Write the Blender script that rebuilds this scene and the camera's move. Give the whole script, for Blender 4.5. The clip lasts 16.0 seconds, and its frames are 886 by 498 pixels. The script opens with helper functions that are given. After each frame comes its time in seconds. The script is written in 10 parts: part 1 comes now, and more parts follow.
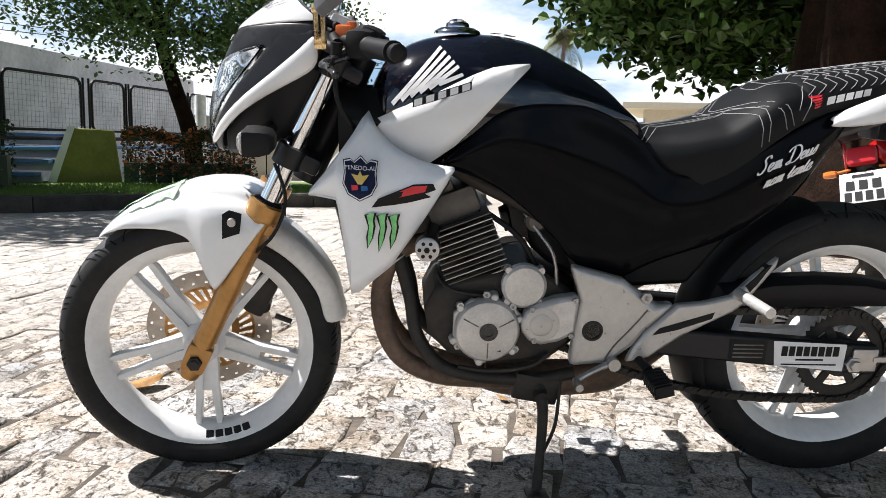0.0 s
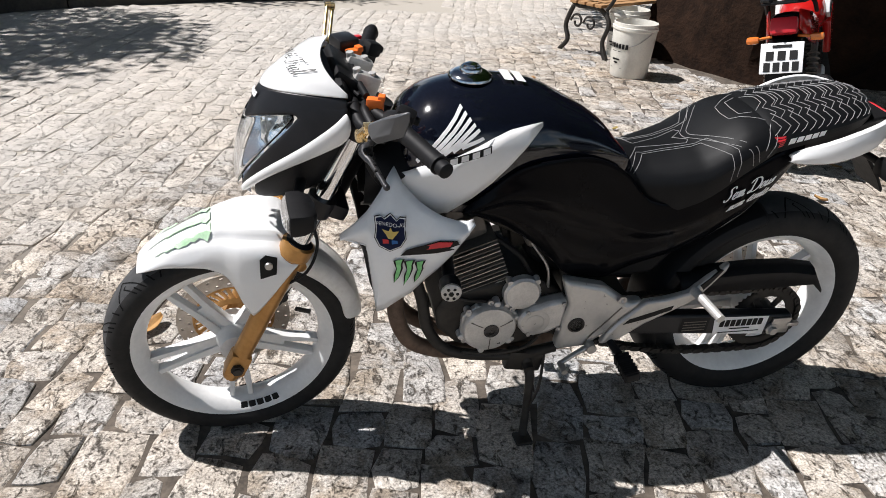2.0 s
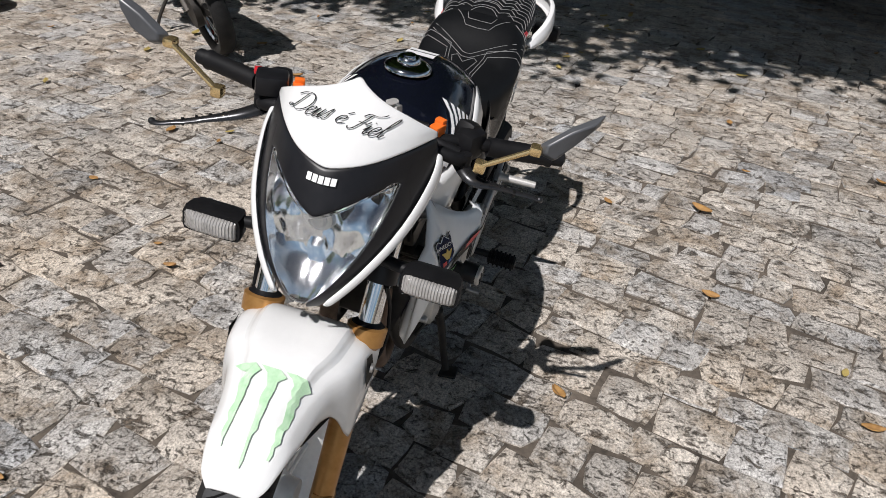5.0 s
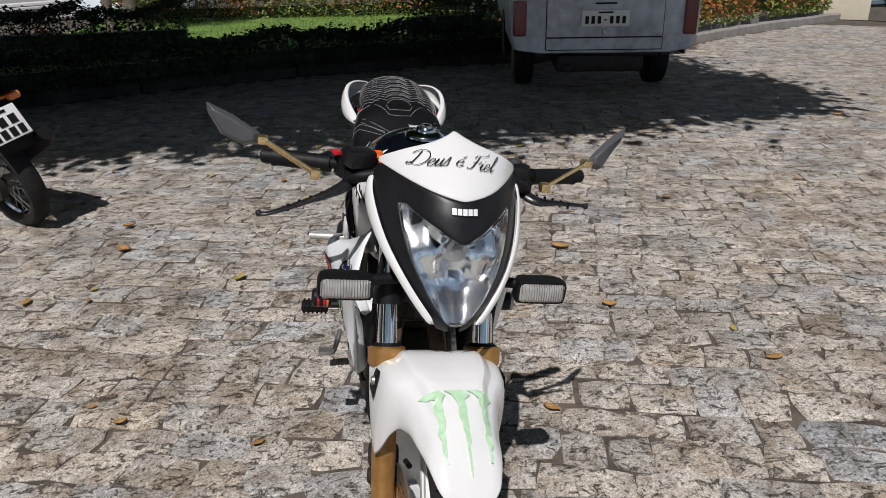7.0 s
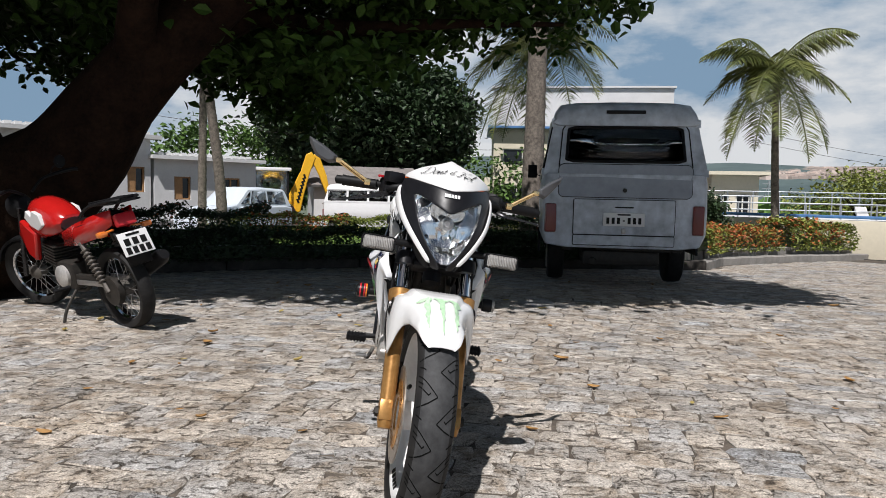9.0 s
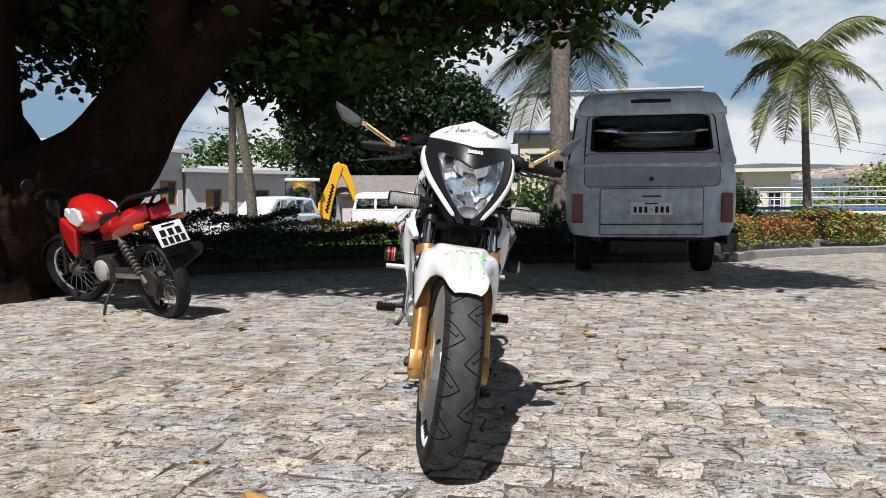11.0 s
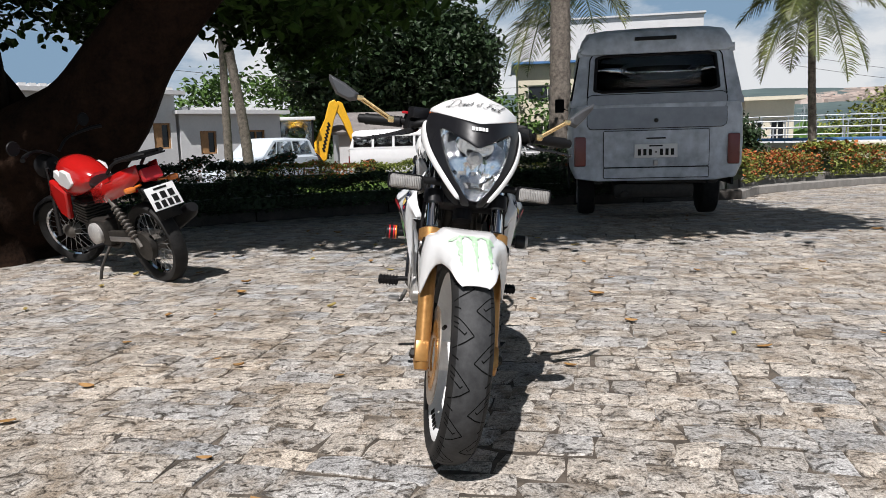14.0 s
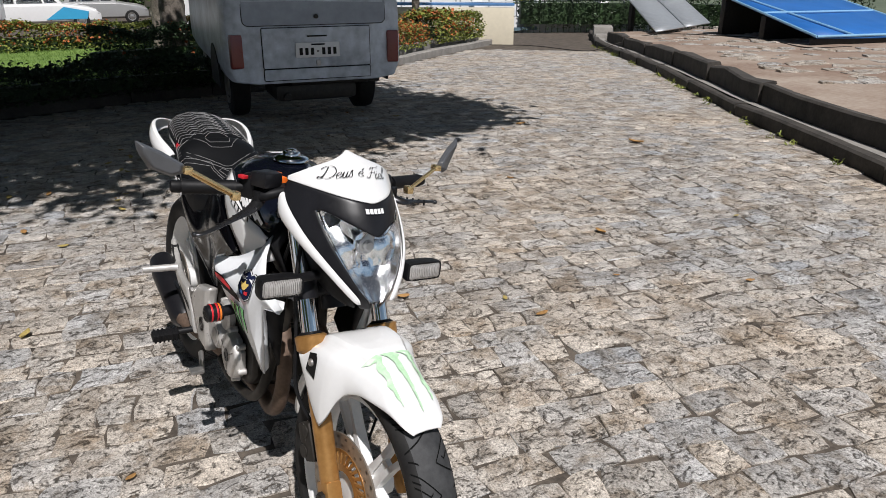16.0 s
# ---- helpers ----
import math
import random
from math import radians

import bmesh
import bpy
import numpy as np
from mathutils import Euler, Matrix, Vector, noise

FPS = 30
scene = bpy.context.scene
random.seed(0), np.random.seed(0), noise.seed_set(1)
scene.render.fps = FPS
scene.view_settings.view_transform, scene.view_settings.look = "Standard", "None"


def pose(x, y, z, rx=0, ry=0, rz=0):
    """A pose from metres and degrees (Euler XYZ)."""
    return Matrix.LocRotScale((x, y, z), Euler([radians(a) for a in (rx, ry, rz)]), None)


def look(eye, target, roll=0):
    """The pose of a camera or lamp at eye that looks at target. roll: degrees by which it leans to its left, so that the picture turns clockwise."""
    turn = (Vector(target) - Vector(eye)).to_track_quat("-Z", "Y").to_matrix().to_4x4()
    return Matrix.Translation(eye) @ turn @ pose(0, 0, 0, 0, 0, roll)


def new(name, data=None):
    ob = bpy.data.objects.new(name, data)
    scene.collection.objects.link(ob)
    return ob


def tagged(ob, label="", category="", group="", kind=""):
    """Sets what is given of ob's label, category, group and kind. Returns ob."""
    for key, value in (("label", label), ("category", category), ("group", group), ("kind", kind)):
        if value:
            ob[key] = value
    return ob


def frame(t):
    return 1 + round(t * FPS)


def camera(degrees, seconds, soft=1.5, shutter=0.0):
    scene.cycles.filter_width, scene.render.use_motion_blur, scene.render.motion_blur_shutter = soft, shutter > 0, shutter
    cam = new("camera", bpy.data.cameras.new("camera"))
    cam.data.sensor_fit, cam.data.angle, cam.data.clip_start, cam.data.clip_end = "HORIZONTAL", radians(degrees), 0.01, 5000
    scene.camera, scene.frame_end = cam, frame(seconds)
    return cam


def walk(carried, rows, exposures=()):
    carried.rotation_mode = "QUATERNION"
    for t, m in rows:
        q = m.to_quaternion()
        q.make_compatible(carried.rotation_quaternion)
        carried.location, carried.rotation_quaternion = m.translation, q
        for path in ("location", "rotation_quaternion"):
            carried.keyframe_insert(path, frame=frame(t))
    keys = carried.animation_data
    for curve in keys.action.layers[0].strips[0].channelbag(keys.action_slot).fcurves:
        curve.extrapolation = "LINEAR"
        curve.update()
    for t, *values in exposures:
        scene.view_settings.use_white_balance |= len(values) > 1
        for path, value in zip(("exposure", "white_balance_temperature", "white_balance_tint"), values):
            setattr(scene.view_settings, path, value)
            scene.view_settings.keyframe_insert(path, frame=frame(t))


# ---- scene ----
cam = camera(62.8, 16.0, soft=0.8)
PATH = [
    (0, (0.423, -1.595, 0.728), (0.541, 0.38, 0.435), 1.8),
    (0.5, (0.41, -1.558, 0.702), (0.481, 0.421, 0.417), -0.2),
    (1, (0.36, -1.523, 0.905), (0.37, 0.399, 0.353), 1.3),
    (1.5, (0.251, -1.561, 1.182), (0.502, 0.209, 0.286), 1.1),
    (2, (0.154, -1.563, 1.322), (0.552, 0.165, 0.397), 3.6),
    (2.5, (-0.017, -1.411, 1.346), (0.657, 0.175, 0.331), 3.2),
    (3, (-0.242, -1.292, 1.412), (0.587, 0.205, 0.376), 1.5),
    (3.5, (-0.477, -1.187, 1.445), (0.548, 0.13, 0.343), 2.9),
    (4, (-0.619, -0.998, 1.43), (0.604, 0.182, 0.376), 0.6),
    (4.2, (-0.669, -0.897, 1.43), (0.698, 0.074, 0.339), 2.7),
    (6.3, (-0.979, -0.088, 1.389), (0.756, -0.049, 0.395), -0.3),
    (6.5, (-1.042, -0.038, 1.377), (0.741, -0.031, 0.472), -1.8),
    (7, (-1.084, 0.086, 1.356), (0.739, -0.154, 0.57), -1.2),
    (7.5, (-1.389, 0.046, 1.316), (0.518, -0.052, 0.723), 0.4),
    (8, (-1.726, 0.002, 1.345), (0.199, -0.147, 0.821), -0.3),
    (8.5, (-1.952, 0.07, 1.272), (-0.02, -0.089, 0.782), -0.5),
    (9, (-2.048, 0.038, 0.928), (-0.058, -0.075, 0.773), 1.2),
    (11.5, (-2.117, 0.026, 0.76), (-0.122, 0.004, 0.62), -0.6),
    (12, (-2.099, 0.021, 0.75), (-0.105, 0.004, 0.59), -0.9),
    (12.5, (-2.092, 0.018, 0.746), (-0.099, 0.022, 0.582), -1.2),
    (13, (-2.078, 0.017, 0.736), (-0.086, 0.012, 0.554), -1.1),
    (13.5, (-2.077, 0.017, 0.742), (-0.084, 0.019, 0.564), -1.4),
    (14, (-1.983, 0.039, 0.904), (-0.007, 0.008, 0.594), -1.7),
    (14.5, (-1.959, 0.124, 1.31), (-0.058, 0.048, 0.693), -2.3),
    (15, (-1.842, 0.182, 1.413), (0.04, -0.039, 0.773), -1.9),
    (15.5, (-1.559, 0.328, 1.397), (0.219, -0.286, 0.719), 1.1),
    (16, (-1.268, 0.585, 1.419), (0.3, -0.422, 0.693), -0.0),
]
walk(cam, [(t, look(e, g, r)) for t, e, g, r in PATH],
     exposures=[(0, 0.90), (1.0, 0.80), (1.5, 0.62), (2.0, 0.44), (2.5, 0.32), (3.5, 0.06), (4.2, 0.03), (6.5, -0.38), (7.5, -0.30), (8.5, -0.12), (9.0, 0.0), (11.3, 0.24), (13.5, 0.27), (14.2, 0.06), (16, -0.07)])

# ---- world and sun ----
SUN_FROM = Vector((-0.642, 0.175, 1.0))
world = bpy.data.worlds.new("sky")
scene.world = world
world.use_nodes = True
wn, wl = world.node_tree.nodes, world.node_tree.links
wbg = wn["Background"]
wsky = wn.new("ShaderNodeTexSky")
wsky.sky_type = "NISHITA"
wsky.sun_disc = False
wsky.sun_elevation = radians(56.4)
wsky.sun_rotation = math.atan2(SUN_FROM.x, SUN_FROM.y)
wsky.dust_density = 1.2
wtc = wn.new("ShaderNodeTexCoord")
wmap = wn.new("ShaderNodeMapping")
wmap.inputs["Scale"].default_value = (1.0, 1.0, 2.6)
wl.new(wtc.outputs["Generated"], wmap.inputs["Vector"])
wnoise = wn.new("ShaderNodeTexNoise")
wnoise.inputs["Scale"].default_value = 3.2
wnoise.inputs["Detail"].default_value = 9
wnoise.inputs["Roughness"].default_value = 0.58
wl.new(wmap.outputs["Vector"], wnoise.inputs["Vector"])
wramp = wn.new("ShaderNodeValToRGB")
wramp.color_ramp.elements[0].position = 0.625
wramp.color_ramp.elements[1].position = 0.79
# haze towards the horizon, and clouds that close up there
wsep = wn.new("ShaderNodeSeparateXYZ")
wl.new(wtc.outputs["Generated"], wsep.inputs["Vector"])
whaze = wn.new("ShaderNodeMapRange")
whaze.interpolation_type = "SMOOTHSTEP"
whaze.inputs["From Min"].default_value = 0.22
whaze.inputs["From Max"].default_value = 0.58
whaze.inputs["To Min"].default_value = 0.85
whaze.inputs["To Max"].default_value = 0.0
wl.new(wsep.outputs["Z"], whaze.inputs["Value"])
wclose = wn.new("ShaderNodeMath")
wclose.operation = "MULTIPLY_ADD"
wclose.inputs[1].default_value = 0.228
wl.new(whaze.outputs["Result"], wclose.inputs[0])
wl.new(wnoise.outputs["Fac"], wclose.inputs[2])
wl.new(wclose.outputs[0], wramp.inputs["Fac"])
whz = wn.new("ShaderNodeMix")
whz.data_type = "RGBA"
whz.inputs["B"].default_value = (14.0, 21.5, 30.5, 1)
wl.new(whaze.outputs["Result"], whz.inputs["Factor"])
wl.new(wsky.outputs["Color"], whz.inputs["A"])
wmix = wn.new("ShaderNodeMix")
wmix.data_type = "RGBA"
wmix.inputs["B"].default_value = (41.0, 42.0, 43.4, 1)
wl.new(wramp.outputs["Color"], wmix.inputs["Factor"])
wl.new(whz.outputs["Result"], wmix.inputs["A"])
wl.new(wmix.outputs["Result"], wbg.inputs["Color"])
wbg.inputs["Strength"].default_value = 0.017

sun = new("sun", bpy.data.lights.new("sun", "SUN"))
sun.data.energy = 5.0
sun.data.angle = radians(0.53)
sun.data.color = (1.0, 0.968, 0.962)
sun.matrix_world = look(SUN_FROM * 40, (0, 0, 0))


# ---- materials ----
def M(name, col, rough=0.5, metal=0.0, var=0.12, scale=8.0, fine=90.0, bump=0.0, coat=0.0, col2=None, spec=0.5, island=0.0):
    m = bpy.data.materials.new(name)
    m.use_nodes = True
    n, l = m.node_tree.nodes, m.node_tree.links
    b = n["Principled BSDF"]
    b.inputs["Metallic"].default_value = metal
    b.inputs["Coat Weight"].default_value = coat
    b.inputs["Coat Roughness"].default_value = 0.06
    b.inputs["Specular IOR Level"].default_value = spec
    tc = n.new("ShaderNodeTexCoord")
    big = n.new("ShaderNodeTexNoise")
    big.inputs["Scale"].default_value = scale
    big.inputs["Detail"].default_value = 6
    big.inputs["Roughness"].default_value = 0.65
    sm = n.new("ShaderNodeTexNoise")
    sm.inputs["Scale"].default_value = fine
    sm.inputs["Detail"].default_value = 4
    l.new(tc.outputs["Object"], big.inputs["Vector"])
    l.new(tc.outputs["Object"], sm.inputs["Vector"])
    add = n.new("ShaderNodeMath")
    add.operation = "MULTIPLY_ADD"
    add.inputs[1].default_value = 0.45
    l.new(sm.outputs["Fac"], add.inputs[0])
    l.new(big.outputs["Fac"], add.inputs[2])
    ramp = n.new("ShaderNodeValToRGB")
    ramp.color_ramp.elements[0].position = 0.45
    ramp.color_ramp.elements[1].position = 0.98
    c2 = col2 or [min(1, c * (1 + var)) for c in col]
    ramp.color_ramp.elements[0].color = (*[c * (1 - var) for c in col], 1)
    ramp.color_ramp.elements[1].color = (*c2, 1)
    l.new(add.outputs[0], ramp.inputs["Fac"])
    out = ramp.outputs["Color"]
    if island:
        geo, info = n.new("ShaderNodeNewGeometry"), n.new("ShaderNodeObjectInfo")
        s2 = n.new("ShaderNodeMath")
        s2.operation = "ADD"
        l.new(geo.outputs["Random Per Island"], s2.inputs[0])
        l.new(info.outputs["Random"], s2.inputs[1])
        fr = n.new("ShaderNodeMath")
        fr.operation = "FRACT"
        l.new(s2.outputs[0], fr.inputs[0])
        mr = n.new("ShaderNodeMapRange")
        mr.inputs["To Min"].default_value = 1 - island
        mr.inputs["To Max"].default_value = 1 + island
        l.new(fr.outputs[0], mr.inputs["Value"])
        hsv = n.new("ShaderNodeHueSaturation")
        l.new(mr.outputs["Result"], hsv.inputs["Value"])
        l.new(out, hsv.inputs["Color"])
        out = hsv.outputs["Color"]
    l.new(out, b.inputs["Base Color"])
    rr = n.new("ShaderNodeMapRange")
    rr.inputs["To Min"].default_value = max(0.0, rough - 0.08 * min(1, rough * 4))
    rr.inputs["To Max"].default_value = min(1.0, rough + 0.10 * min(1, rough * 4))
    l.new(sm.outputs["Fac"], rr.inputs["Value"])
    l.new(rr.outputs["Result"], b.inputs["Roughness"])
    if bump:
        bp = n.new("ShaderNodeBump")
        bp.inputs["Strength"].default_value = 0.6
        bp.inputs["Distance"].default_value = bump
        l.new(add.outputs[0], bp.inputs["Height"])
        l.new(bp.outputs["Normal"], b.inputs["Normal"])
    return m


def glass(name, col, rough=0.02, dark=0.0, spec=0.5):
    m = bpy.data.materials.new(name)
    m.use_nodes = True
    b = m.node_tree.nodes["Principled BSDF"]
    b.inputs["Base Color"].default_value = (*col, 1)
    b.inputs["Roughness"].default_value = rough
    b.inputs["IOR"].default_value = 1.45
    b.inputs["Specular IOR Level"].default_value = spec
    b.inputs["Transmission Weight"].default_value = 1.0 - dark
    return m


WHITE = M("white_gloss_paint", (0.75, 0.75, 0.745), 0.16, var=0.03, scale=5, coat=0.5)
WHITE_DIRTY = M("white_paint_dusty", (0.66, 0.64, 0.60), 0.34, var=0.12, scale=9, col2=(0.82, 0.81, 0.79))
RIMWHITE = M("white_rim_paint", (0.74, 0.74, 0.73), 0.32, var=0.08, scale=12, col2=(0.84, 0.84, 0.83))
SILVERWHITE = M("pale_silver_plastic", (0.78, 0.80, 0.82), 0.18, var=0.04, coat=0.3)
BLACK = M("black_gloss_paint", (0.004, 0.005, 0.010), 0.10, var=0.2, coat=0.35)
COVER = M("black_side_cover_plastic", (0.003, 0.003, 0.004), 0.13, var=0.25, scale=9, spec=0.07)
SATIN = M("black_satin_plastic", (0.010, 0.010, 0.012), 0.36, var=0.25, scale=14, spec=0.3)
MATT = M("black_matt_plastic", (0.006, 0.006, 0.007), 0.55, var=0.3, spec=0.25, scale=20, bump=0.0003)
RUBBER = M("tyre_rubber", (0.010, 0.010, 0.011), 0.66, spec=0.25, var=0.35, scale=16, bump=0.0005, col2=(0.024, 0.023, 0.022))
TREAD = M("tyre_tread_dusty", (0.024, 0.025, 0.027), 0.70, var=0.3, scale=25, bump=0.0006, col2=(0.055, 0.056, 0.058))
GROOVE = M("tyre_groove", (0.006, 0.006, 0.006), 0.85, spec=0.1)
GOLD = M("gold_anodised", (0.40, 0.195, 0.055), 0.32, 0.55, var=0.2, scale=14, col2=(0.50, 0.27, 0.09))
BRASS = M("polished_brass", (0.78, 0.58, 0.30), 0.22, 0.9, var=0.1)
CAPMETAL = M("polished_cap_metal", (0.62, 0.64, 0.67), 0.10, 1.0, var=0.06, scale=30)
CHROME = M("chrome", (0.78, 0.79, 0.80), 0.06, 1.0, var=0.04)
STEEL = M("worn_steel", (0.42, 0.41, 0.40), 0.38, 0.85, var=0.2, scale=20)
ALU = M("cast_aluminium", (0.54, 0.525, 0.505), 0.40, 0.45, var=0.24, scale=18, fine=220, bump=0.0004)
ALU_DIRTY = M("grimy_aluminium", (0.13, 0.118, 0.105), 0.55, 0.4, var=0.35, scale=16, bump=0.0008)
PLATE_SILVER = M("silver_painted_metal", (0.47, 0.455, 0.435), 0.30, 0.4, var=0.16, scale=10)
IRON = M("grimy_black_iron", (0.012, 0.011, 0.010), 0.6, 0.2, var=0.4, scale=22, bump=0.0008, col2=(0.038, 0.032, 0.026))
RUST = M("rusty_exhaust", (0.10, 0.065, 0.045), 0.65, 0.35, var=0.4, scale=12, bump=0.0008, col2=(0.22, 0.15, 0.11))
DISC = M("brake_disc_steel", (0.40, 0.35, 0.30), 0.36, 0.8, var=0.2, scale=30)
LEATHER = M("black_seat_leather", (0.006, 0.0065, 0.0075), 0.48, spec=0.16, var=0.25, scale=10, fine=420, bump=0.0006)
STITCH = M("white_seat_stitching", (0.24, 0.24, 0.24), 0.6, var=0.1)
REFLECTOR = M("headlight_reflector", (0.92, 0.94, 0.96), 0.12, 1.0, var=0.03)
LENS = glass("clear_lens", (0.97, 0.985, 1.0), 0.01)
LENS_RIB = M("clear_ribbed_lens", (0.40, 0.385, 0.37), 0.10, 0.10, var=0.25, scale=40, coat=0.8)
_n, _l = LENS_RIB.node_tree.nodes, LENS_RIB.node_tree.links
_w, _bp, _tc = _n.new("ShaderNodeTexWave"), _n.new("ShaderNodeBump"), _n.new("ShaderNodeTexCoord")
_w.bands_direction = "Y"
_w.inputs["Scale"].default_value = 62.0
_bp.inputs["Distance"].default_value = 0.002
_l.new(_tc.outputs["Object"], _w.inputs["Vector"])
_l.new(_w.outputs["Fac"], _bp.inputs["Height"])
_l.new(_bp.outputs["Normal"], _n["Principled BSDF"].inputs["Normal"])
AMBER = M("amber_lens", (0.75, 0.20, 0.03), 0.2, coat=0.5)
ORANGE = M("orange_plastic", (0.80, 0.16, 0.02), 0.4)
GREEN = M("green_sticker", (0.12, 0.52, 0.14), 0.45, var=0.2, scale=30, col2=(0.30, 0.70, 0.30))
FADEDGREEN = M("faded_green_sticker", (0.36, 0.66, 0.36), 0.4, var=0.15, scale=30, col2=(0.60, 0.78, 0.58))
NAVY = M("navy_sticker", (0.008, 0.013, 0.045), 0.6, spec=0.15)
STICKERGOLD = M("yellow_sticker_print", (0.62, 0.46, 0.14), 0.5, spec=0.2)
STICKERBLUE = M("blue_sticker_print", (0.03, 0.12, 0.35), 0.5, spec=0.2)
RED = M("red_sticker", (0.55, 0.02, 0.03), 0.35)
INK = M("black_lettering", (0.008, 0.008, 0.008), 0.5, spec=0.2)
LETTER = M("white_lettering", (0.78, 0.78, 0.78), 0.35, var=0.03)
MIRRORG = M("mirror_glass", (0.75, 0.78, 0.8), 0.02, 1.0, var=0.02)
DARKALU = M("dark_anodised_lever", (0.05, 0.05, 0.053), 0.28, 0.75, var=0.2)
GREYPL = M("grey_mirror_shell", (0.075, 0.078, 0.085), 0.32, var=0.15)


# ---- mesh helpers ----
def part(name, bm, mat, parent=None, label="", xf=None, sub=0, solid=0.0, bev=0.0, kind="", flat=False, sharp=38):
    if xf is not None:
        bmesh.ops.transform(bm, matrix=xf, verts=bm.verts)
    bmesh.ops.recalc_face_normals(bm, faces=bm.faces)
    me = bpy.data.meshes.new(name)
    bm.to_mesh(me)
    bm.free()
    for mm in mat if isinstance(mat, (list, tuple)) else [mat]:
        me.materials.append(mm)
    if not flat:
        me.polygons.foreach_set("use_smooth", [True] * len(me.polygons))
        me.set_sharp_from_angle(angle=radians(sharp))
    ob = new(name, me)
    if parent:
        ob.parent = parent
    if solid:
        md = ob.modifiers.new("solid", "SOLIDIFY")
        md.thickness, md.offset = solid, -1
    if bev:
        md = ob.modifiers.new("bevel", "BEVEL")
        md.width, md.segments, md.limit_method, md.angle_limit = bev, 2, "ANGLE", radians(40)
    if sub:
        md = ob.modifiers.new("sub", "SUBSURF")
        md.levels = md.render_levels = sub
    return tagged(ob, label, kind=kind)


def thing(name, label, category, m=None, group="", kind=""):
    ob = new(name)
    ob.empty_display_size = 0.1
    if m is not None:
        ob.matrix_world = m
    return tagged(ob, label, category, group, kind)


def box(bm, c, s, rot=(0, 0, 0), bev=0.0, taper=None):
    vs = bmesh.ops.create_cube(bm, size=1.0)["verts"]
    if taper:
        for v in vs:
            if v.co.z > 0:
                v.co.x *= taper[0]
                v.co.y *= taper[1]
    m = Matrix.LocRotScale(c, Euler([radians(a) for a in rot]), s)
    bmesh.ops.transform(bm, matrix=m, verts=vs)
    if bev:
        es = list({e for v in vs for e in v.link_edges})
        bmesh.ops.bevel(bm, geom=es, offset=bev, segments=2, profile=0.6, affect="EDGES")
    return bm


def basis(d):
    d = Vector(d).normalized()
    a = Vector((0, 0, 1)) if abs(d.z) < 0.9 else Vector((1, 0, 0))
    u = d.cross(a).normalized()
    return u, d.cross(u).normalized(), d


def ring(bm, c, u, v, r, n, r2=None):
    r2 = r if r2 is None else r2
    return [bm.verts.new(Vector(c) + u * (r * math.cos(2 * math.pi * i / n)) + v * (r2 * math.sin(2 * math.pi * i / n))) for i in range(n)]


def skin_rings(bm, rings, closed=True, caps=True):
    for a, b in zip(rings, rings[1:]):
        n = len(a)
        for i in range(n if closed else n - 1):
            j = (i + 1) % n
            bm.faces.new((a[i], a[j], b[j], b[i]))
    if caps and closed:
        bm.faces.new(rings[0][::-1])
        bm.faces.new(rings[-1])
    return bm


def cyl(bm, p0, p1, r0, r1=None, n=16):
    r1 = r0 if r1 is None else r1
    p0, p1 = Vector(p0), Vector(p1)
    u, v, d = basis(p1 - p0)
    return skin_rings(bm, [ring(bm, p0, u, v, r0, n), ring(bm, p1, u, v, r1, n)])


def lathe(bm, prof, c, axis, n=32, caps=True):
    u, v, d = basis(axis)
    return skin_rings(bm, [ring(bm, Vector(c) + d * h, u, v, r, n) for r, h in prof], caps=caps)


def curve_pts(pts, k=6):
    pts = [Vector(p) for p in pts]
    out = []
    for i in range(len(pts) - 1):
        p0, p1, p2, p3 = pts[max(i - 1, 0)], pts[i], pts[i + 1], pts[min(i + 2, len(pts) - 1)]
        for j in range(k):
            t = j / k
            out.append(0.5 * (2 * p1 + (p2 - p0) * t + (2 * p0 - 5 * p1 + 4 * p2 - p3) * t * t + (3 * p1 - p0 - 3 * p2 + p3) * t ** 3))
    return out + [pts[-1]]


def tube(bm, pts, r, n=10, k=6, flat=1.0):
    """A swept tube; r is one radius or one for each given point; flat squeezes one axis."""
    m = len(pts)
    pts = curve_pts(pts, k) if k > 1 else [Vector(p) for p in pts]
    rs = [r] * len(pts) if not isinstance(r, (list, tuple)) else list(np.interp(np.linspace(0, m - 1, len(pts)), range(m), r))
    u = None
    rings = []
    for i, p in enumerate(pts):
        d = (pts[min(i + 1, len(pts) - 1)] - pts[max(i - 1, 0)]).normalized()
        if u is None:
            u = basis(d)[0]
        u = (u - d * u.dot(d)).normalized()
        v = d.cross(u)
        rings.append(ring(bm, p, u, v, rs[i], n, rs[i] * flat))
    return skin_rings(bm, rings)


def plate(bm, pts, y0, y1, plane="xz"):
    """A flat outline drawn in a plane, pulled from y0 to y1 across it."""
    def at(p, h):
        return {"xz": (p[0], h, p[1]), "yz": (h, p[0], p[1]), "xy": (p[0], p[1], h)}[plane]
    a = [bm.verts.new(at(p, y0)) for p in pts]
    b = [bm.verts.new(at(p, y1)) for p in pts]
    bm.faces.new(a[::-1])
    bm.faces.new(b)
    for i in range(len(a)):
        j = (i + 1) % len(a)
        bm.faces.new((a[i], a[j], b[j], b[i]))
    return bm


def sheet(bm, rows):
    """A surface through rows of points."""
    vs = [[bm.verts.new(p) for p in row] for row in rows]
    for a, b in zip(vs, vs[1:]):
        for i in range(len(a) - 1):
            try:
                bm.faces.new((a[i], a[i + 1], b[i + 1], b[i]))
            except ValueError:
                pass
    return bm


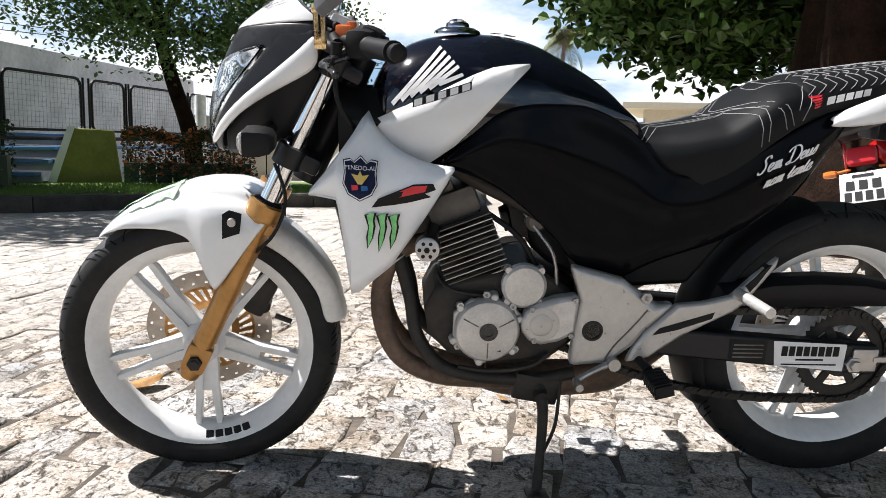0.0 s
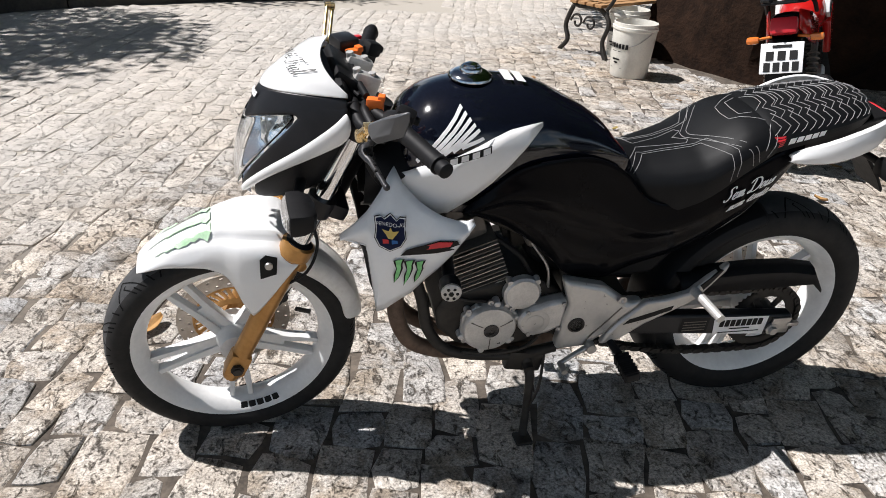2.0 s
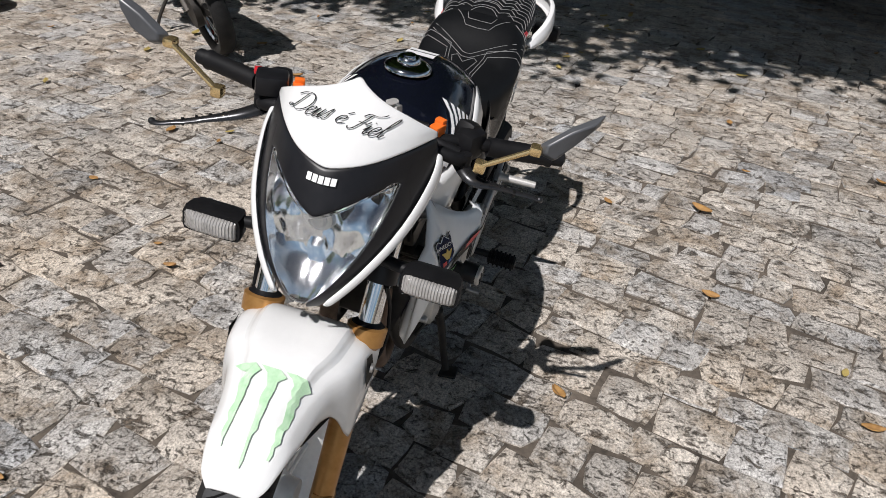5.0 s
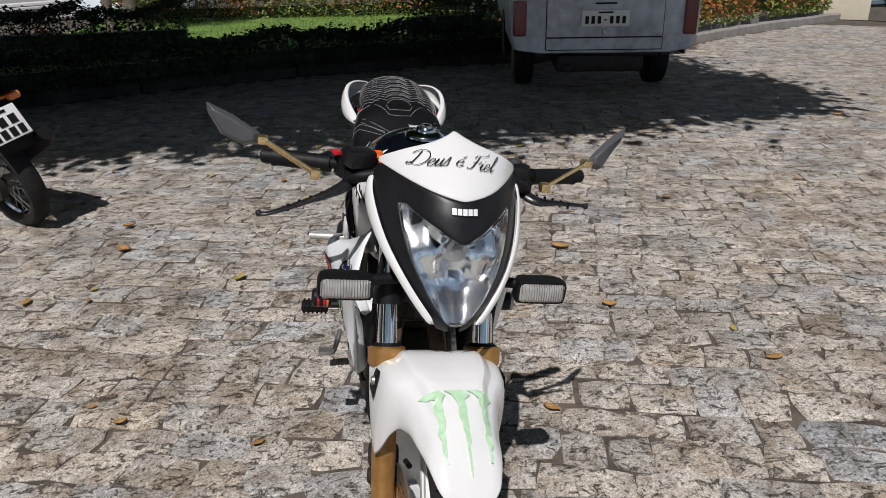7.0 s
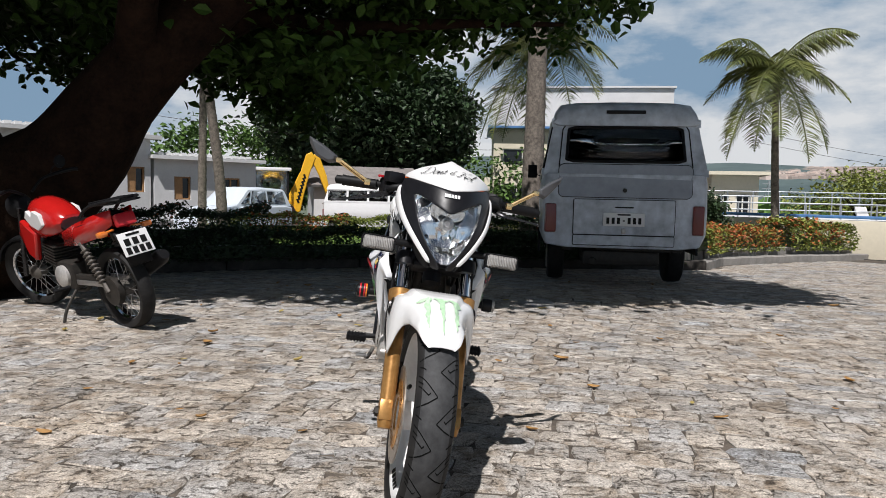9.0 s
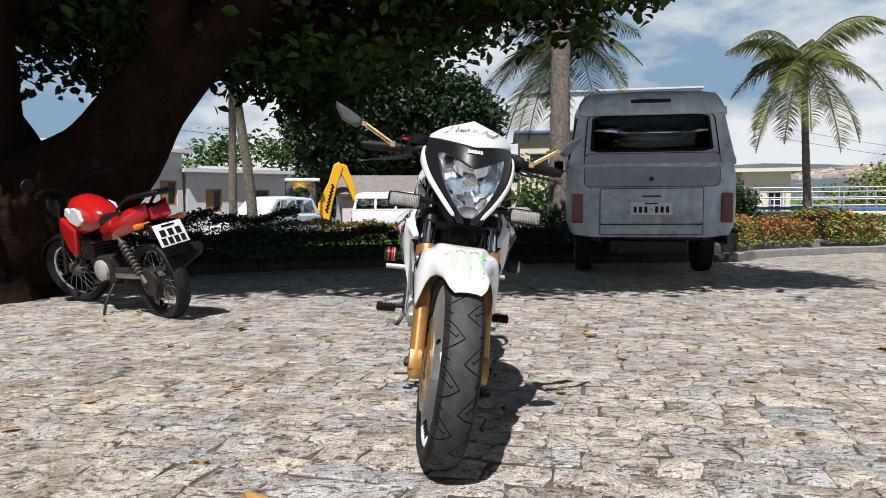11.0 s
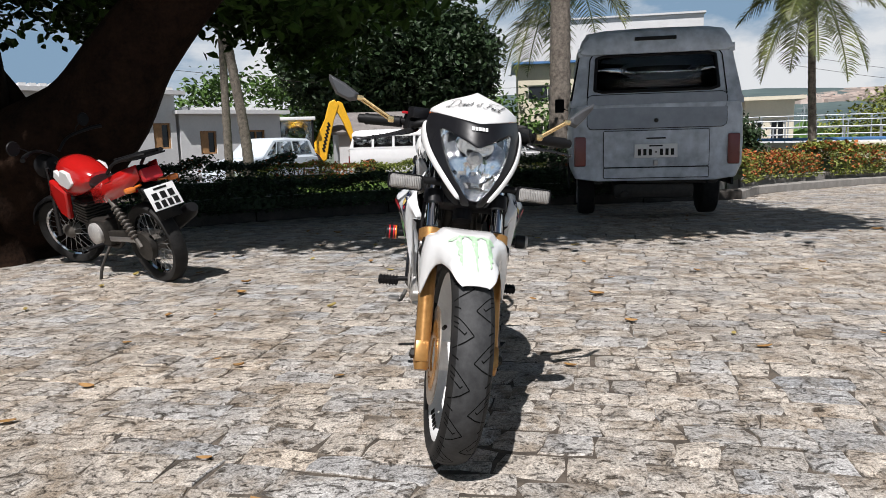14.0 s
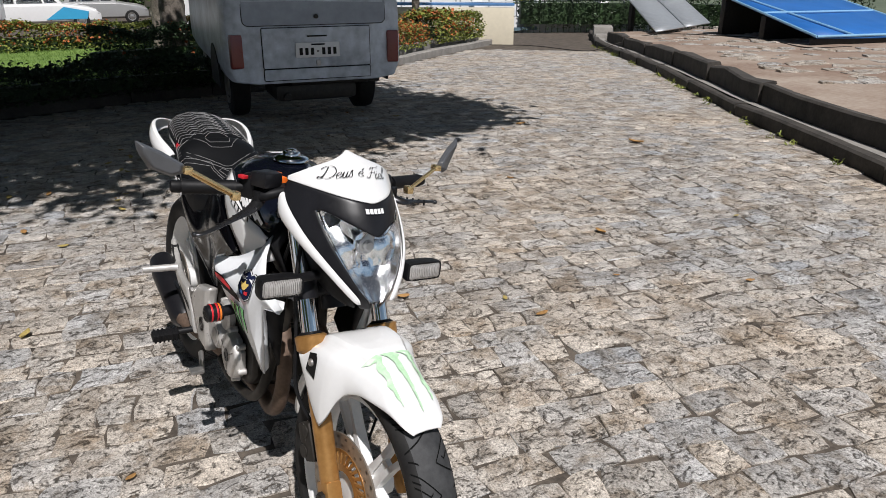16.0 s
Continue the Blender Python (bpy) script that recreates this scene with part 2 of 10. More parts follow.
def lettering(text, size, put, shear=0.0, align="CENTER", depth=0.0, bold=0.0):
    """Letters in the built-in font, each vertex laid on a surface by put(u, v)."""
    cu = bpy.data.curves.new("lettering", "FONT")
    cu.body, cu.size, cu.shear, cu.align_x, cu.align_y, cu.offset = text, size, shear, align, "CENTER", bold
    cu.resolution_u = 3
    ob = bpy.data.objects.new("lettering", cu)
    scene.collection.objects.link(ob)
    bpy.context.view_layer.update()
    me = bpy.data.meshes.new_from_object(ob.evaluated_get(bpy.context.evaluated_depsgraph_get()))
    bm = bmesh.new()
    bm.from_mesh(me)
    bpy.data.objects.remove(ob)
    bpy.data.curves.remove(cu)
    bpy.data.meshes.remove(me)
    for v in bm.verts:
        v.co = put(v.co.x, v.co.y)
    return bm


SCRIPT = {
    "D": (1.9, [[(0.55, 2.05), (0.52, 0.9), (0.42, 0.15), (0.15, 0.0), (0.0, 0.2), (0.25, 0.35), (0.6, 0.1), (1.15, 0.05), (1.65, 0.5), (1.75, 1.2), (1.35, 1.9), (0.7, 2.15), (0.1, 2.0), (-0.2, 1.6)]]),
    "e": (0.78, [[(0.0, 0.42), (0.4, 0.5), (0.62, 0.78), (0.48, 1.02), (0.22, 0.9), (0.1, 0.5), (0.22, 0.1), (0.5, 0.02), (0.85, 0.38)]]),
    "u": (1.02, [[(0.0, 0.35), (0.2, 1.0), (0.16, 0.3), (0.3, 0.02), (0.55, 0.25), (0.72, 1.0), (0.67, 0.3), (0.8, 0.02), (1.05, 0.35)]]),
    "s": (0.66, [[(0.0, 0.35), (0.36, 1.12), (0.44, 0.6), (0.48, 0.2), (0.28, 0.0), (0.05, 0.14)]]),
    "F": (1.25, [[(0.62, 2.02), (0.52, 1.0), (0.38, 0.2), (0.1, 0.0), (-0.12, 0.22)], [(0.12, 1.62), (0.3, 2.0), (0.62, 2.04), (1.1, 2.0), (1.5, 2.18), (1.62, 2.4)], [(0.22, 0.98), (0.6, 1.06), (1.0, 1.04), (1.12, 1.3)], [(1.02, 0.84), (1.0, 1.04)]]),
    "i": (0.5, [[(0.0, 0.35), (0.2, 1.0), (0.16, 0.3), (0.3, 0.02), (0.55, 0.35)], [(0.26, 1.40), (0.28, 1.30)]]),
    "l": (0.55, [[(0.0, 0.35), (0.4, 1.35), (0.5, 1.95), (0.36, 2.1), (0.22, 1.5), (0.2, 0.4), (0.35, 0.02), (0.6, 0.35)]]),
    "S": (1.3, [[(1.2, 1.7), (1.0, 2.1), (0.6, 2.1), (0.42, 1.7), (0.72, 1.2), (0.85, 0.6), (0.5, 0.05), (0.1, 0.1), (0.0, 0.4)]]),
    "m": (1.2, [[(0.08, 0.85), (0.2, 0.95), (0.2, 0.02), (0.28, 0.6), (0.48, 1.0), (0.57, 0.8), (0.54, 0.02), (0.62, 0.6), (0.82, 1.0), (0.94, 0.8), (0.9, 0.2), (1.02, 0.02), (1.22, 0.3)]]),
    "n": (0.88, [[(0.08, 0.85), (0.2, 0.95), (0.2, 0.02), (0.28, 0.6), (0.5, 1.0), (0.63, 0.8), (0.59, 0.2), (0.7, 0.02), (0.92, 0.3)]]),
    "t": (0.55, [[(0.0, 0.35), (0.3, 1.6), (0.22, 0.5), (0.32, 0.02), (0.6, 0.3)], [(0.02, 1.05), (0.5, 1.1)]]),
    "\u00e9": (0.78, [[(0.0, 0.42), (0.4, 0.5), (0.62, 0.78), (0.48, 1.02), (0.22, 0.9), (0.1, 0.5), (0.22, 0.1), (0.5, 0.02), (0.85, 0.38)], [(0.35, 1.25), (0.62, 1.62)]]),
}


def script(text, size, put, pen=0.10, shear=0.45):
    """Handwritten lettering of pen strokes, thick on the down strokes, laid on a surface by put(u, v); size is the height of a small letter."""
    bm = bmesh.new()
    width = sum(SCRIPT[c][0] if c in SCRIPT else 0.65 for c in text)
    x0 = -width / 2
    for c in text:
        if c not in SCRIPT:
            x0 += 0.65
            continue
        adv, strokes = SCRIPT[c]
        for st in strokes:
            pts = curve_pts([(x0 + a + shear * (b - 0.6), b - 0.6, 0) for a, b in st], 5)
            prev = None
            for i, p in enumerate(pts):
                d = (pts[min(i + 1, len(pts) - 1)] - pts[max(i - 1, 0)]).normalized()
                w = pen * (0.42 + 0.58 * abs(d.y)) * (0.6 if i in (0, len(pts) - 1) else 1.0)
                nx, ny = -d.y * w, d.x * w
                cur = [bm.verts.new(put(size * (p.x + nx), size * (p.y + ny))), bm.verts.new(put(size * (p.x - nx), size * (p.y - ny)))]
                if prev:
                    bm.faces.new((prev[0], prev[1], cur[1], cur[0]))
                prev = cur
        x0 += adv
    return bm


def patch(bm, pts, put, n=1):
    """A flat shape laid on a surface by put(u, v)."""
    bm.faces.new([bm.verts.new(put(*p)) for p in pts])
    return bm


def bars(bm, n, w, h, gap, put, slits=True):
    """Plain blocks in place of lettering."""
    x = -(n * w + (n - 1) * gap) / 2
    for i in range(n):
        a = x + i * (w + gap)
        patch(bm, [(a, -h / 2), (a + w, -h / 2), (a + w, h / 2), (a, h / 2)], put)
    return bm


def interp(x, xs, ys):
    return float(np.interp(x, xs, ys))


# ---- the white motorcycle ----
RAKE = Vector((math.sin(radians(25)), 0, math.cos(radians(25))))
PIVOT = Vector((0.27, 0, 0.78))
STEER = Matrix.Translation(PIVOT) @ Matrix.Rotation(radians(5.0), 4, RAKE) @ Matrix.Translation(-PIVOT)
AXLE_F = Vector((0.0, 0.0, 0.285))
AXLE_R = Vector((1.387, 0.0, 0.309))


def wheel(name, c, R, w, parent, xf, label, disc_r, disc_y, carrier, phase, spoke_y=0.0):
    rr = 0.236
    bm = bmesh.new()
    half = [(rr - 0.004, 0.74), (rr + 0.010, 0.94), (rr + 0.028, 1.0), (R - 0.022, 0.92), (R - 0.010, 0.74), (R - 0.003, 0.42), (R, 0.0)]
    prof = [(r, -h * w) for r, h in half] + [(r, h * w) for r, h in half[-2::-1]]
    lathe(bm, prof, c, (0, 1, 0), 72, caps=False)
    for f in bm.faces:
        m = sum((v.co for v in f.verts), Vector()) / 4 - c
        if math.hypot(m.x, m.z) > R - 0.012:
            f.material_index = 1
    bm_tyre = bm
    bm = bmesh.new()
    rim = [(rr + 0.004, -0.80), (rr - 0.004, -0.79), (rr - 0.012, -0.70), (rr - 0.028, -0.45), (rr - 0.034, -0.12), (rr - 0.034, 0.12), (rr - 0.028, 0.45), (rr - 0.012, 0.70), (rr - 0.004, 0.79), (rr + 0.004, 0.80)]
    lathe(bm, [(r, h * w) for r, h in rim], c, (0, 1, 0), 64, caps=False)
    spokes = []
    for i in range(5):
        a = radians(phase + 72 * i)
        rot = Matrix.Translation(c) @ Matrix.Rotation(-a, 4, "Y")
        sp = bmesh.new()
        for s in (-1, 1):
            b2 = [(0.030, s * 0.004), (0.060, s * 0.006), (0.120, s * 0.010), (0.208, s * 0.017)]
            b3 = [(0.212, s * 0.031), (0.190, s * 0.026), (0.120, s * 0.024), (0.060, s * 0.026), (0.030, s * 0.028)]
            plate(sp, b2 + b3, spoke_y - 0.013, spoke_y + 0.013)
        bmesh.ops.bevel(sp, geom=sp.edges[:], offset=0.0028, segments=2, affect="EDGES", profile=0.6)
        plate(sp, [(0.028, -0.020), (0.10, -0.014), (0.122, -0.012), (0.122, 0.012), (0.10, 0.014), (0.028, 0.020)], spoke_y - 0.006, spoke_y + 0.006)
        bmesh.ops.transform(sp, matrix=rot, verts=sp.verts)
        spokes.append(sp)
    lathe(bm, [(0.024, -0.052), (0.036, -0.050), (0.040, -0.020), (0.046, -0.014), (0.046, 0.014), (0.040, 0.02), (0.042, 0.052), (0.024, 0.054)], c, (0, 1, 0), 32)
    rimob = part(name, bm, RIMWHITE, parent, label, xf)
    part("tyre", bm_tyre, [RUBBER, TREAD], rimob, "", xf)
    for sp in spokes:
        part("spoke", sp, RIMWHITE, rimob, "", xf)
    # perforated brake disc
    bm = bmesh.new()
    rows, N = [disc_r - 0.042, disc_r - 0.032, disc_r - 0.026, disc_r - 0.013, disc_r - 0.007, disc_r], 96
    vs = [[[bm.verts.new(c + Vector((r * math.cos(2 * math.pi * i / N), disc_y + dy, r * math.sin(2 * math.pi * i / N)))) for i in range(N)] for r in rows] for dy in (-0.002, 0.002)]
    for k in range(len(rows) - 1):
        for i in range(N):
            j = (i + 1) % N
            if (k == 1 and i % 4 == 0) or (k == 3 and i % 4 == 2):
                continue
            for side in (0, 1):
                bm.faces.new((vs[side][k][i], vs[side][k][j], vs[side][k + 1][j], vs[side][k + 1][i]))
    for i in range(N):
        bm.faces.new((vs[0][-1][i], vs[0][-1][(i + 1) % N], vs[1][-1][(i + 1) % N], vs[1][-1][i]))
    part("brake_disc", bm, DISC, rimob, "drilled steel brake disc", xf)
    bm = bmesh.new()
    for i in range(30):
        a = 2 * math.pi * i / 30
        b = a + 0.10
        r0, r1 = disc_r - 0.075, disc_r - 0.040
        pts = [(r0, a), (r1, a + 0.16), (r1, b + 0.16), (r0, b)]
        plate(bm, [(c.x + r * math.cos(q), c.z + r * math.sin(q)) for r, q in pts], c.y + disc_y - 0.003, c.y + disc_y + 0.003)
    for r0, r1 in ((disc_r - 0.090, disc_r - 0.073), (disc_r - 0.044, disc_r - 0.038)):
        lathe(bm, [(r0, -0.003), (r1, -0.003), (r1, 0.003), (r0, 0.003), (r0, -0.003)], c + Vector((0, disc_y, 0)), (0, 1, 0), 40, caps=False)
    part("disc_carrier", bm, carrier, rimob, "", xf)
    # cut pattern of the tread
    bm = bmesh.new()
    n = 14
    for i in range(n):
        for s in (-1, 1):
            a = 2 * math.pi * (i + 0.5 * (s > 0)) / n
            for line in ([(0.0, 0.92), (0.06, 0.62), (0.197, 0.03), (0.25, 0.42), (0.30, 0.92)], [(0.10, 0.90), (0.185, 0.46), (0.165, 0.36)], [(0.055, 0.92), (0.09, 0.72)], [(0.36, 0.90), (0.40, 0.64)]):
                prev = None
                dense = [(p[0] + (q[0] - p[0]) * k / 4, p[1] + (q[1] - p[1]) * k / 4) for p, q in zip(line, line[1:]) for k in range(4)] + [line[-1]]
                for da, q in dense:
                    h = s * q * w
                    rad = interp(q, [0, 0.42, 0.74, 0.92], [R, R - 0.003, R - 0.010, R - 0.022]) + 0.0009
                    cur = [bm.verts.new(c + Vector((rad * math.cos(a + da + e), h, rad * math.sin(a + da + e)))) for e in (-0.007, 0.007)]
                    if prev:
                        bm.faces.new((prev[0], prev[1], cur[1], cur[0]))
                    prev = cur
    part("tread_groove", bm, GROOVE, rimob, "", xf, flat=True)
    return rimob


def block_word(bm, put, w, h, n=5, gap=0.22):
    """A name in block shapes."""
    lw = w / (n + (n - 1) * gap)
    return bars(bm, n, lw, h, lw * gap, put)


def build_motorcycle():
    bike = thing("motorcycle", "white and black naked motorcycle with gold forks and white wheels", "motorcycle", pose(0, 0.016, 0, 6.5))
    fw = wheel("front_wheel", AXLE_F, 0.296, 0.056, bike, STEER, "white five-spoke alloy wheel", 0.138, 0.064, GOLD, -90)
    rw = wheel("rear_wheel", AXLE_R, 0.318, 0.070, bike, None, "white five-spoke alloy wheel", 0.11, 0.075, STEEL, -108)
    # name painted on the front rim, low on both sides
    for s in (-1, 1):
        for base in (-78,):
            def on_rim(u, v, s=s, base=base):
                a = radians(base) - s * u / 0.220
                r = 0.218 + v * 1.0
                return AXLE_F + Vector((r * math.cos(a), s * (0.0415 - (0.228 - r) * 0.6), r * math.sin(a)))
            bm = bmesh.new()
            block_word(bm, on_rim, 0.100, 0.017)
            part("rim_lettering", bm, INK, fw, "black block shapes painted on rim", STEER, flat=True)

    # forks
    for s in (-1, 1):
        base = AXLE_F + Vector((0, s * 0.097, 0))
        top = base + RAKE * 0.365
        bm = bmesh.new()
        tube(bm, [base - RAKE * 0.045, base - RAKE * 0.02, base + RAKE * 0.06, base + RAKE * 0.20, base + RAKE * 0.30, top - RAKE * 0.035], [0.018, 0.023, 0.0225, 0.024, 0.026, 0.029], 20, 3)
        lathe(bm, [(0.030, -0.036), (0.036, -0.03), (0.037, 0.0), (0.030, 0.004), (0.022, 0.004)], top, RAKE, 24)
        box(bm, base + RAKE * 0.005 + Vector((0, s * 0.003, 0)), (0.050, 0.040, 0.062), (0, 25, 0), 0.009)
        leg = part("fork_leg", bm, GOLD, bike, "gold anodised lower fork leg", STEER)
        bm = bmesh.new()
        lathe(bm, [(0.0305, -0.002), (0.0305, 0.004), (0.022, 0.010)], top, RAKE, 24)
        part("dust_seal", bm, MATT, leg, "", STEER)
        bm = bmesh.new()
        cyl(bm, base + Vector((0, s * 0.016, 0)), base + Vector((0, s * 0.032, 0)), 0.016, 0.015, 6)
        cyl(bm, base + Vector((0, s * 0.03, 0)), base + Vector((0, s * 0.035, 0)), 0.010, 0.010, 6)
        part("axle_bolt", bm, IRON, leg, "", STEER)
        bm = bmesh.new()
        cyl(bm, top, base + RAKE * 0.70, 0.0205, None, 24)
        part("fork_tube", bm, CHROME, bike, "chromed upper fork tube", STEER)
    bm = bmesh.new()
    for d, t in ((0.47, 0.035), (0.66, 0.026)):
        c = AXLE_F + RAKE * d
        box(bm, c + Vector((0.025, 0, -0.01)), (0.07, 0.23, t), (0, 25, 0), 0.01)
        for s in (-1, 1):
            lathe(bm, [(0.03, -0.02), (0.031, 0.02)], c + Vector((0, s * 0.097, 0)), RAKE, 20)
    cyl(bm, AXLE_F + RAKE * 0.42 + Vector((0.045, 0, -0.02)), AXLE_F + RAKE * 0.70 + Vector((0.045, 0, -0.02)), 0.03)
    part("triple_clamp", bm, SATIN, bike, "", STEER)

    # caliper and brake hose
    bm = bmesh.new()
    box(bm, (0.115, 0.082, 0.36), (0.05, 0.055, 0.095), (0, 28, 0), 0.012)
    box(bm, (0.135, 0.098, 0.375), (0.03, 0.03, 0.05), (0, 28, 0), 0.01)
    cyl(bm, (0.12, 0.06, 0.335), (0.12, 0.112, 0.335), 0.016)
    cyl(bm, (0.125, 0.06, 0.385), (0.125, 0.112, 0.385), 0.016)
    cyl(bm, (0.15, 0.02, 0.33), (0.185, 0.02, 0.315), 0.006)
    part("brake_caliper", bm, IRON, bike, "grimy bronze-brown brake caliper", STEER)
    bm = bmesh.new()
    tube(bm, [(0.13, 0.09, 0.40), (0.16, 0.12, 0.48), (0.17, 0.125, 0.60), (0.20, 0.12, 0.74), (0.23, 0.10, 0.86), (0.25, 0.14, 0.93)], 0.005, 8)
    tube(bm, [(0.17, -0.115, 0.70), (0.19, -0.125, 0.63), (0.165, -0.13, 0.56), (0.11, -0.10, 0.50), (0.08, -0.07, 0.44), (0.06, -0.03, 0.36)], 0.0035, 8)
    part("cable", bm, MATT, bike, "", STEER)
    bm = bmesh.new()
    cyl(bm, (0.155, -0.085, 0.565), (0.155, -0.118, 0.565), 0.012)
    box(bm, (0.145, -0.09, 0.57), (0.05, 0.012, 0.03), (0, -20, 0), 0.004)
    part("hose_clip", bm, GOLD, bike, "", STEER)

    # front mudguard
    fx = [-0.191, -0.172, -0.133, -0.085, -0.04, -0.005, 0.012, 0.028, 0.046, 0.060, 0.090, 0.112, 0.135, 0.158]
    fz = [0.532, 0.553, 0.585, 0.611, 0.626, 0.634, 0.636, 0.638, 0.638, 0.638, 0.636, 0.631, 0.620, 0.604]
    fwid = [0.034, 0.052, 0.063, 0.072, 0.080, 0.092, 0.103, 0.114, 0.121, 0.124, 0.128, 0.129, 0.128, 0.124]
    flow = [0.524, 0.538, 0.552, 0.555, 0.553, 0.540, 0.512, 0.466, 0.438, 0.452, 0.496, 0.528, 0.560, 0.588]

    def fender_pt(x, v):
        zt, w, zl = interp(x, fx, fz), interp(x, fx, fwid), interp(x, fx, flow)
        q = abs(v)
        y = interp(q, [0, 0.3, 0.55, 0.72, 0.86, 1], [0, 0.42 * w, 0.80 * w, 0.98 * w, 1.03 * w, 1.00 * w])
        k = min(1.0, max(0.0, (x + 0.09) / 0.08)) * min(1.0, max(0.0, (0.17 - x) / 0.04))
        if zt - zl > 0.05:
            plain = interp(q, [0, 0.3, 0.55, 0.72, 0.86, 1], [zt, zt - 0.004, zt - 0.022, zt - 0.045, (zt - 0.045 + zl) / 2, zl])
            raised = interp(q, [0, 0.3, 0.40, 0.47, 0.60, 0.72, 0.86, 1], [zt + 0.003, zt + 0.004, zt + 0.004, zt - 0.014, zt - 0.020, zt - 0.040, (zt - 0.045 + zl) / 2, zl])
            z = plain + (raised - plain) * k
        else:
            z = interp(q, [0, 0.5, 1], [zt, zt - (zt - zl) * 0.25, zl])
        return Vector((x, y * (1 if v > 0 else -1), z))

    xs = sorted(set(fx + [-0.18, -0.15, -0.11, -0.06, -0.02, 0.004, 0.02, 0.044, 0.075]))
    vsx = [-1, -0.86, -0.72, -0.62, -0.55, -0.47, -0.44, -0.40, -0.3, -0.15, 0, 0.15, 0.3, 0.40, 0.44, 0.47, 0.55, 0.62, 0.72, 0.86, 1]
    bm = sheet(bmesh.new(), [[fender_pt(x, v) for v in vsx] for x in xs])
    guard = part("front_mudguard", bm, WHITE, bike, "white plastic front mudguard", STEER, solid=0.004, sub=1)
    bm = bmesh.new()
    rows = []
    for a in np.linspace(66, 11, 9):
        r, w = 0.326 - 0.008 * (a < 20), interp(a, [11, 66], [0.054, 0.075])
        rows.append([AXLE_F + Vector(((r - d) * math.cos(radians(a)), q * w, (r - d) * math.sin(radians(a)))) for q, d in ((-1, 0.05), (-0.98, 0.022), (-0.8, 0.007), (-0.4, 0.001), (0, 0), (0.4, 0.001), (0.8, 0.007), (0.98, 0.022), (1, 0.05))])
    sheet(bm, rows)
    part("rear_flap", bm, WHITE_DIRTY, guard, "dusty white rear mudguard section", STEER, solid=0.004, sub=1)
    for s in (-1, 1):
        def onf(u, v, s=s, e=0.002):
            p = fender_pt(0.088 + u, s * (0.74 - v / 0.16))
            return p + Vector((0, s * e, e * 0.6))
        bm = bmesh.new()
        patch(bm, [(-0.020, -0.012), (0.014, -0.013), (0.018, 0.010), (-0.006, 0.012), (-0.019, 0.004)], onf)
        part("bolt_recess", bm, INK, guard, "", STEER, flat=True)
        p = fender_pt(0.087, s * 0.75)
        bm = bmesh.new()
        cyl(bm, p + Vector((0, s * 0.001, 0)), p + Vector((0, s * 0.006, 0)), 0.009, 0.008, 12)
        part("bolt", bm, STEEL, guard, "", STEER)
    # green claw marks on the mudguard
    rnd = random.Random(4)
    for k, v0 in enumerate((0.33, -0.02, -0.37)):
        bm = bmesh.new()
        prev = None
        for i in range(15):
            t = i / 14
            x = -0.024 - 0.140 * t * (1.0 if k == 1 else 0.86)
            wv = (0.13 if i in (0, 1) else 0.055) * (1 - t ** 2.2) + 0.012 + rnd.uniform(-0.012, 0.012)
            off = 0.10 if i == 0 else rnd.uniform(-0.02, 0.02)
            cur = [bm.verts.new(fender_pt(x, v0 * (1 + 0.25 * t) + off + e * wv) + Vector((-0.001, 0, 0.0034))) for e in (-1, 0, 1)]
            if prev:
                for j in (0, 1):
                    bm.faces.new((prev[j], prev[j + 1], cur[j + 1], cur[j]))
            prev = cur
        part("claw_sticker", bm, FADEDGREEN, guard, "pale green claw-shaped sticker", STEER, flat=True)

    # headlight fairing
    hz = [0.705, 0.730, 0.760, 0.800, 0.840, 0.880, 0.915, 0.950, 0.980, 1.005, 1.026, 1.036]
    hx = [0.048, 0.038, 0.036, 0.040, 0.050, 0.066, 0.082, 0.104, 0.142, 0.180, 0.215, 0.235]
    hw = [0.028, 0.046, 0.068, 0.098, 0.124, 0.140, 0.146, 0.141, 0.133, 0.120, 0.078, 0.030]
    he = [0.055, 0.050, 0.060, 0.090, 0.140, 0.196, 0.230, 0.242, 0.244, 0.250, 0.252, 0.250]

    def fair(y, z, out=0.0):
        w = interp(z, hz, hw)
        u = max(-1, min(1, y / w))
        x0, x1 = interp(z, hz, hx), interp(z, hz, he)
        return Vector((x0 + (x1 - x0) * abs(u) ** 2.3 + 0.010 * abs(u) - out, y, z))

    def vline(u):
        return 0.940 + 0.024 * abs(u)

    def lens_top(u):
        return 0.870 + 0.052 * (abs(u) / 0.73)

    us = [i / 10 for i in range(-10, 11)]
    rows = []
    for k in range(9):
        t = k / 8
        rows.append([])
        for u in us:
            crest = 1.036 - 0.05 * max(0.0, abs(u) - 0.1) - 0.020 * abs(u) ** 6
            zz = vline(u) + (crest - vline(u)) * t
            rows[-1].append(fair(u * interp(zz, hz, hw), zz, 0.003))
    screen = part("windscreen", sheet(bmesh.new(), rows), WHITE, bike, "white painted flyscreen", STEER, solid=0.004, sub=1)
    bm = script("Deus \u00e9 Fiel", 0.0164, lambda u, v: fair(-u + 0.011, 0.997 + 0.60 * v - abs(u) * 0.14, 0.0088), 0.060, 0.65)
    part("lettering", bm, INK, screen, "black slanted lettering", STEER, flat=True)
    rows = []
    for k in range(7):
        rows.append([])
        for u in us:
            lo = lens_top(u) if abs(u) < 0.73 else lens_top(0.73) - (abs(u) - 0.73) * 0.30
            zz = lo + (vline(u) - lo) * k / 6
            rows[-1].append(fair(u * interp(zz, hz, hw), zz, 0.0))
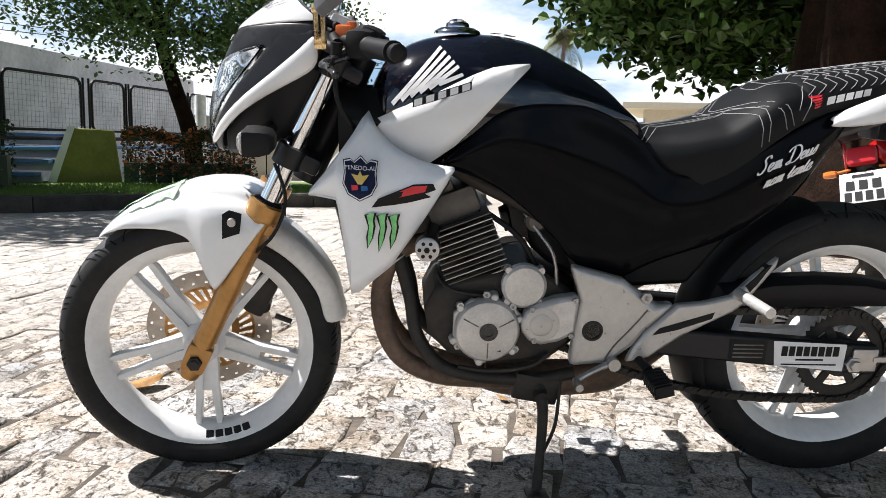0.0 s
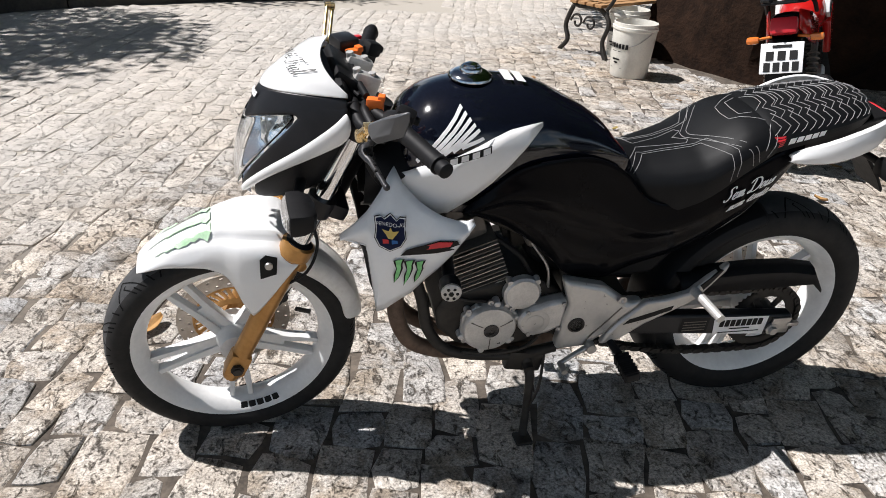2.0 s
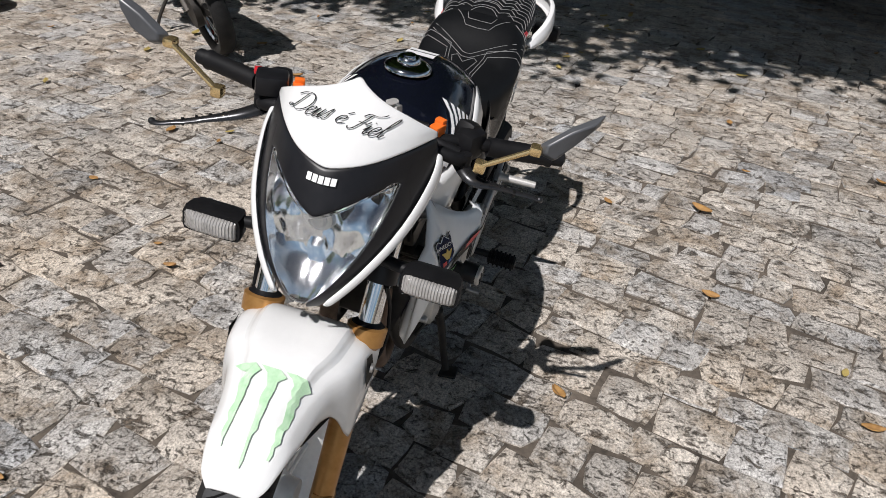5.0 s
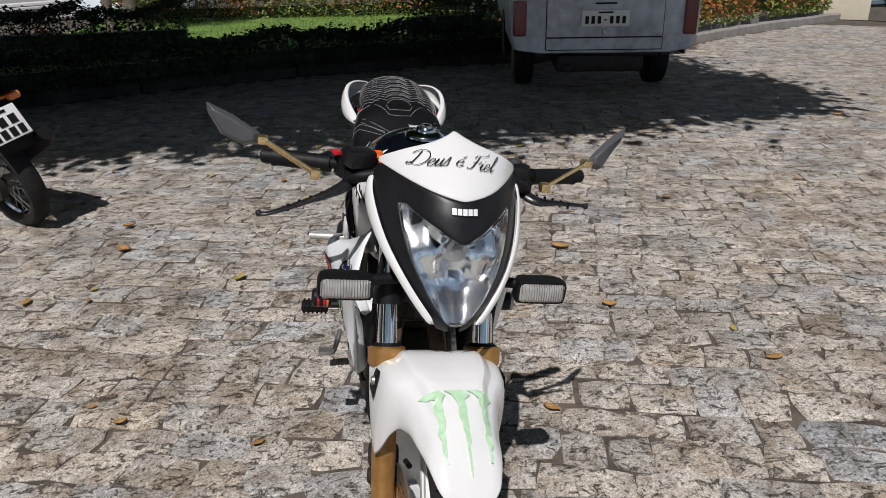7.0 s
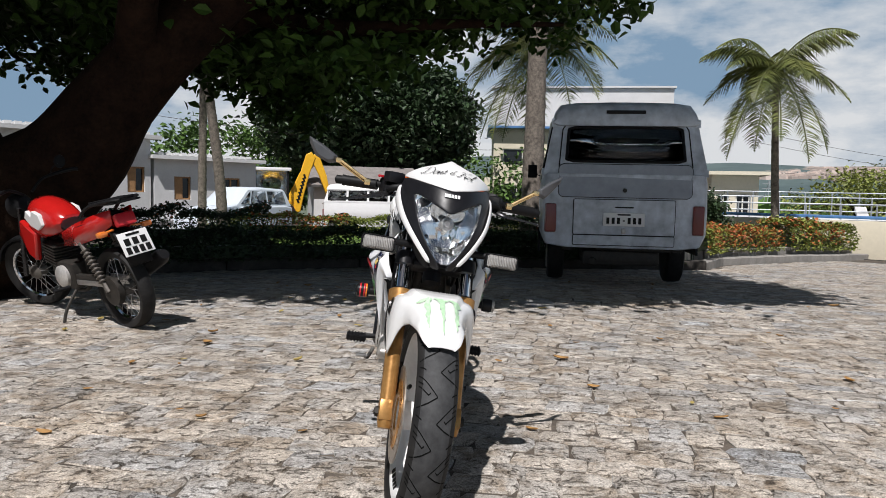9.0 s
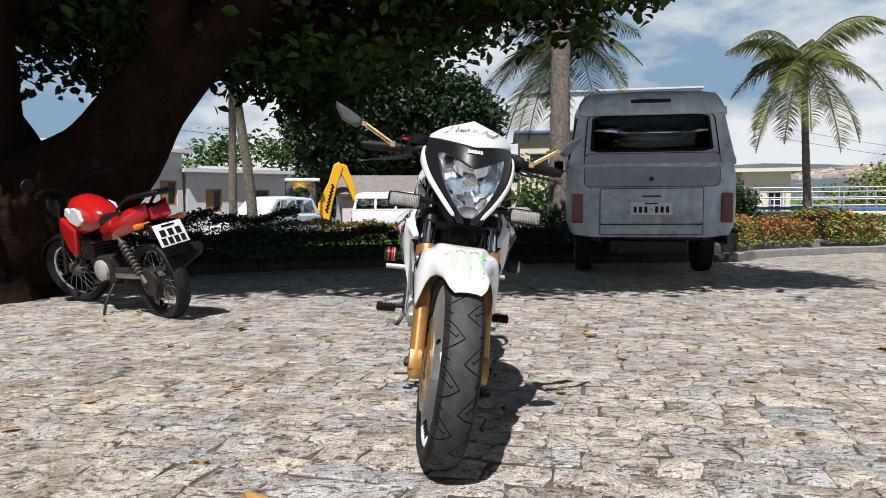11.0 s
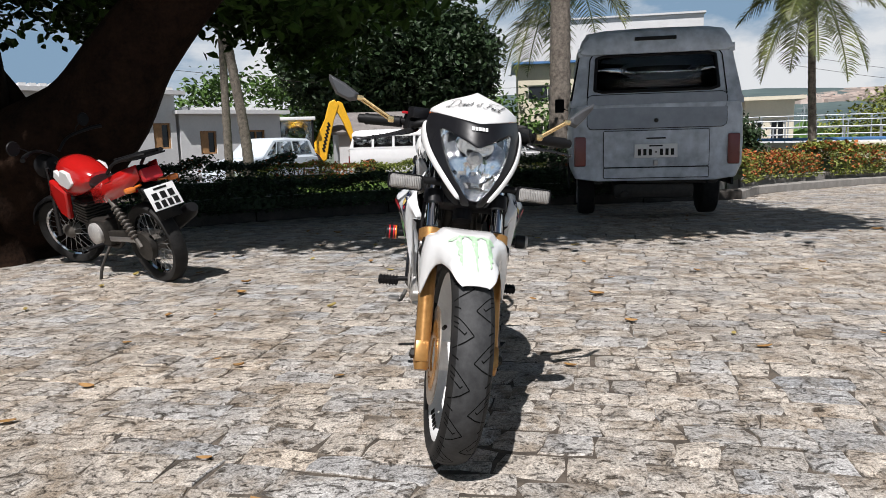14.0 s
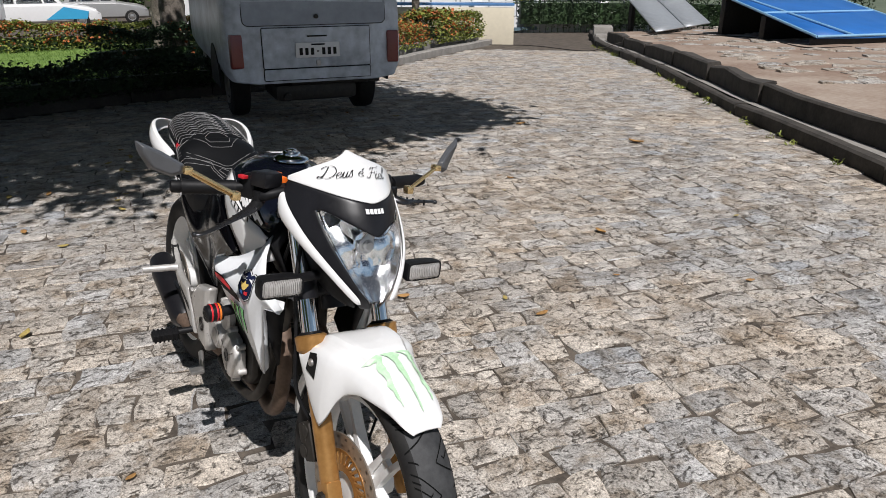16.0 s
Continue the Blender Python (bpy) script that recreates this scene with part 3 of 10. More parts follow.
    mask = part("headlight_mask", sheet(bmesh.new(), rows), SATIN, bike, "satin black mask over headlight", STEER, solid=0.004, sub=1)
    bm = bmesh.new()
    block_word(bm, lambda u, v: fair(-u, 0.926 + v, 0.0045), 0.046, 0.010)
    part("badge_lettering", bm, LETTER, mask, "", STEER, flat=True)
    lzs = [0.724, 0.745, 0.775, 0.81, 0.845, 0.88, 0.905, 0.924]

    def lens_edge(z):
        return interp(z, [0.722, 0.735, 0.76, 0.80, 0.84, 0.88, 0.924], [0.010, 0.026, 0.045, 0.070, 0.088, 0.100, 0.107])

    for s in (-1, 1):
        rows = []
        for z in [0.706, 0.72] + lzs[1:] + [0.95]:
            a = lens_edge(z) if z < 0.93 else 0.108
            b = interp(z, hz, hw)
            rows.append([fair(s * (a + (b - a) * q), z) for q in (0, 0.25, 0.5, 0.75, 0.9, 1.0)])
        part("headlight_cheek", sheet(bmesh.new(), rows), SATIN, mask, "", STEER, solid=0.004, sub=1)
        # white blade beside the lamp
        rows = []
        for x, y, z, w in ((0.044, 0.040, 0.728, 0.006), (0.050, 0.052, 0.742, 0.013), (0.066, 0.074, 0.768, 0.013), (0.094, 0.098, 0.800, 0.015), (0.128, 0.119, 0.830, 0.018), (0.166, 0.134, 0.858, 0.022), (0.205, 0.144, 0.888, 0.029), (0.230, 0.148, 0.908, 0.032), (0.242, 0.146, 0.924, 0.025), (0.248, 0.142, 0.936, 0.010)):
            e = Vector((x, s * y, z))
            a = Vector((0.58, 0, -0.81)) * w
            rows.append([e - a * 0.35 + Vector((0, -s * 0.002, 0)), e + Vector((0, s * 0.006, 0)), e + a * 0.5 + Vector((0, s * 0.009, 0)), e + a + Vector((0, s * 0.006, 0)), e + a * 1.15 + Vector((0, -s * 0.006, 0))])
        part("side_blade", sheet(bmesh.new(), rows), WHITE, bike, "white blade beside headlight", STEER, solid=0.005, sub=1)
        # dark inner cowl
        rows = []
        for x, zt, zb, y in ((0.07, 0.75, 0.70, 0.05), (0.11, 0.80, 0.705, 0.085), (0.16, 0.87, 0.722, 0.112), (0.21, 0.93, 0.748, 0.125), (0.262, 0.955, 0.80, 0.118), (0.285, 0.94, 0.86, 0.10)):
            rows.append([(x, s * y * (1 - 0.35 * (1 - q) ** 2), zb + (zt - zb) * q) for q in (0, 0.33, 0.66, 1)])
        part("inner_cowl", sheet(bmesh.new(), rows), MATT, bike, "", STEER, solid=0.006, sub=1)
    bm = bmesh.new()
    rows = []
    for z in lzs:
        a = lens_edge(z)
        rows.append([fair(q * a, min(z, lens_top(q * a / interp(z, hz, hw))), 0.004) for q in (-1, -0.75, -0.5, -0.25, 0, 0.25, 0.5, 0.75, 1)])
    lamp = part("headlight_lens", sheet(bm, rows), LENS, bike, "clear polycarbonate headlight lens", STEER, solid=0.0025, sub=1)
    lamp.visible_shadow = False
    # faceted reflector bowl
    bm = bmesh.new()
    rnd = random.Random(2)
    rows = []
    for i, z in enumerate(np.linspace(0.728, 0.922, 19)):
        a = lens_edge(z) * 0.99
        row = []
        for q in np.linspace(-1, 1, 23):
            zz = min(z, lens_top(q * a / interp(z, hz, hw)) - 0.002)
            p = fair(q * a, zz, -0.004)
            dep = 0.055 * (1 - abs(q) ** 2.5) * min(1, (z - 0.722) / 0.05, max(0.0, 0.932 - z) / 0.03 + 0.15)
            row.append(p + Vector((dep + (rnd.uniform(-0.0005, 0.0005) + 0.009 * math.cos(q * 6.3) * (z > 0.80) + 0.005 * math.cos((z - 0.80) * 70)) * (abs(q) < 0.95), 0, 0)))
        rows.append(row)
    part("reflector", sheet(bm, rows), REFLECTOR, lamp, "faceted chrome reflector", STEER, sharp=24)
    bm = bmesh.new()
    lathe(bm, [(0.014, 0.0), (0.013, 0.016), (0.009, 0.02), (0.0, 0.02)], (0.115, 0, 0.842), (-1, 0, 0), 20)
    lathe(bm, [(0.020, 0.0), (0.020, 0.004), (0.016, 0.006)], (0.110, 0, 0.842), (-1, 0, 0), 24)
    part("bulb_cap", bm, STEEL, lamp, "", STEER)
    bm = bmesh.new()
    box(bm, (0.17, 0, 0.84), (0.07, 0.17, 0.16), (0, 0, 0), 0.02)
    box(bm, (0.245, 0, 0.93), (0.05, 0.20, 0.09), (0, -25, 0), 0.02)
    box(bm, (0.262, 0.01, 0.965), (0.02, 0.15, 0.06), (0, -55, 0), 0.008)
    part("instrument_pod", bm, MATT, bike, "", STEER)
    for s in (-1, 1):
        bm = bmesh.new()
        cyl(bm, (0.165, s * 0.08, 0.762), (0.15, s * 0.145, 0.762), 0.012, 0.010)
        rows = [[(x, s * 0.190 + 0.052 * k * w, 0.753 + 0.0235 * k * h) for w, h in ((-1, -0.55), (-0.93, -0.93), (-0.6, -1), (0.6, -1), (0.93, -0.93), (1, -0.55), (1, 0.55), (0.93, 0.93), (0.6, 1), (-0.6, 1), (-0.93, 0.93), (-1, 0.55))] for x, k in ((0.180, 0.45), (0.172, 0.80), (0.155, 0.96), (0.136, 1.0), (0.127, 0.97))]
        skin_rings(bm, [[bm.verts.new(p) for p in r] for r in rows])
        ind = part("indicator", bm, MATT, bike, "black rounded front indicator with clear lens", STEER)
        bm = bmesh.new()
        rows = [[(0.126 - 0.011 * (1 - abs(q) ** 4) * (1 - abs(r) ** 4) - 0.0011 * ((i + k) % 2), s * 0.190 + 0.046 * q * (1 - 0.06 * (abs(r) > 0.9)), 0.753 + 0.0195 * r * (1 - 0.10 * (abs(q) > 0.9))) for i, q in enumerate(np.linspace(-1, 1, 19))] for k, r in enumerate(np.linspace(-1, 1, 9))]
        part("indicator_lens", sheet(bm, rows), LENS_RIB, ind, "clear cross-hatched lens", STEER, solid=0.003, sharp=10)

    # handlebar, grips, levers and mirrors
    bm = bmesh.new()
    tube(bm, [(0.355, -0.235, 0.922), (0.33, -0.18, 0.928), (0.30, -0.12, 0.93), (0.285, -0.05, 0.925), (0.285, 0.05, 0.925), (0.30, 0.12, 0.93), (0.33, 0.18, 0.928), (0.355, 0.235, 0.922)], 0.0115, 12)
    tube(bm, [(0.29, -0.11, 0.955), (0.283, 0, 0.958), (0.29, 0.11, 0.955)], 0.007, 10)
    part("handlebar", bm, MATT, bike, "black bent handlebar", STEER)
    for s in (-1, 1):
        bm = bmesh.new()
        box(bm, (0.298, s * 0.042, 0.948), (0.056, 0.030, 0.052), (0, 20, 0), 0.010)
        cyl(bm, (0.284, s * 0.042, 0.972), (0.282, s * 0.042, 0.984), 0.008)
        cyl(bm, (0.314, s * 0.042, 0.962), (0.312, s * 0.042, 0.974), 0.008)
        part("bar_clamp", bm, ALU, bike, "", STEER)
    for s in (-1, 1):
        bm = bmesh.new()
        d = Vector((0.044, s * 0.137, -0.004)).normalized()
        p = Vector((0.345, s * 0.212, 0.923))
        lathe(bm, [(0.018, 0.0)] + [(0.0165 + 0.001 * (i % 2), 0.006 + i * 0.0055) for i in range(19)] + [(0.0185, 0.113), (0.0185, 0.117)], p, d, 18)
        lathe(bm, [(0.013, 0.117), (0.0145, 0.122), (0.0145, 0.138), (0.009, 0.142)], p, d, 14)
        part("grip", bm, MATT, bike, "black rubber grip", STEER)
        bm = bmesh.new()
        box(bm, (0.334, s * 0.180, 0.926), (0.056, 0.046, 0.054), (0, 0, s * 24), 0.018)
        box(bm, (0.352, s * 0.172, 0.940), (0.040, 0.038, 0.034), (0, 20, s * 24), 0.012)
        cyl(bm, (0.366, s * 0.178, 0.936), (0.378, s * 0.182, 0.932), 0.008)
        part("switch_box", bm, MATT, bike, "", STEER)
        bm = bmesh.new()
        box(bm, (0.304, s * 0.124, 0.938), (0.034, 0.020, 0.040), (0, 0, s * 20), 0.006)
        box(bm, (0.316, s * 0.126, 0.958), (0.014, 0.018, 0.012), (0, 0, s * 20), 0.003)
        part("cable_clip", bm, ORANGE, bike, "orange plastic clip on bar", STEER)
        bm = bmesh.new()
        tube(bm, [(0.270, s * 0.088, 0.936), (0.266, s * 0.125, 0.932), (0.272, s * 0.165, 0.922), (0.292, s * 0.180, 0.914)], [0.009, 0.0115, 0.0115, 0.014], 10, 4)
        tube(bm, [(0.292, s * 0.10, 0.938), (0.283, s * 0.130, 0.936), (0.290, s * 0.168, 0.924)], [0.007, 0.009, 0.011], 10, 3)
        cyl(bm, (0.288, s * 0.184, 0.905), (0.288, s * 0.184, 0.928), 0.010, None, 14)
        part("lever_perch", bm, MATT, bike, "black lever bracket with cable sleeve", STEER)
        bm = bmesh.new()
        for q, r in (((0.272, s * 0.090, 0.936), 0.25), ((0.280, s * 0.085, 0.945), 0.1)):
            tube(bm, [q, (0.250, s * 0.03, 0.958 - 0.02 * r), (0.246, -s * 0.045, 0.940), (0.262, -s * 0.07, 0.885), (0.300, -s * 0.05, 0.80)], 0.0042, 8, 5)
        part("control_cable", bm, MATT, bike, "black control cables", STEER)
        end = Vector((0.288, -0.323, 0.882)) if s < 0 else Vector((0.224, 0.348, 0.856))
        bm = bmesh.new()
        a = Vector((0.30, s * 0.175, 0.905))
        tube(bm, [(0.33, s * 0.165, 0.92), a, a + Vector((-0.03, s * 0.03, -0.012)), (a + end) / 2 + Vector((-0.018, 0, -0.004)), end + Vector((-0.004, -s * 0.02, 0.003)), end], [0.012, 0.016, 0.013, 0.007, 0.005, 0.006], 10, 5, 0.6)
        bmesh.ops.create_icosphere(bm, subdivisions=2, radius=0.0065, matrix=Matrix.Translation(end))
        lv = part("lever", bm, DARKALU, bike, "black pierced adjustable lever", STEER)
        bm = bmesh.new()
        for i in range(5):
            q = a.lerp(end, 0.22 + 0.12 * i) + Vector((-0.014, 0, -0.004))
            cyl(bm, q - Vector((0, 0, 0.0070)), q + Vector((0, 0, 0.0070)), 0.0028, None, 8)
        part("lever_hole", bm, INK, lv, "", STEER)
        tip, arm = (Vector((0.300, -0.385, 1.050)), Vector((0.262, -0.292, 0.982))) if s < 0 else (Vector((0.292, 0.449, 1.034)), Vector((0.285, 0.345, 0.978)))
        root = Vector((0.262, s * 0.212 if s < 0 else 0.248, 0.926))
        bm = bmesh.new()
        dv = (arm - root)
        for o in (-0.006, 0.006):
            off = Vector((o, 0, -o * 0.6))
            tube(bm, [root + off, root.lerp(arm, 0.5) + off, arm + off], 0.0042, 8, 1)
        box(bm, root, (0.022, 0.02, 0.02), (0, 0, 0), 0.005)
        box(bm, arm, (0.024, 0.02, 0.016), (0, 0, 0), 0.005)
        mir = part("mirror", bm, BRASS, bike, "gold slotted mirror arm", STEER)
        bm = bmesh.new()
        out = Vector((0, s, 0))
        lx = Vector((0.012, 0, 0))
        base = arm + Vector((0, s * 0.004, 0))
        sh = [base + Vector((0, 0, 0.012)), arm.lerp(tip, 0.5) + Vector((0.004, 0, 0.012)), tip + Vector((0.004, 0, 0.006)), tip + Vector((0.004, -s * 0.004, -0.016)), tip + Vector((0.004, -s * 0.028, -0.054)), arm + Vector((0.004, s * 0.030, -0.016)), base + Vector((0, 0, -0.008))]
        A = [bm.verts.new(q + lx * 0.3) for q in sh]
        C = sum(sh, Vector()) / len(sh) - Vector((0.016, 0, 0))
        B = [bm.verts.new(q.lerp(C, 0.28) - lx * 0.75) for q in sh]
        bm.faces.new(A)
        bm.faces.new(B[::-1])
        for i in range(len(A)):
            j = (i + 1) % len(A)
            bm.faces.new((A[i], A[j], B[j], B[i]))
        part("mirror_shell", bm, GREYPL, mir, "grey blade-shaped mirror shell", STEER, bev=0.003)
        bm = bmesh.new()
        bm.faces.new([bm.verts.new(q.lerp(C + Vector((0.016, 0, 0)), 0.12) + lx * 0.36) for q in sh])
        part("mirror_glass", bm, MIRRORG, mir, "", STEER, flat=True)
    bm = bmesh.new()
    box(bm, (0.29, 0.165, 0.955), (0.05, 0.055, 0.035), (0, 0, 20), 0.008)
    part("brake_reservoir", bm, SATIN, bike, "", STEER)
    bm = bmesh.new()
    box(bm, (0.325, 0.205, 0.953), (0.02, 0.014, 0.008), (0, 0, 20), 0.002)
    part("stop_switch", bm, RED, bike, "red engine stop switch", STEER)

    # tank
    tx = [0.352, 0.361, 0.383, 0.427, 0.471, 0.52, 0.572, 0.62, 0.664, 0.70, 0.734, 0.795, 0.845, 0.885, 0.90]
    tz = [0.815, 0.845, 0.893, 0.927, 0.942, 0.949, 0.952, 0.949, 0.941, 0.928, 0.911, 0.880, 0.846, 0.800, 0.775]
    tw = [0.055, 0.075, 0.108, 0.134, 0.148, 0.154, 0.155, 0.152, 0.146, 0.138, 0.128, 0.107, 0.096, 0.088, 0.080]

    def tank_y(x, z):
        w, zt, zc = interp(x, tx, tw), interp(x, tx, tz), 0.80
        if z >= zc:
            q = min(1, (z - zc) / max(zt - zc, 0.001))
            return w * max(0.0, 1 - q ** 2.4) ** 0.5
        return w * (1 - 0.22 * ((zc - z) / 0.12) ** 2)

    bm = bmesh.new()
    rows = []
    for x in np.interp(np.linspace(0, len(tx) - 1, 29), range(len(tx)), tx):
        zt = interp(x, tx, tz)
        zc = min(0.80, zt - 0.01)
        row = []
        for q in (0.0, 0.35, 0.6, 0.78, 0.9, 0.97, 1.0):
            z = zc + (zt - zc) * q
            row.append((x, -tank_y(x, z) if q < 1 else 0.0, z))
        low = [(x, -tank_y(x, z), z) for z in (0.69, 0.73, 0.765)]
        half = low + row
        rows.append(half + [(p[0], -p[1], p[2]) for p in half[-2::-1]])
    sheet(bm, rows)
    tank = part("fuel_tank", bm, BLACK, bike, "gloss black fuel tank", sub=1)
    bm = bmesh.new()
    lathe(bm, [(0.0, 0.019), (0.020, 0.019), (0.023, 0.016), (0.024, 0.010), (0.033, 0.009), (0.043, 0.004), (0.046, 0.001), (0.047, -0.004)], (0.528, 0.0, 0.952), (0.0, 0, 1), 40)
    box(bm, (0.528, 0, 0.971), (0.034, 0.012, 0.008), (0, 0, 20), 0.003)
    lathe(bm, [(0.012, 0.016), (0.013, 0.024), (0.006, 0.026)], (0.528, 0.0, 0.952), (0, 0, 1), 20)
    part("filler_cap", bm, CAPMETAL, tank, "chrome filler cap")
    bm = bmesh.new()
    for u in (0.595, 0.622):
        rows = [[(u + d, y, interp(u + d, tx, tz) + 0.0025) for y in (-0.03, -0.01, 0.01, 0.03)] for d in (0, 0.010, 0.021)]
        sheet(bm, rows)
    part("sticker", bm, LETTER, tank, "white paper sticker", flat=True)

    def on_tank(s, e):
        return lambda x, z: Vector((x, s * (tank_y(x, z) + e), z))

    for s in (-1, 1):
        f = on_tank(s, 0.004)
        px = [0.352, 0.385, 0.41, 0.44, 0.47, 0.52, 0.555, 0.588, 0.625, 0.660]
        zt = [0.776, 0.792, 0.805, 0.819, 0.832, 0.858, 0.875, 0.888, 0.894, 0.897]
        zb = [0.735, 0.718, 0.706, 0.700, 0.704, 0.740, 0.778, 0.816, 0.856, 0.890]
        rows = []
        for x, t, b in zip(px, zt, zb):
            rows.append([f(x, b + (t - b) * q) for q in (0, 0.25, 0.5, 0.75, 1)])
            for p in rows[-1]:
                p.y = s * max(s * p.y, interp(x, [0.352, 0.40, 0.45, 0.56, 0.60], [0.105, 0.130, 0.146, 0.148, 0.0]) - 0.6 * max(0, p.z - 0.79))
        part("side_panel", sheet(bmesh.new(), rows), WHITE, tank, "white tank side panel", solid=0.003)
        # wing emblem in plain feather shapes
        g = on_tank(s, 0.0035)
        bm = bmesh.new()
        for i in range(6):
            x0, z0 = 0.402 + 0.017 * i, 0.814 + 0.0080 * i
            x1, z1 = 0.492 + 0.008 * i, 0.922 - 0.0085 * i - 0.006 * (i > 4)
            n = 6
            prev = None
            for k in range(n + 1):
                t = k / n
                x, z = x0 + (x1 - x0) * t, z0 + (z1 - z0) * t
                hwid = 0.0034 * (1 - 0.25 * t)
                cur = [bm.verts.new(g(x - hwid * 0.7, z + hwid)), bm.verts.new(g(x + hwid * 0.7, z - hwid))]
                if prev:
                    bm.faces.new((prev[0], prev[1], cur[1], cur[0]))
                prev = cur
        part("wing_emblem", bm, LETTER, tank, "white wing-shaped emblem", flat=True)
        bm = bmesh.new()
        block_word(bm, lambda u, v, s=s: Vector((0.494 + u, s * (tank_y(0.494 + u, 0.836 + v + 0.34 * u) + 0.0090), 0.836 + v + 0.34 * u)), 0.102, 0.012, 5, 0.5)
        part("tank_lettering", bm, LETTER, tank, "white block shapes", flat=True)
        bm = bmesh.new()
        block_word(bm, lambda u, v, s=s: Vector((0.494 + u, s * (tank_y(0.494 + u, 0.836 + v + 0.34 * u) + 0.0074), 0.836 + v + 0.34 * u)), 0.108, 0.015, 12, 0.0)
        part("tank_lettering_edge", bm, INK, tank, "", flat=True)

    # side covers, tail and seat
    sx = [0.500, 0.545, 0.60, 0.66, 0.72, 0.775, 0.83, 0.886, 0.94, 1.01, 1.086, 1.15, 1.224, 1.275, 1.30]
    st = [0.715, 0.755, 0.810, 0.828, 0.828, 0.826, 0.805, 0.770, 0.700, 0.690, 0.722, 0.765, 0.810, 0.835, 0.845]
    sb = [0.700, 0.688, 0.668, 0.626, 0.572, 0.503, 0.486, 0.474, 0.508, 0.534, 0.562, 0.605, 0.655, 0.740, 0.785]
    sy = [0.150, 0.158, 0.161, 0.158, 0.148, 0.134, 0.122, 0.116, 0.118, 0.122, 0.124, 0.122, 0.116, 0.110, 0.106]
    for s in (-1, 1):
        def cover(x, q, e=0.0, s=s):
            t, b, y = interp(x, sx, st), interp(x, sx, sb), interp(x, sx, sy)
            crease = 0.010 * math.exp(-((q - 0.62) / 0.10) ** 2) - 0.008 * math.exp(-((q - 0.42) / 0.12) ** 2)
            return Vector((x, s * (y + e + 0.010 * (1 - (2 * q - 1) ** 2) + crease * interp(x, [0.5, 0.7, 0.9, 1.1], [0.2, 1, 1, 0.3]) - 0.012 * (1 - q) ** 3), b + (t - b) * q))
        rows = [[cover(x, q) for q in np.linspace(0, 1, 11)] for x in np.interp(np.linspace(0, len(sx) - 1, 27), range(len(sx)), sx)]
        cov = part("side_cover", sheet(bmesh.new(), rows), COVER, bike, "gloss black side cover", solid=0.004, sub=1)
        for word, dx, dz in (("Sem Deus", 0.0, 0.018), ("nem tente", 0.006, -0.014)):
            def put(u, v, s=s, dx=dx, dz=dz):
                x = 1.180 + dx + (u if s < 0 else -u)
                z = 0.716 + dz + v + 0.42 * (x - 1.180)
                b, t = interp(x, sx, sb), interp(x, sx, st)
                return cover(x, (z - b) / (t - b), 0.006)
            part("lettering", script(word, 0.0138, put, 0.15, 0.4), LETTER, cov, "white brush lettering", flat=True)
    seat_x = [0.885, 0.91, 0.94, 1.00, 1.06, 1.095, 1.125, 1.156, 1.19, 1.22]
    seat_z = [0.793, 0.785, 0.782, 0.792, 0.808, 0.830, 0.853, 0.874, 0.885, 0.887]
    seat_w = [0.072, 0.088, 0.104, 0.126, 0.139, 0.141, 0.139, 0.135, 0.130, 0.125]
    seat_b = [0.735, 0.700, 0.678, 0.668, 0.700, 0.724, 0.748, 0.772, 0.795, 0.812]
    pil_x = [1.185, 1.21, 1.25, 1.295, 1.345, 1.395, 1.44, 1.475, 1.495]
    pil_z = [0.878, 0.893, 0.902, 0.909, 0.917, 0.925, 0.930, 0.924, 0.902]
    pil_w = [0.115, 0.120, 0.124, 0.124, 0.120, 0.112, 0.098, 0.076, 0.045]
    pil_b = [0.80, 0.81, 0.825, 0.838, 0.850, 0.858, 0.868, 0.878, 0.884]

    def cushion(X, Z, W, B, x, v, e=0.0):
        zt, w, zb = interp(x, X, Z), interp(x, X, W), interp(x, X, B)
        q = abs(v)
        y = interp(q, [0, 0.25, 0.45, 0.6, 0.75, 1], [0, 0.40 * w, 0.74 * w, 0.93 * w, 1.02 * w, 0.97 * w])
        d = zt - zb
        z = interp(q, [0, 0.25, 0.45, 0.6, 0.75, 1], [zt, zt - 0.003, zt - 0.014, zt - 0.030, zt - min(0.052, d * 0.6), zb])
        n = Vector((0, (1 if v > 0 else -1) * interp(q, [0, 0.4, 0.65, 1], [0, 0.4, 0.9, 1]), interp(q, [0, 0.4, 0.65, 1], [1, 0.8, 0.4, 0])))
        return Vector((x, y * (1 if v > 0 else -1), z)) + n * e

    vv = [-1, -0.87, -0.75, -0.67, -0.6, -0.52, -0.45, -0.35, -0.25, -0.12, 0, 0.12, 0.25, 0.35, 0.45, 0.52, 0.6, 0.67, 0.75, 0.87, 1]
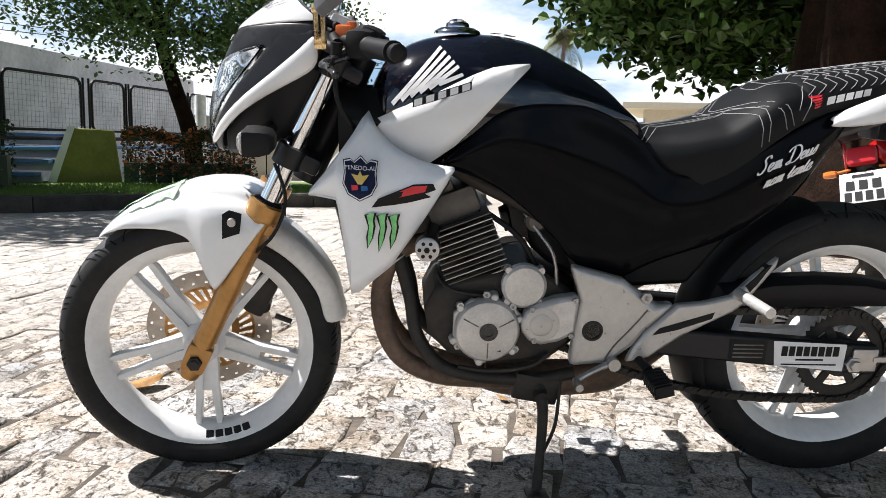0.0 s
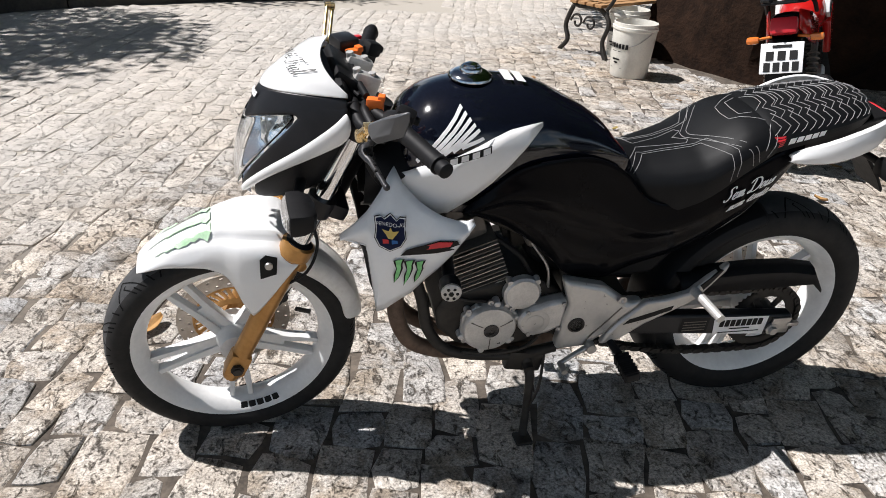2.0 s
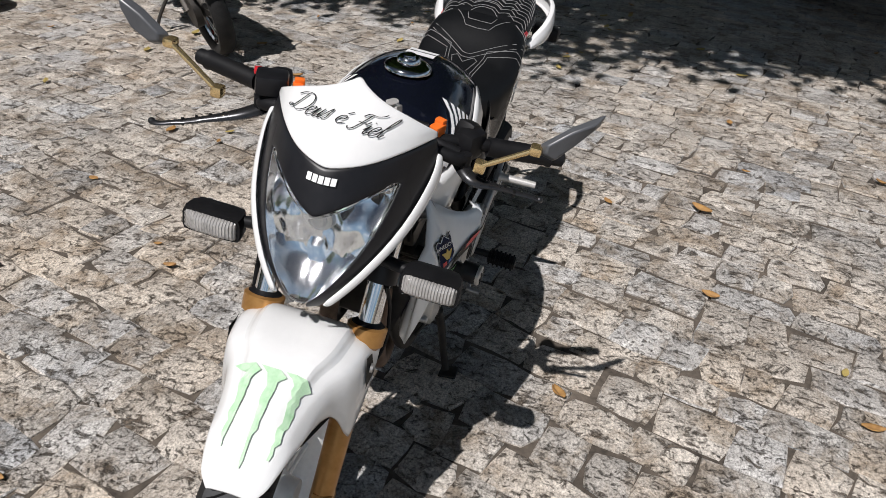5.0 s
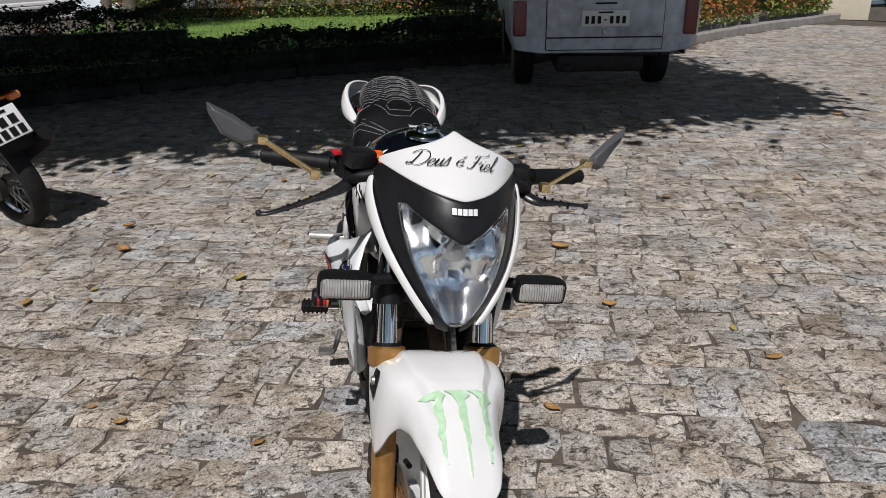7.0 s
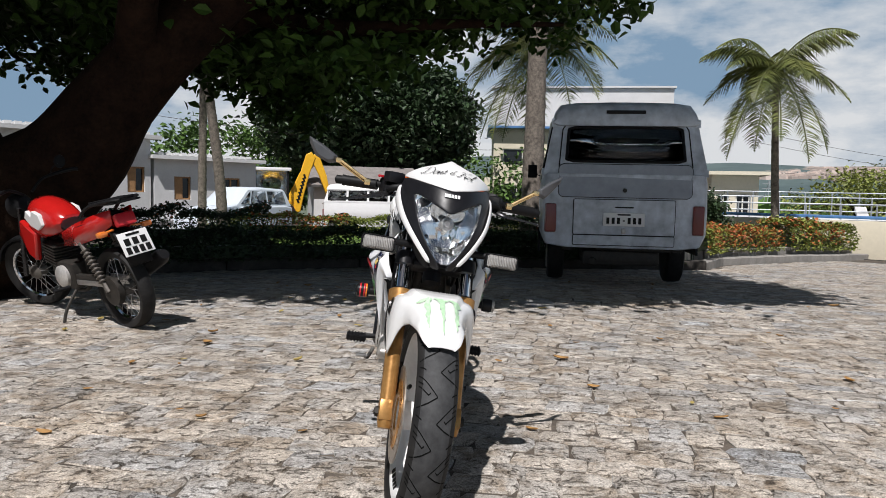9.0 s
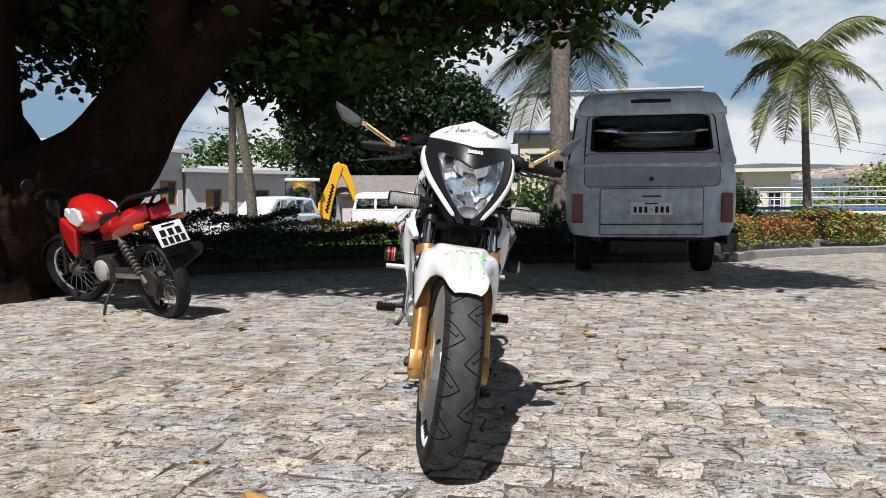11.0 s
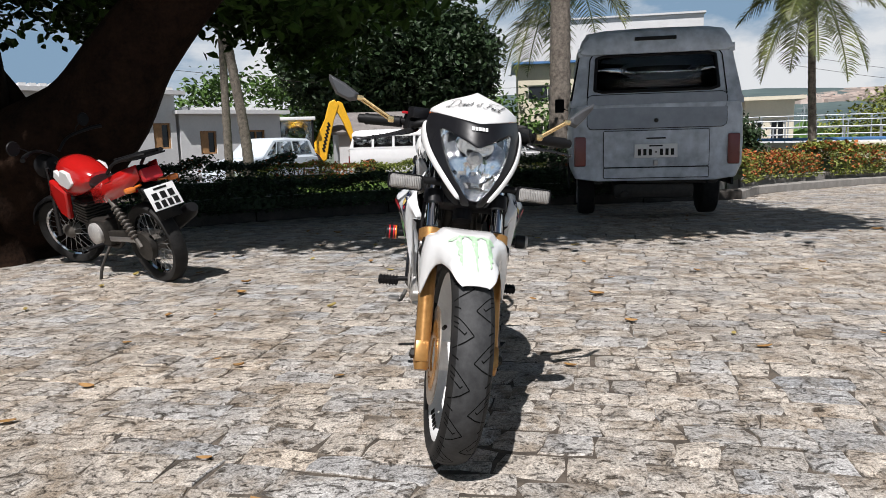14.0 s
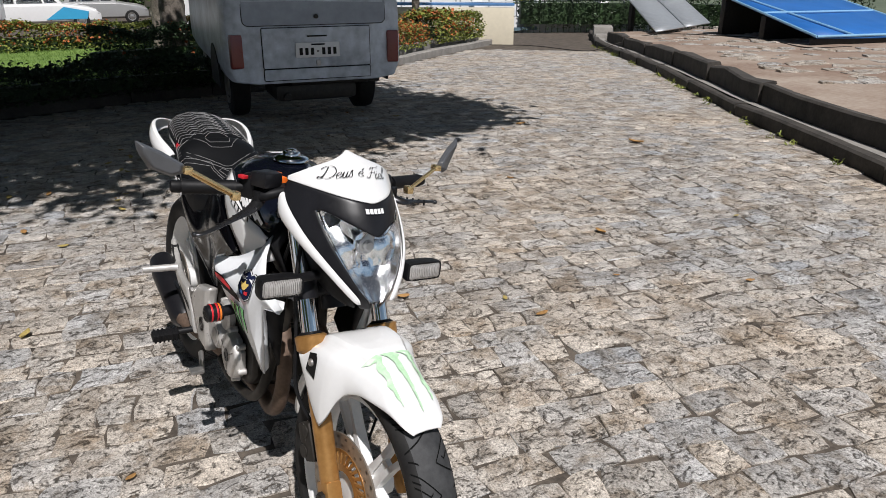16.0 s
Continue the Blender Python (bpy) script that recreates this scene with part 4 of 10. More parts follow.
    for nm, S, lab in (("seat", (seat_x, seat_z, seat_w, seat_b), "black leather rider seat with white stitching"), ("pillion_seat", (pil_x, pil_z, pil_w, pil_b), "black pillion seat with honeycomb stitching")):
        rows = [[cushion(*S, x, v) for v in vv] for x in np.linspace(S[0][0], S[0][-1], 24)]
        seat = part(nm, sheet(bmesh.new(), rows), LEATHER, bike, lab, sub=1)
        bm = bmesh.new()
        lines = []
        if nm == "seat":
            for s in (-1, 1):
                for o in (0.0, 0.014):
                    lines.append([(1.066 - o, 0), (1.068 - o, s * 0.05), (1.164 - o, s * 0.66), (1.183 - o, s * 0.94)])
                    lines.append([(0.909 - o * 0.5, s * (0.62 - o)), (0.942 - o, s * (0.24 - 2 * o)), (0.994, s * (0.21 - 3 * o)), (1.072 + o, s * (0.25 - 2 * o)), (1.112 + o, s * (0.57 - o)), (1.12 + o, s * 0.94)])
                    lines.append([(1.136 + o * 1.5, 0), (1.140 + o * 1.5, s * 0.15), (1.209 - o * 1.6, s * (0.38 - o * 13))])
                lines.append([(0.905, s * 0.40), (0.938, s * 0.06), (1.001, s * 0.10), (1.049, s * 0.16), (1.058, s * 0.10), (1.030, 0)])
                lines.append([(1.216, s * 0.34), (1.201, s * 0.50), (1.187, s * 0.77)])
                lines.append([(1.219, s * 0.46), (1.213, s * 0.68), (1.200, s * 0.94)])
        else:
            for i in range(13):
                x0 = 1.212 + 0.0205 * i
                for s in (-1, 1):
                    lines.append([(x0 + 0.02, 0), (x0 + 0.02, s * 0.10), (x0, s * 0.20), (x0 + 0.02, s * 0.32), (x0, s * 0.42), (x0 + 0.015, s * 0.54), (x0 - 0.005, s * 0.66)])
                    if i % 2:
                        lines.append([(x0 - 0.012, 0), (x0 - 0.012, s * 0.08), (x0 - 0.034, s * 0.20)])
                        lines.append([(x0, s * 0.42), (x0 - 0.034 + 0.02, s * 0.32)])
        for ln in lines:
            pts = []
            for (xa, va), (xb, vb) in zip(ln, ln[1:]):
                for k in range(4):
                    t = k / 4
                    pts.append(cushion(*S, xa + (xb - xa) * t, va + (vb - va) * t, 0.0006))
            pts.append(cushion(*S, *ln[-1], 0.0006))
            tube(bm, pts, 0.0009, 5, 1)
        part("stitching", bm, STITCH, seat, "white contrast stitching", sharp=180)
        if nm == "pillion_seat":
            for s in (-1, 1):
                bm = bmesh.new()
                block_word(bm, lambda u, v, s=s: cushion(*S, 1.285 + u, s * (0.80 - v / 0.1 * 0.55), 0.003), 0.085, 0.022)
                part("seat_lettering", bm, LETTER, seat, "white block shapes", flat=True)
                bm = bmesh.new()
                for i in range(5):
                    patch(bm, [(-0.034 + 0.006 * i, -0.016 + 0.008 * i), (-0.031 + 0.006 * i, -0.010 + 0.008 * i), (0.018, -0.010 + 0.007 * i), (0.015, -0.015 + 0.007 * i)], lambda u, v, s=s: cushion(*S, 1.215 + u, s * (0.78 - v / 0.1 * 0.55), 0.003))
                part("seat_emblem", bm, RED, seat, "red wing-shaped emblem", flat=True)
    bm = bmesh.new()
    rows = []
    for x, zt, zb, w in ((1.20, 0.84, 0.72, 0.108), (1.28, 0.855, 0.765, 0.108), (1.36, 0.862, 0.79, 0.104), (1.45, 0.875, 0.82, 0.09), (1.54, 0.885, 0.85, 0.065)):
        rows.append([bm.verts.new((x, s * w * k, z)) for s, k, z in ((-1, 0.7, zb), (-1, 1, zb + 0.02), (-1, 1, zt), (1, 1, zt), (1, 1, zb + 0.02), (1, 0.7, zb))])
    skin_rings(bm, rows)
    part("tail_tray", bm, MATT, bike, "", bev=0.006)
    for s in (-1, 1):
        bm = bmesh.new()
        rows = []
        for x, y, zt, zb in ((1.252, 0.138, 0.815, 0.798), (1.275, 0.152, 0.838, 0.798), (1.32, 0.172, 0.862, 0.806), (1.37, 0.177, 0.886, 0.818), (1.42, 0.171, 0.902, 0.834), (1.465, 0.151, 0.908, 0.850), (1.505, 0.112, 0.902, 0.860), (1.535, 0.075, 0.886, 0.858), (1.548, 0.045, 0.874, 0.852)):
            rows.append([(x, s * (y - 0.012), zb), (x, s * (y + 0.002), zb + 0.004), (x, s * (y + 0.004), (zt + zb) / 2), (x, s * (y - 0.006), zt), (x, s * (y - 0.022), zt - 0.004)])
        part("grab_rail", sheet(bm, rows), WHITE, bike, "white tail panel and grab rail", solid=0.006, sub=1)
    bm = bmesh.new()
    rows = []
    for x, z, w in ((1.485, 0.866, 0.085), (1.525, 0.870, 0.075), (1.555, 0.868, 0.055), (1.58, 0.858, 0.03), (1.588, 0.846, 0.02)):
        rows.append([(x, w * q, z - 0.018 * q * q) for q in (-1, -0.5, 0, 0.5, 1)])
    part("tail_cap", sheet(bm, rows), WHITE, bike, "", solid=0.005, sub=1)
    bm = bmesh.new()
    box(bm, (1.574, 0, 0.852), (0.03, 0.10, 0.035), (0, 25, 0), 0.01)
    part("tail_light", bm, RED, bike, "red tail light")
    bm = bmesh.new()
    rows = [[bm.verts.new((x, s * w, z + t)) for s, t in ((-1, 0), (-1, 0.012), (1, 0.012), (1, 0))] for x, z, w in ((1.46, 0.82, 0.05), (1.54, 0.765, 0.045), (1.60, 0.70, 0.05), (1.63, 0.66, 0.05))]
    skin_rings(bm, rows)
    for s in (-1, 1):
        cyl(bm, (1.530, s * 0.04, 0.775), (1.535, s * 0.11, 0.775), 0.009)
    part("plate_holder", bm, MATT, bike, "black plastic plate holder", bev=0.003)
    for s in (-1, 1):
        bm = bmesh.new()
        box(bm, (1.535, s * 0.145, 0.775), (0.05, 0.085, 0.045), (0, 0, 0), 0.014)
        ind = part("rear_indicator", bm, MATT, bike)
        bm = bmesh.new()
        box(bm, (1.561, s * 0.147, 0.775), (0.008, 0.07, 0.036), (0, 0, 0), 0.003)
        part("indicator_lens", bm, LENS_RIB, ind)

    # radiator shrouds
    for s in (-1, 1):
        prof = [(0.246, 0.646, 0.636, 0.133), (0.275, 0.682, 0.638, 0.150), (0.300, 0.716, 0.634, 0.172), (0.328, 0.756, 0.440, 0.181), (0.345, 0.785, 0.446, 0.184), (0.358, 0.800, 0.458, 0.186), (0.375, 0.768, 0.474, 0.189), (0.405, 0.742, 0.502, 0.195), (0.430, 0.728, 0.542, 0.202), (0.452, 0.720, 0.580, 0.209), (0.480, 0.713, 0.630, 0.212), (0.505, 0.709, 0.674, 0.205), (0.520, 0.706, 0.700, 0.191)]

        def shroud_y(x, y, t, b, q):
            tuck = interp(x, [0.28, 0.33, 0.358, 0.40, 0.45, 0.52], [0.010, 0.045, 0.075, 0.040, 0.025, 0.015])
            return y - 0.045 * (1 - q) ** 1.6 * min(1, (t - b) / 0.2) + 0.008 * math.sin(math.pi * q) - tuck * max(0, (q - 0.62) / 0.38) ** 1.4

        rows = []
        for x, t, b, y in prof:
            rows.append([(x, s * shroud_y(x, y, t, b, q), b + (t - b) * q) for q in np.linspace(0, 1, 13)])
        sh = part("tank_shroud", sheet(bmesh.new(), rows), SILVERWHITE, bike, "pale silver-white tank shroud with stickers", solid=0.004)
        part("shroud_liner", sheet(bmesh.new(), [[(x + 0.006, y - s * 0.010, z) for x, y, z in r[1:-1]] for r in rows[1:-1]]), MATT, sh, "black inner face", solid=0.002)
        edge = [(0.2475, 0.640, 0.131), (0.300, 0.635, 0.154), (0.322, 0.540, 0.145), (0.3285, 0.446, 0.136), (0.345, 0.450, 0.138), (0.405, 0.506, 0.149)]
        bm = sheet(bmesh.new(), [[(x, s * y, z), (x + 0.010, s * (y - 0.014), z + 0.006), (x + 0.026, s * (y - 0.022), z + 0.016)] for x, z, y in edge])
        part("shroud_lip", bm, SILVERWHITE, sh, "", solid=0.003)
        shx, sht, shb, shy = [p[0] for p in prof], [p[1] for p in prof], [p[2] for p in prof], [p[3] for p in prof]

        def on_sh(x, z, e=0.004, s=s):
            t, b, y = interp(x, shx, sht), interp(x, shx, shb), interp(x, shx, shy)
            q = max(0, min(1, (z - b) / max(t - b, 0.01)))
            return Vector((x, s * (shroud_y(x, y, t, b, q) + e), z))

        def shield(k):
            c = [(-0.026, 0.026), (-0.016, 0.028), (-0.010, 0.024), (0, 0.033), (0.010, 0.024), (0.016, 0.028), (0.026, 0.026), (0.024, 0.008), (0.026, -0.008), (0.018, -0.024), (0, -0.034), (-0.018, -0.024), (-0.026, -0.008), (-0.024, 0.008)]
            return [(x * k, z * k) for x, z in c]
        for k, e, mt in ((1.26, 0.0040, INK), (1.20, 0.0046, LETTER), (1.13, 0.0052, NAVY)):
            bm = bmesh.new()
            patch(bm, shield(k), lambda u, v, e=e: on_sh(0.346 + u, 0.680 + v, e))
            part("shield_sticker", bm, mt, sh, "", flat=True)
        part("sticker_lettering", lettering("PENEDO-AL", 0.0110, lambda u, v: on_sh(0.346 - s * u, 0.699 + v, 0.0060)), LETTER, sh, "", flat=True)
        bm = bmesh.new()
        patch(bm, [(-0.017, 0.008), (-0.004, 0.006), (0.0, 0.014), (0.004, 0.006), (0.017, 0.008), (0.010, -0.001), (0.004, -0.010), (-0.004, -0.010), (-0.010, -0.001)], lambda u, v: on_sh(0.346 + u, 0.680 + v, 0.0060))
        part("sticker_figure", bm, STICKERGOLD, sh, "", flat=True)
        for du, mt in ((-0.010, RED), (0.008, STICKERBLUE)):
            bm = bmesh.new()
            patch(bm, [(-0.006, 0.004), (0.006, 0.004), (0.007, -0.004), (-0.005, -0.006)], lambda u, v, du=du: on_sh(0.346 + du + u, 0.664 + v, 0.0060))
            part("sticker_figure", bm, mt, sh, "", flat=True)
        # model name and claw stickers in plain shapes
        bm = bmesh.new()
        patch(bm, [(-0.062, -0.028), (-0.020, -0.020), (0.010, -0.012), (0.048, 0.000), (0.036, 0.006), (0.056, 0.014), (0.050, 0.026), (0.015, 0.022), (-0.050, -0.010)], lambda u, v: on_sh(0.43 + u, 0.655 + v, 0.0046))
        part("name_sticker", bm, INK, sh, "", flat=True)
        bm = bmesh.new()
        patch(bm, [(-0.022, -0.008), (0.036, 0.010), (0.040, 0.022), (0.012, 0.018), (-0.020, 0.001)], lambda u, v: on_sh(0.43 + u, 0.655 + v, 0.0052))
        part("name_sticker_centre", bm, RED, sh, "", flat=True)
        for i in range(3):
            for mt, g, e in ((INK, 1.0, 0.0046), (GREEN, 0.6, 0.0053)):
                bm = bmesh.new()
                x0 = 0.366 + 0.022 * i
                sgn = 1
                patch(bm, [(x0 - 0.012 * g, 0.612), (x0 + 0.012 * g, 0.618), (x0 + 0.008 * g, 0.602), (x0 + 0.010 * g, 0.590), (x0 + 0.005 * g, 0.565), (x0 - 0.003 * g - 0.003, 0.534 + 0.01 * (1 - g) + 0.008 * (i != 1)), (x0 - 0.008 * g, 0.568), (x0 - 0.004 * g, 0.588), (x0 - 0.008 * g, 0.600)], lambda u, v, e=e: on_sh(u, v, e))
                part("claw_sticker", bm, mt, sh, "", flat=True)
        bm = bmesh.new()
        rows = []
        for x, t, b in ((0.288, 0.632, 0.625), (0.30, 0.63, 0.58), (0.315, 0.628, 0.50), (0.330, 0.625, 0.455), (0.42, 0.68, 0.52)):
            rows.append([(x, s * (0.150 - 0.05 * (1 - q)), b + (t - b) * q) for q in (0, 0.5, 1)])
        part("shroud_liner", sheet(bm, rows), MATT, bike, "", solid=0.006)
        bm = bmesh.new()
        rows = [[(x, s * y, z) for y, z in ((0.03, 0.66), (0.09, 0.70), (0.12, 0.78), (0.08, 0.84))] for x in (0.30, 0.36, 0.44)]
        part("headstock_cover", sheet(bm, rows), MATT, bike, "", solid=0.006)

    build_running_gear(bike, rw)
    return bike


def build_running_gear(bike, rw):
    # frame tubes and engine
    bm = bmesh.new()
    for s in (-1, 1):
        tube(bm, [(0.345, s * 0.03, 0.74), (0.40, s * 0.05, 0.56), (0.445, s * 0.07, 0.42), (0.465, s * 0.085, 0.33), (0.53, s * 0.095, 0.262), (0.69, s * 0.10, 0.242), (0.80, s * 0.10, 0.26)], 0.0145, 12)
        tube(bm, [(0.35, s * 0.03, 0.78), (0.55, s * 0.09, 0.68), (0.74, s * 0.10, 0.58), (0.80, s * 0.10, 0.46), (0.82, s * 0.10, 0.30)], 0.017, 10)
        tube(bm, [(0.80, s * 0.08, 0.60), (1.00, s * 0.08, 0.66), (1.30, s * 0.07, 0.80), (1.50, s * 0.06, 0.84)], 0.012, 8)
        tube(bm, [(0.86, s * 0.09, 0.48), (1.05, s * 0.085, 0.62), (1.20, s * 0.08, 0.74)], 0.012, 8)
    box(bm, (0.46, 0, 0.60), (0.12, 0.12, 0.10), (0, -20, 0), 0.01)
    box(bm, (0.685, 0, 0.585), (0.07, 0.09, 0.09), (0, -15, 0), 0.015)
    tube(bm, [(0.64, 0, 0.57), (0.70, 0, 0.59), (0.78, 0, 0.61)], [0.028, 0.034, 0.030], 12)
    box(bm, (0.92, 0, 0.58), (0.16, 0.16, 0.14), (0, 0, 0), 0.03)
    part("frame", bm, IRON, bike, "black steel frame")
    bm = bmesh.new()
    plate(bm, [(0.655, 0.665), (0.80, 0.64), (0.86, 0.50), (0.80, 0.455), (0.735, 0.49), (0.700, 0.52)], -0.055, 0.055)
    part("airbox", bm, MATT, bike, "black plastic airbox", bev=0.012)
    bm = bmesh.new()
    plate(bm, [(0.84, 0.60), (1.22, 0.74), (1.24, 0.66), (1.12, 0.56), (1.04, 0.45), (0.90, 0.44)], -0.062, 0.062)
    part("battery_box", bm, MATT, bike, "black plastic battery box", bev=0.012)
    tilt = Matrix.Translation((0.565, 0, 0.52)) @ Matrix.Rotation(radians(-22), 4, "Y")
    bm = bmesh.new()
    box(bm, (0, 0, 0), (0.10, 0.15, 0.15), (0, 0, 0), 0.01)
    bmesh.ops.transform(bm, matrix=tilt, verts=bm.verts)
    part("cylinder", bm, IRON, bike)
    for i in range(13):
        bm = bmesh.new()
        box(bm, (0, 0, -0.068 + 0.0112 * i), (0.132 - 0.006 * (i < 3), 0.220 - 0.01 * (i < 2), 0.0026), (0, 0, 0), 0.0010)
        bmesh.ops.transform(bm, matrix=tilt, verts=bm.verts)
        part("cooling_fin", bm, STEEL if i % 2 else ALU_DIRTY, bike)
    bm = bmesh.new()
    box(bm, (0, 0, 0.10), (0.11, 0.17, 0.06), (0, 0, 0), 0.015)
    box(bm, (-0.005, -0.05, 0.15), (0.04, 0.045, 0.05), (0, 0, 0), 0.008)
    bmesh.ops.transform(bm, matrix=tilt, verts=bm.verts)
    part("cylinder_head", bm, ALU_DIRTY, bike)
    bm = bmesh.new()
    plate(bm, [(0.475, 0.40), (0.50, 0.455), (0.62, 0.485), (0.70, 0.50), (0.79, 0.44), (0.79, 0.33), (0.74, 0.29), (0.62, 0.275), (0.53, 0.30), (0.485, 0.345)], -0.108, 0.108)
    part("crankcase", bm, IRON, bike, "grimy cast crankcase", bev=0.012)
    for s in (-1, 1):
        bm = bmesh.new()
        lathe(bm, [(0.068, 0.0), (0.068, 0.022), (0.062, 0.030), (0.045, 0.034), (0.0, 0.035)], (0.604, s * 0.112, 0.366), (0, s, 0), 36)
        plate(bm, [(0.56, 0.315), (0.65, 0.315), (0.672, 0.35), (0.672, 0.40), (0.65, 0.425), (0.57, 0.43), (0.535, 0.40), (0.535, 0.345)], s * 0.112, s * 0.128)
        for a in range(6):
            q = radians(20 + 60 * a)
            cyl(bm, (0.604 + 0.072 * math.cos(q), s * 0.11, 0.366 + 0.072 * math.sin(q)), (0.604 + 0.072 * math.cos(q), s * 0.136, 0.366 + 0.072 * math.sin(q)), 0.010, 0.008, 10)
        cv = part("engine_cover", bm, ALU, bike, "cast aluminium engine cover", bev=0.003)
        bm = bmesh.new()
        lathe(bm, [(0.019, 0.0), (0.019, 0.002), (0.009, 0.003), (0.009, 0.001), (0.0, 0.001)], (0.606, s * 0.1465, 0.367), (0, s, 0), 24)
        part("cover_plug", bm, DARKALU, cv)
        # Thin dark rods paint the shade of three radial grooves.
        for a in (28, 152, 270):
            q = radians(a)
            bm = bmesh.new()
            cyl(bm, (0.606 + 0.024 * math.cos(q), s * 0.1462, 0.367 + 0.024 * math.sin(q)), (0.606 + 0.058 * math.cos(q), s * 0.1452, 0.367 + 0.058 * math.sin(q)), 0.0014, None, 6)
            part("cover_groove_line", bm, ALU_DIRTY, cv)
        bm = bmesh.new()
        block_word(bm, lambda u, v, s=s: Vector((0.608 + u, s * 0.1455, 0.328 + v)), 0.05, 0.009)
        part("cover_lettering", bm, IRON, cv, "", flat=True)
        bm = bmesh.new()
        lathe(bm, [(0.046, 0.0), (0.046, 0.016), (0.040, 0.022), (0.0, 0.023)], (0.676, s * 0.112, 0.460), (0, s, 0), 32)
        for a in range(4):
            q = radians(45 + 90 * a)
            cyl(bm, (0.676 + 0.047 * math.cos(q), s * 0.11, 0.460 + 0.047 * math.sin(q)), (0.676 + 0.047 * math.cos(q), s * 0.130, 0.460 + 0.047 * math.sin(q)), 0.009, 0.007, 10)
        part("starter_cover", bm, ALU, bike, "round cast cover")
        bm = bmesh.new()
        plate(bm, [(0.672, 0.388), (0.676, 0.365), (0.690, 0.347), (0.715, 0.338), (0.750, 0.345), (0.788, 0.365), (0.790, 0.448), (0.740, 0.440), (0.700, 0.424), (0.680, 0.408)], s * 0.105, s * 0.146)
        cv = part("sprocket_cover", bm, ALU, bike, "cast sprocket cover", bev=0.010)
        bm = bmesh.new()
        lathe(bm, [(0.022, 0), (0.024, 0.003), (0.020, 0.005), (0.0, 0.004)], (0.712, s * 0.146, 0.385), (0, s, 0), 24)
        lathe(bm, [(0.034, -0.002), (0.036, 0.001), (0.032, 0.002)], (0.714, s * 0.146, 0.385), (0, s, 0), 28)
        part("cover_boss", bm, PLATE_SILVER, cv)
        # crash bobbin
        bm = bmesh.new()
        cyl(bm, (0.49, s * 0.09, 0.565), (0.473, s * 0.215, 0.562), 0.014)
        lathe(bm, [(0.022, 0.0)] + [(0.0225 + 0.0012 * (i % 2), 0.004 + 0.004 * i) for i in range(7)] + [(0.022, 0.034)], (0.475, s * 0.200, 0.5625), (-0.05, s, 0), 24)
        bob = part("crash_bobbin", bm, SATIN, bike, "black knurled crash bobbin")
        bm = bmesh.new()
        lathe(bm, [(0.022, 0.0), (0.022, 0.006), (0.018, 0.009), (0.0, 0.009)], (0.473, s * 0.234, 0.562), (-0.05, s, 0), 28)
        part("bobbin_cap", bm, ALU if s < 0 else SATIN, bob)
        if s > 0:
            for d, mt in ((0.206, AMBER), (0.213, RED), (0.227, RED)):
                part("bobbin_ring", lathe(bmesh.new(), [(0.0240, 0.0), (0.0246, 0.002), (0.0240, 0.005)], (0.475, d, 0.5625), (-0.05, 1, 0), 24, caps=False), mt, bob)
        bm = bmesh.new()
        for a in range(6):
            q = radians(60 * a)
            cyl(bm, (0.472 + 0.0135 * math.cos(q), s * 0.240, 0.562 + 0.0135 * math.sin(q)), (0.4715 + 0.0135 * math.cos(q), s * 0.2442, 0.562 + 0.0135 * math.sin(q)), 0.0036, None, 8)
        cyl(bm, (0.472, s * 0.240, 0.562), (0.4715, s * 0.2445, 0.562), 0.006, None, 6)
        part("bobbin_hole", bm, INK, bob)

    # hoses and cables
    for pts, r, mt in (
        ([(0.30, -0.10, 0.93), (0.30, -0.13, 0.82), (0.36, -0.10, 0.72), (0.44, -0.08, 0.62)], 0.005, MATT),
        ([(0.29, 0.08, 0.94), (0.24, 0.10, 0.86), (0.30, 0.10, 0.76), (0.40, 0.07, 0.66)], 0.005, MATT),
        ([(0.60, -0.085, 0.60), (0.66, -0.11, 0.56), (0.70, -0.10, 0.50), (0.735, -0.10, 0.47)], 0.006, MATT),
        ([(0.66, -0.06, 0.62), (0.70, -0.09, 0.57), (0.735, -0.11, 0.52), (0.75, -0.10, 0.44)], 0.004, STEEL),
        ([(0.50, -0.075, 0.47), (0.52, -0.11, 0.45), (0.56, -0.118, 0.44), (0.62, -0.118, 0.435)], 0.004, IRON),
        ([(0.74, -0.115, 0.31), (0.70, -0.125, 0.285), (0.62, -0.12, 0.27), (0.55, -0.11, 0.275)], 0.005, IRON),
    ):
        part("hose", tube(bmesh.new(), pts, r, 8), mt, bike)
    bm = bmesh.new()
    lathe(bm, [(0.020, 0.0), (0.022, 0.004), (0.022, 0.028), (0.016, 0.034), (0.0, 0.035)], (0.70, -0.055, 0.585), (0, -1, 0), 18)
    part("carburettor_cap", bm, ALU_DIRTY, bike)
    for x, z in ((0.548, 0.418), (0.655, 0.418), (0.545, 0.330), (0.665, 0.325), (0.60, 0.442), (0.60, 0.302)):
        part("bolt", lathe(bmesh.new(), [(0.008, 0), (0.008, 0.006), (0.004, 0.007), (0.0, 0.004)], (x, -0.128, z), (0, -1, 0), 6), STEEL, bike)
    for x, z in ((0.692, 0.417), (0.778, 0.438), (0.775, 0.362), (0.700, 0.350)):
        part("bolt", lathe(bmesh.new(), [(0.006, 0), (0.006, 0.005), (0.003, 0.006), (0.0, 0.004)], (x, -0.146, z), (0, -1, 0), 6), STEEL, bike)

    # exhaust
    bm = bmesh.new()
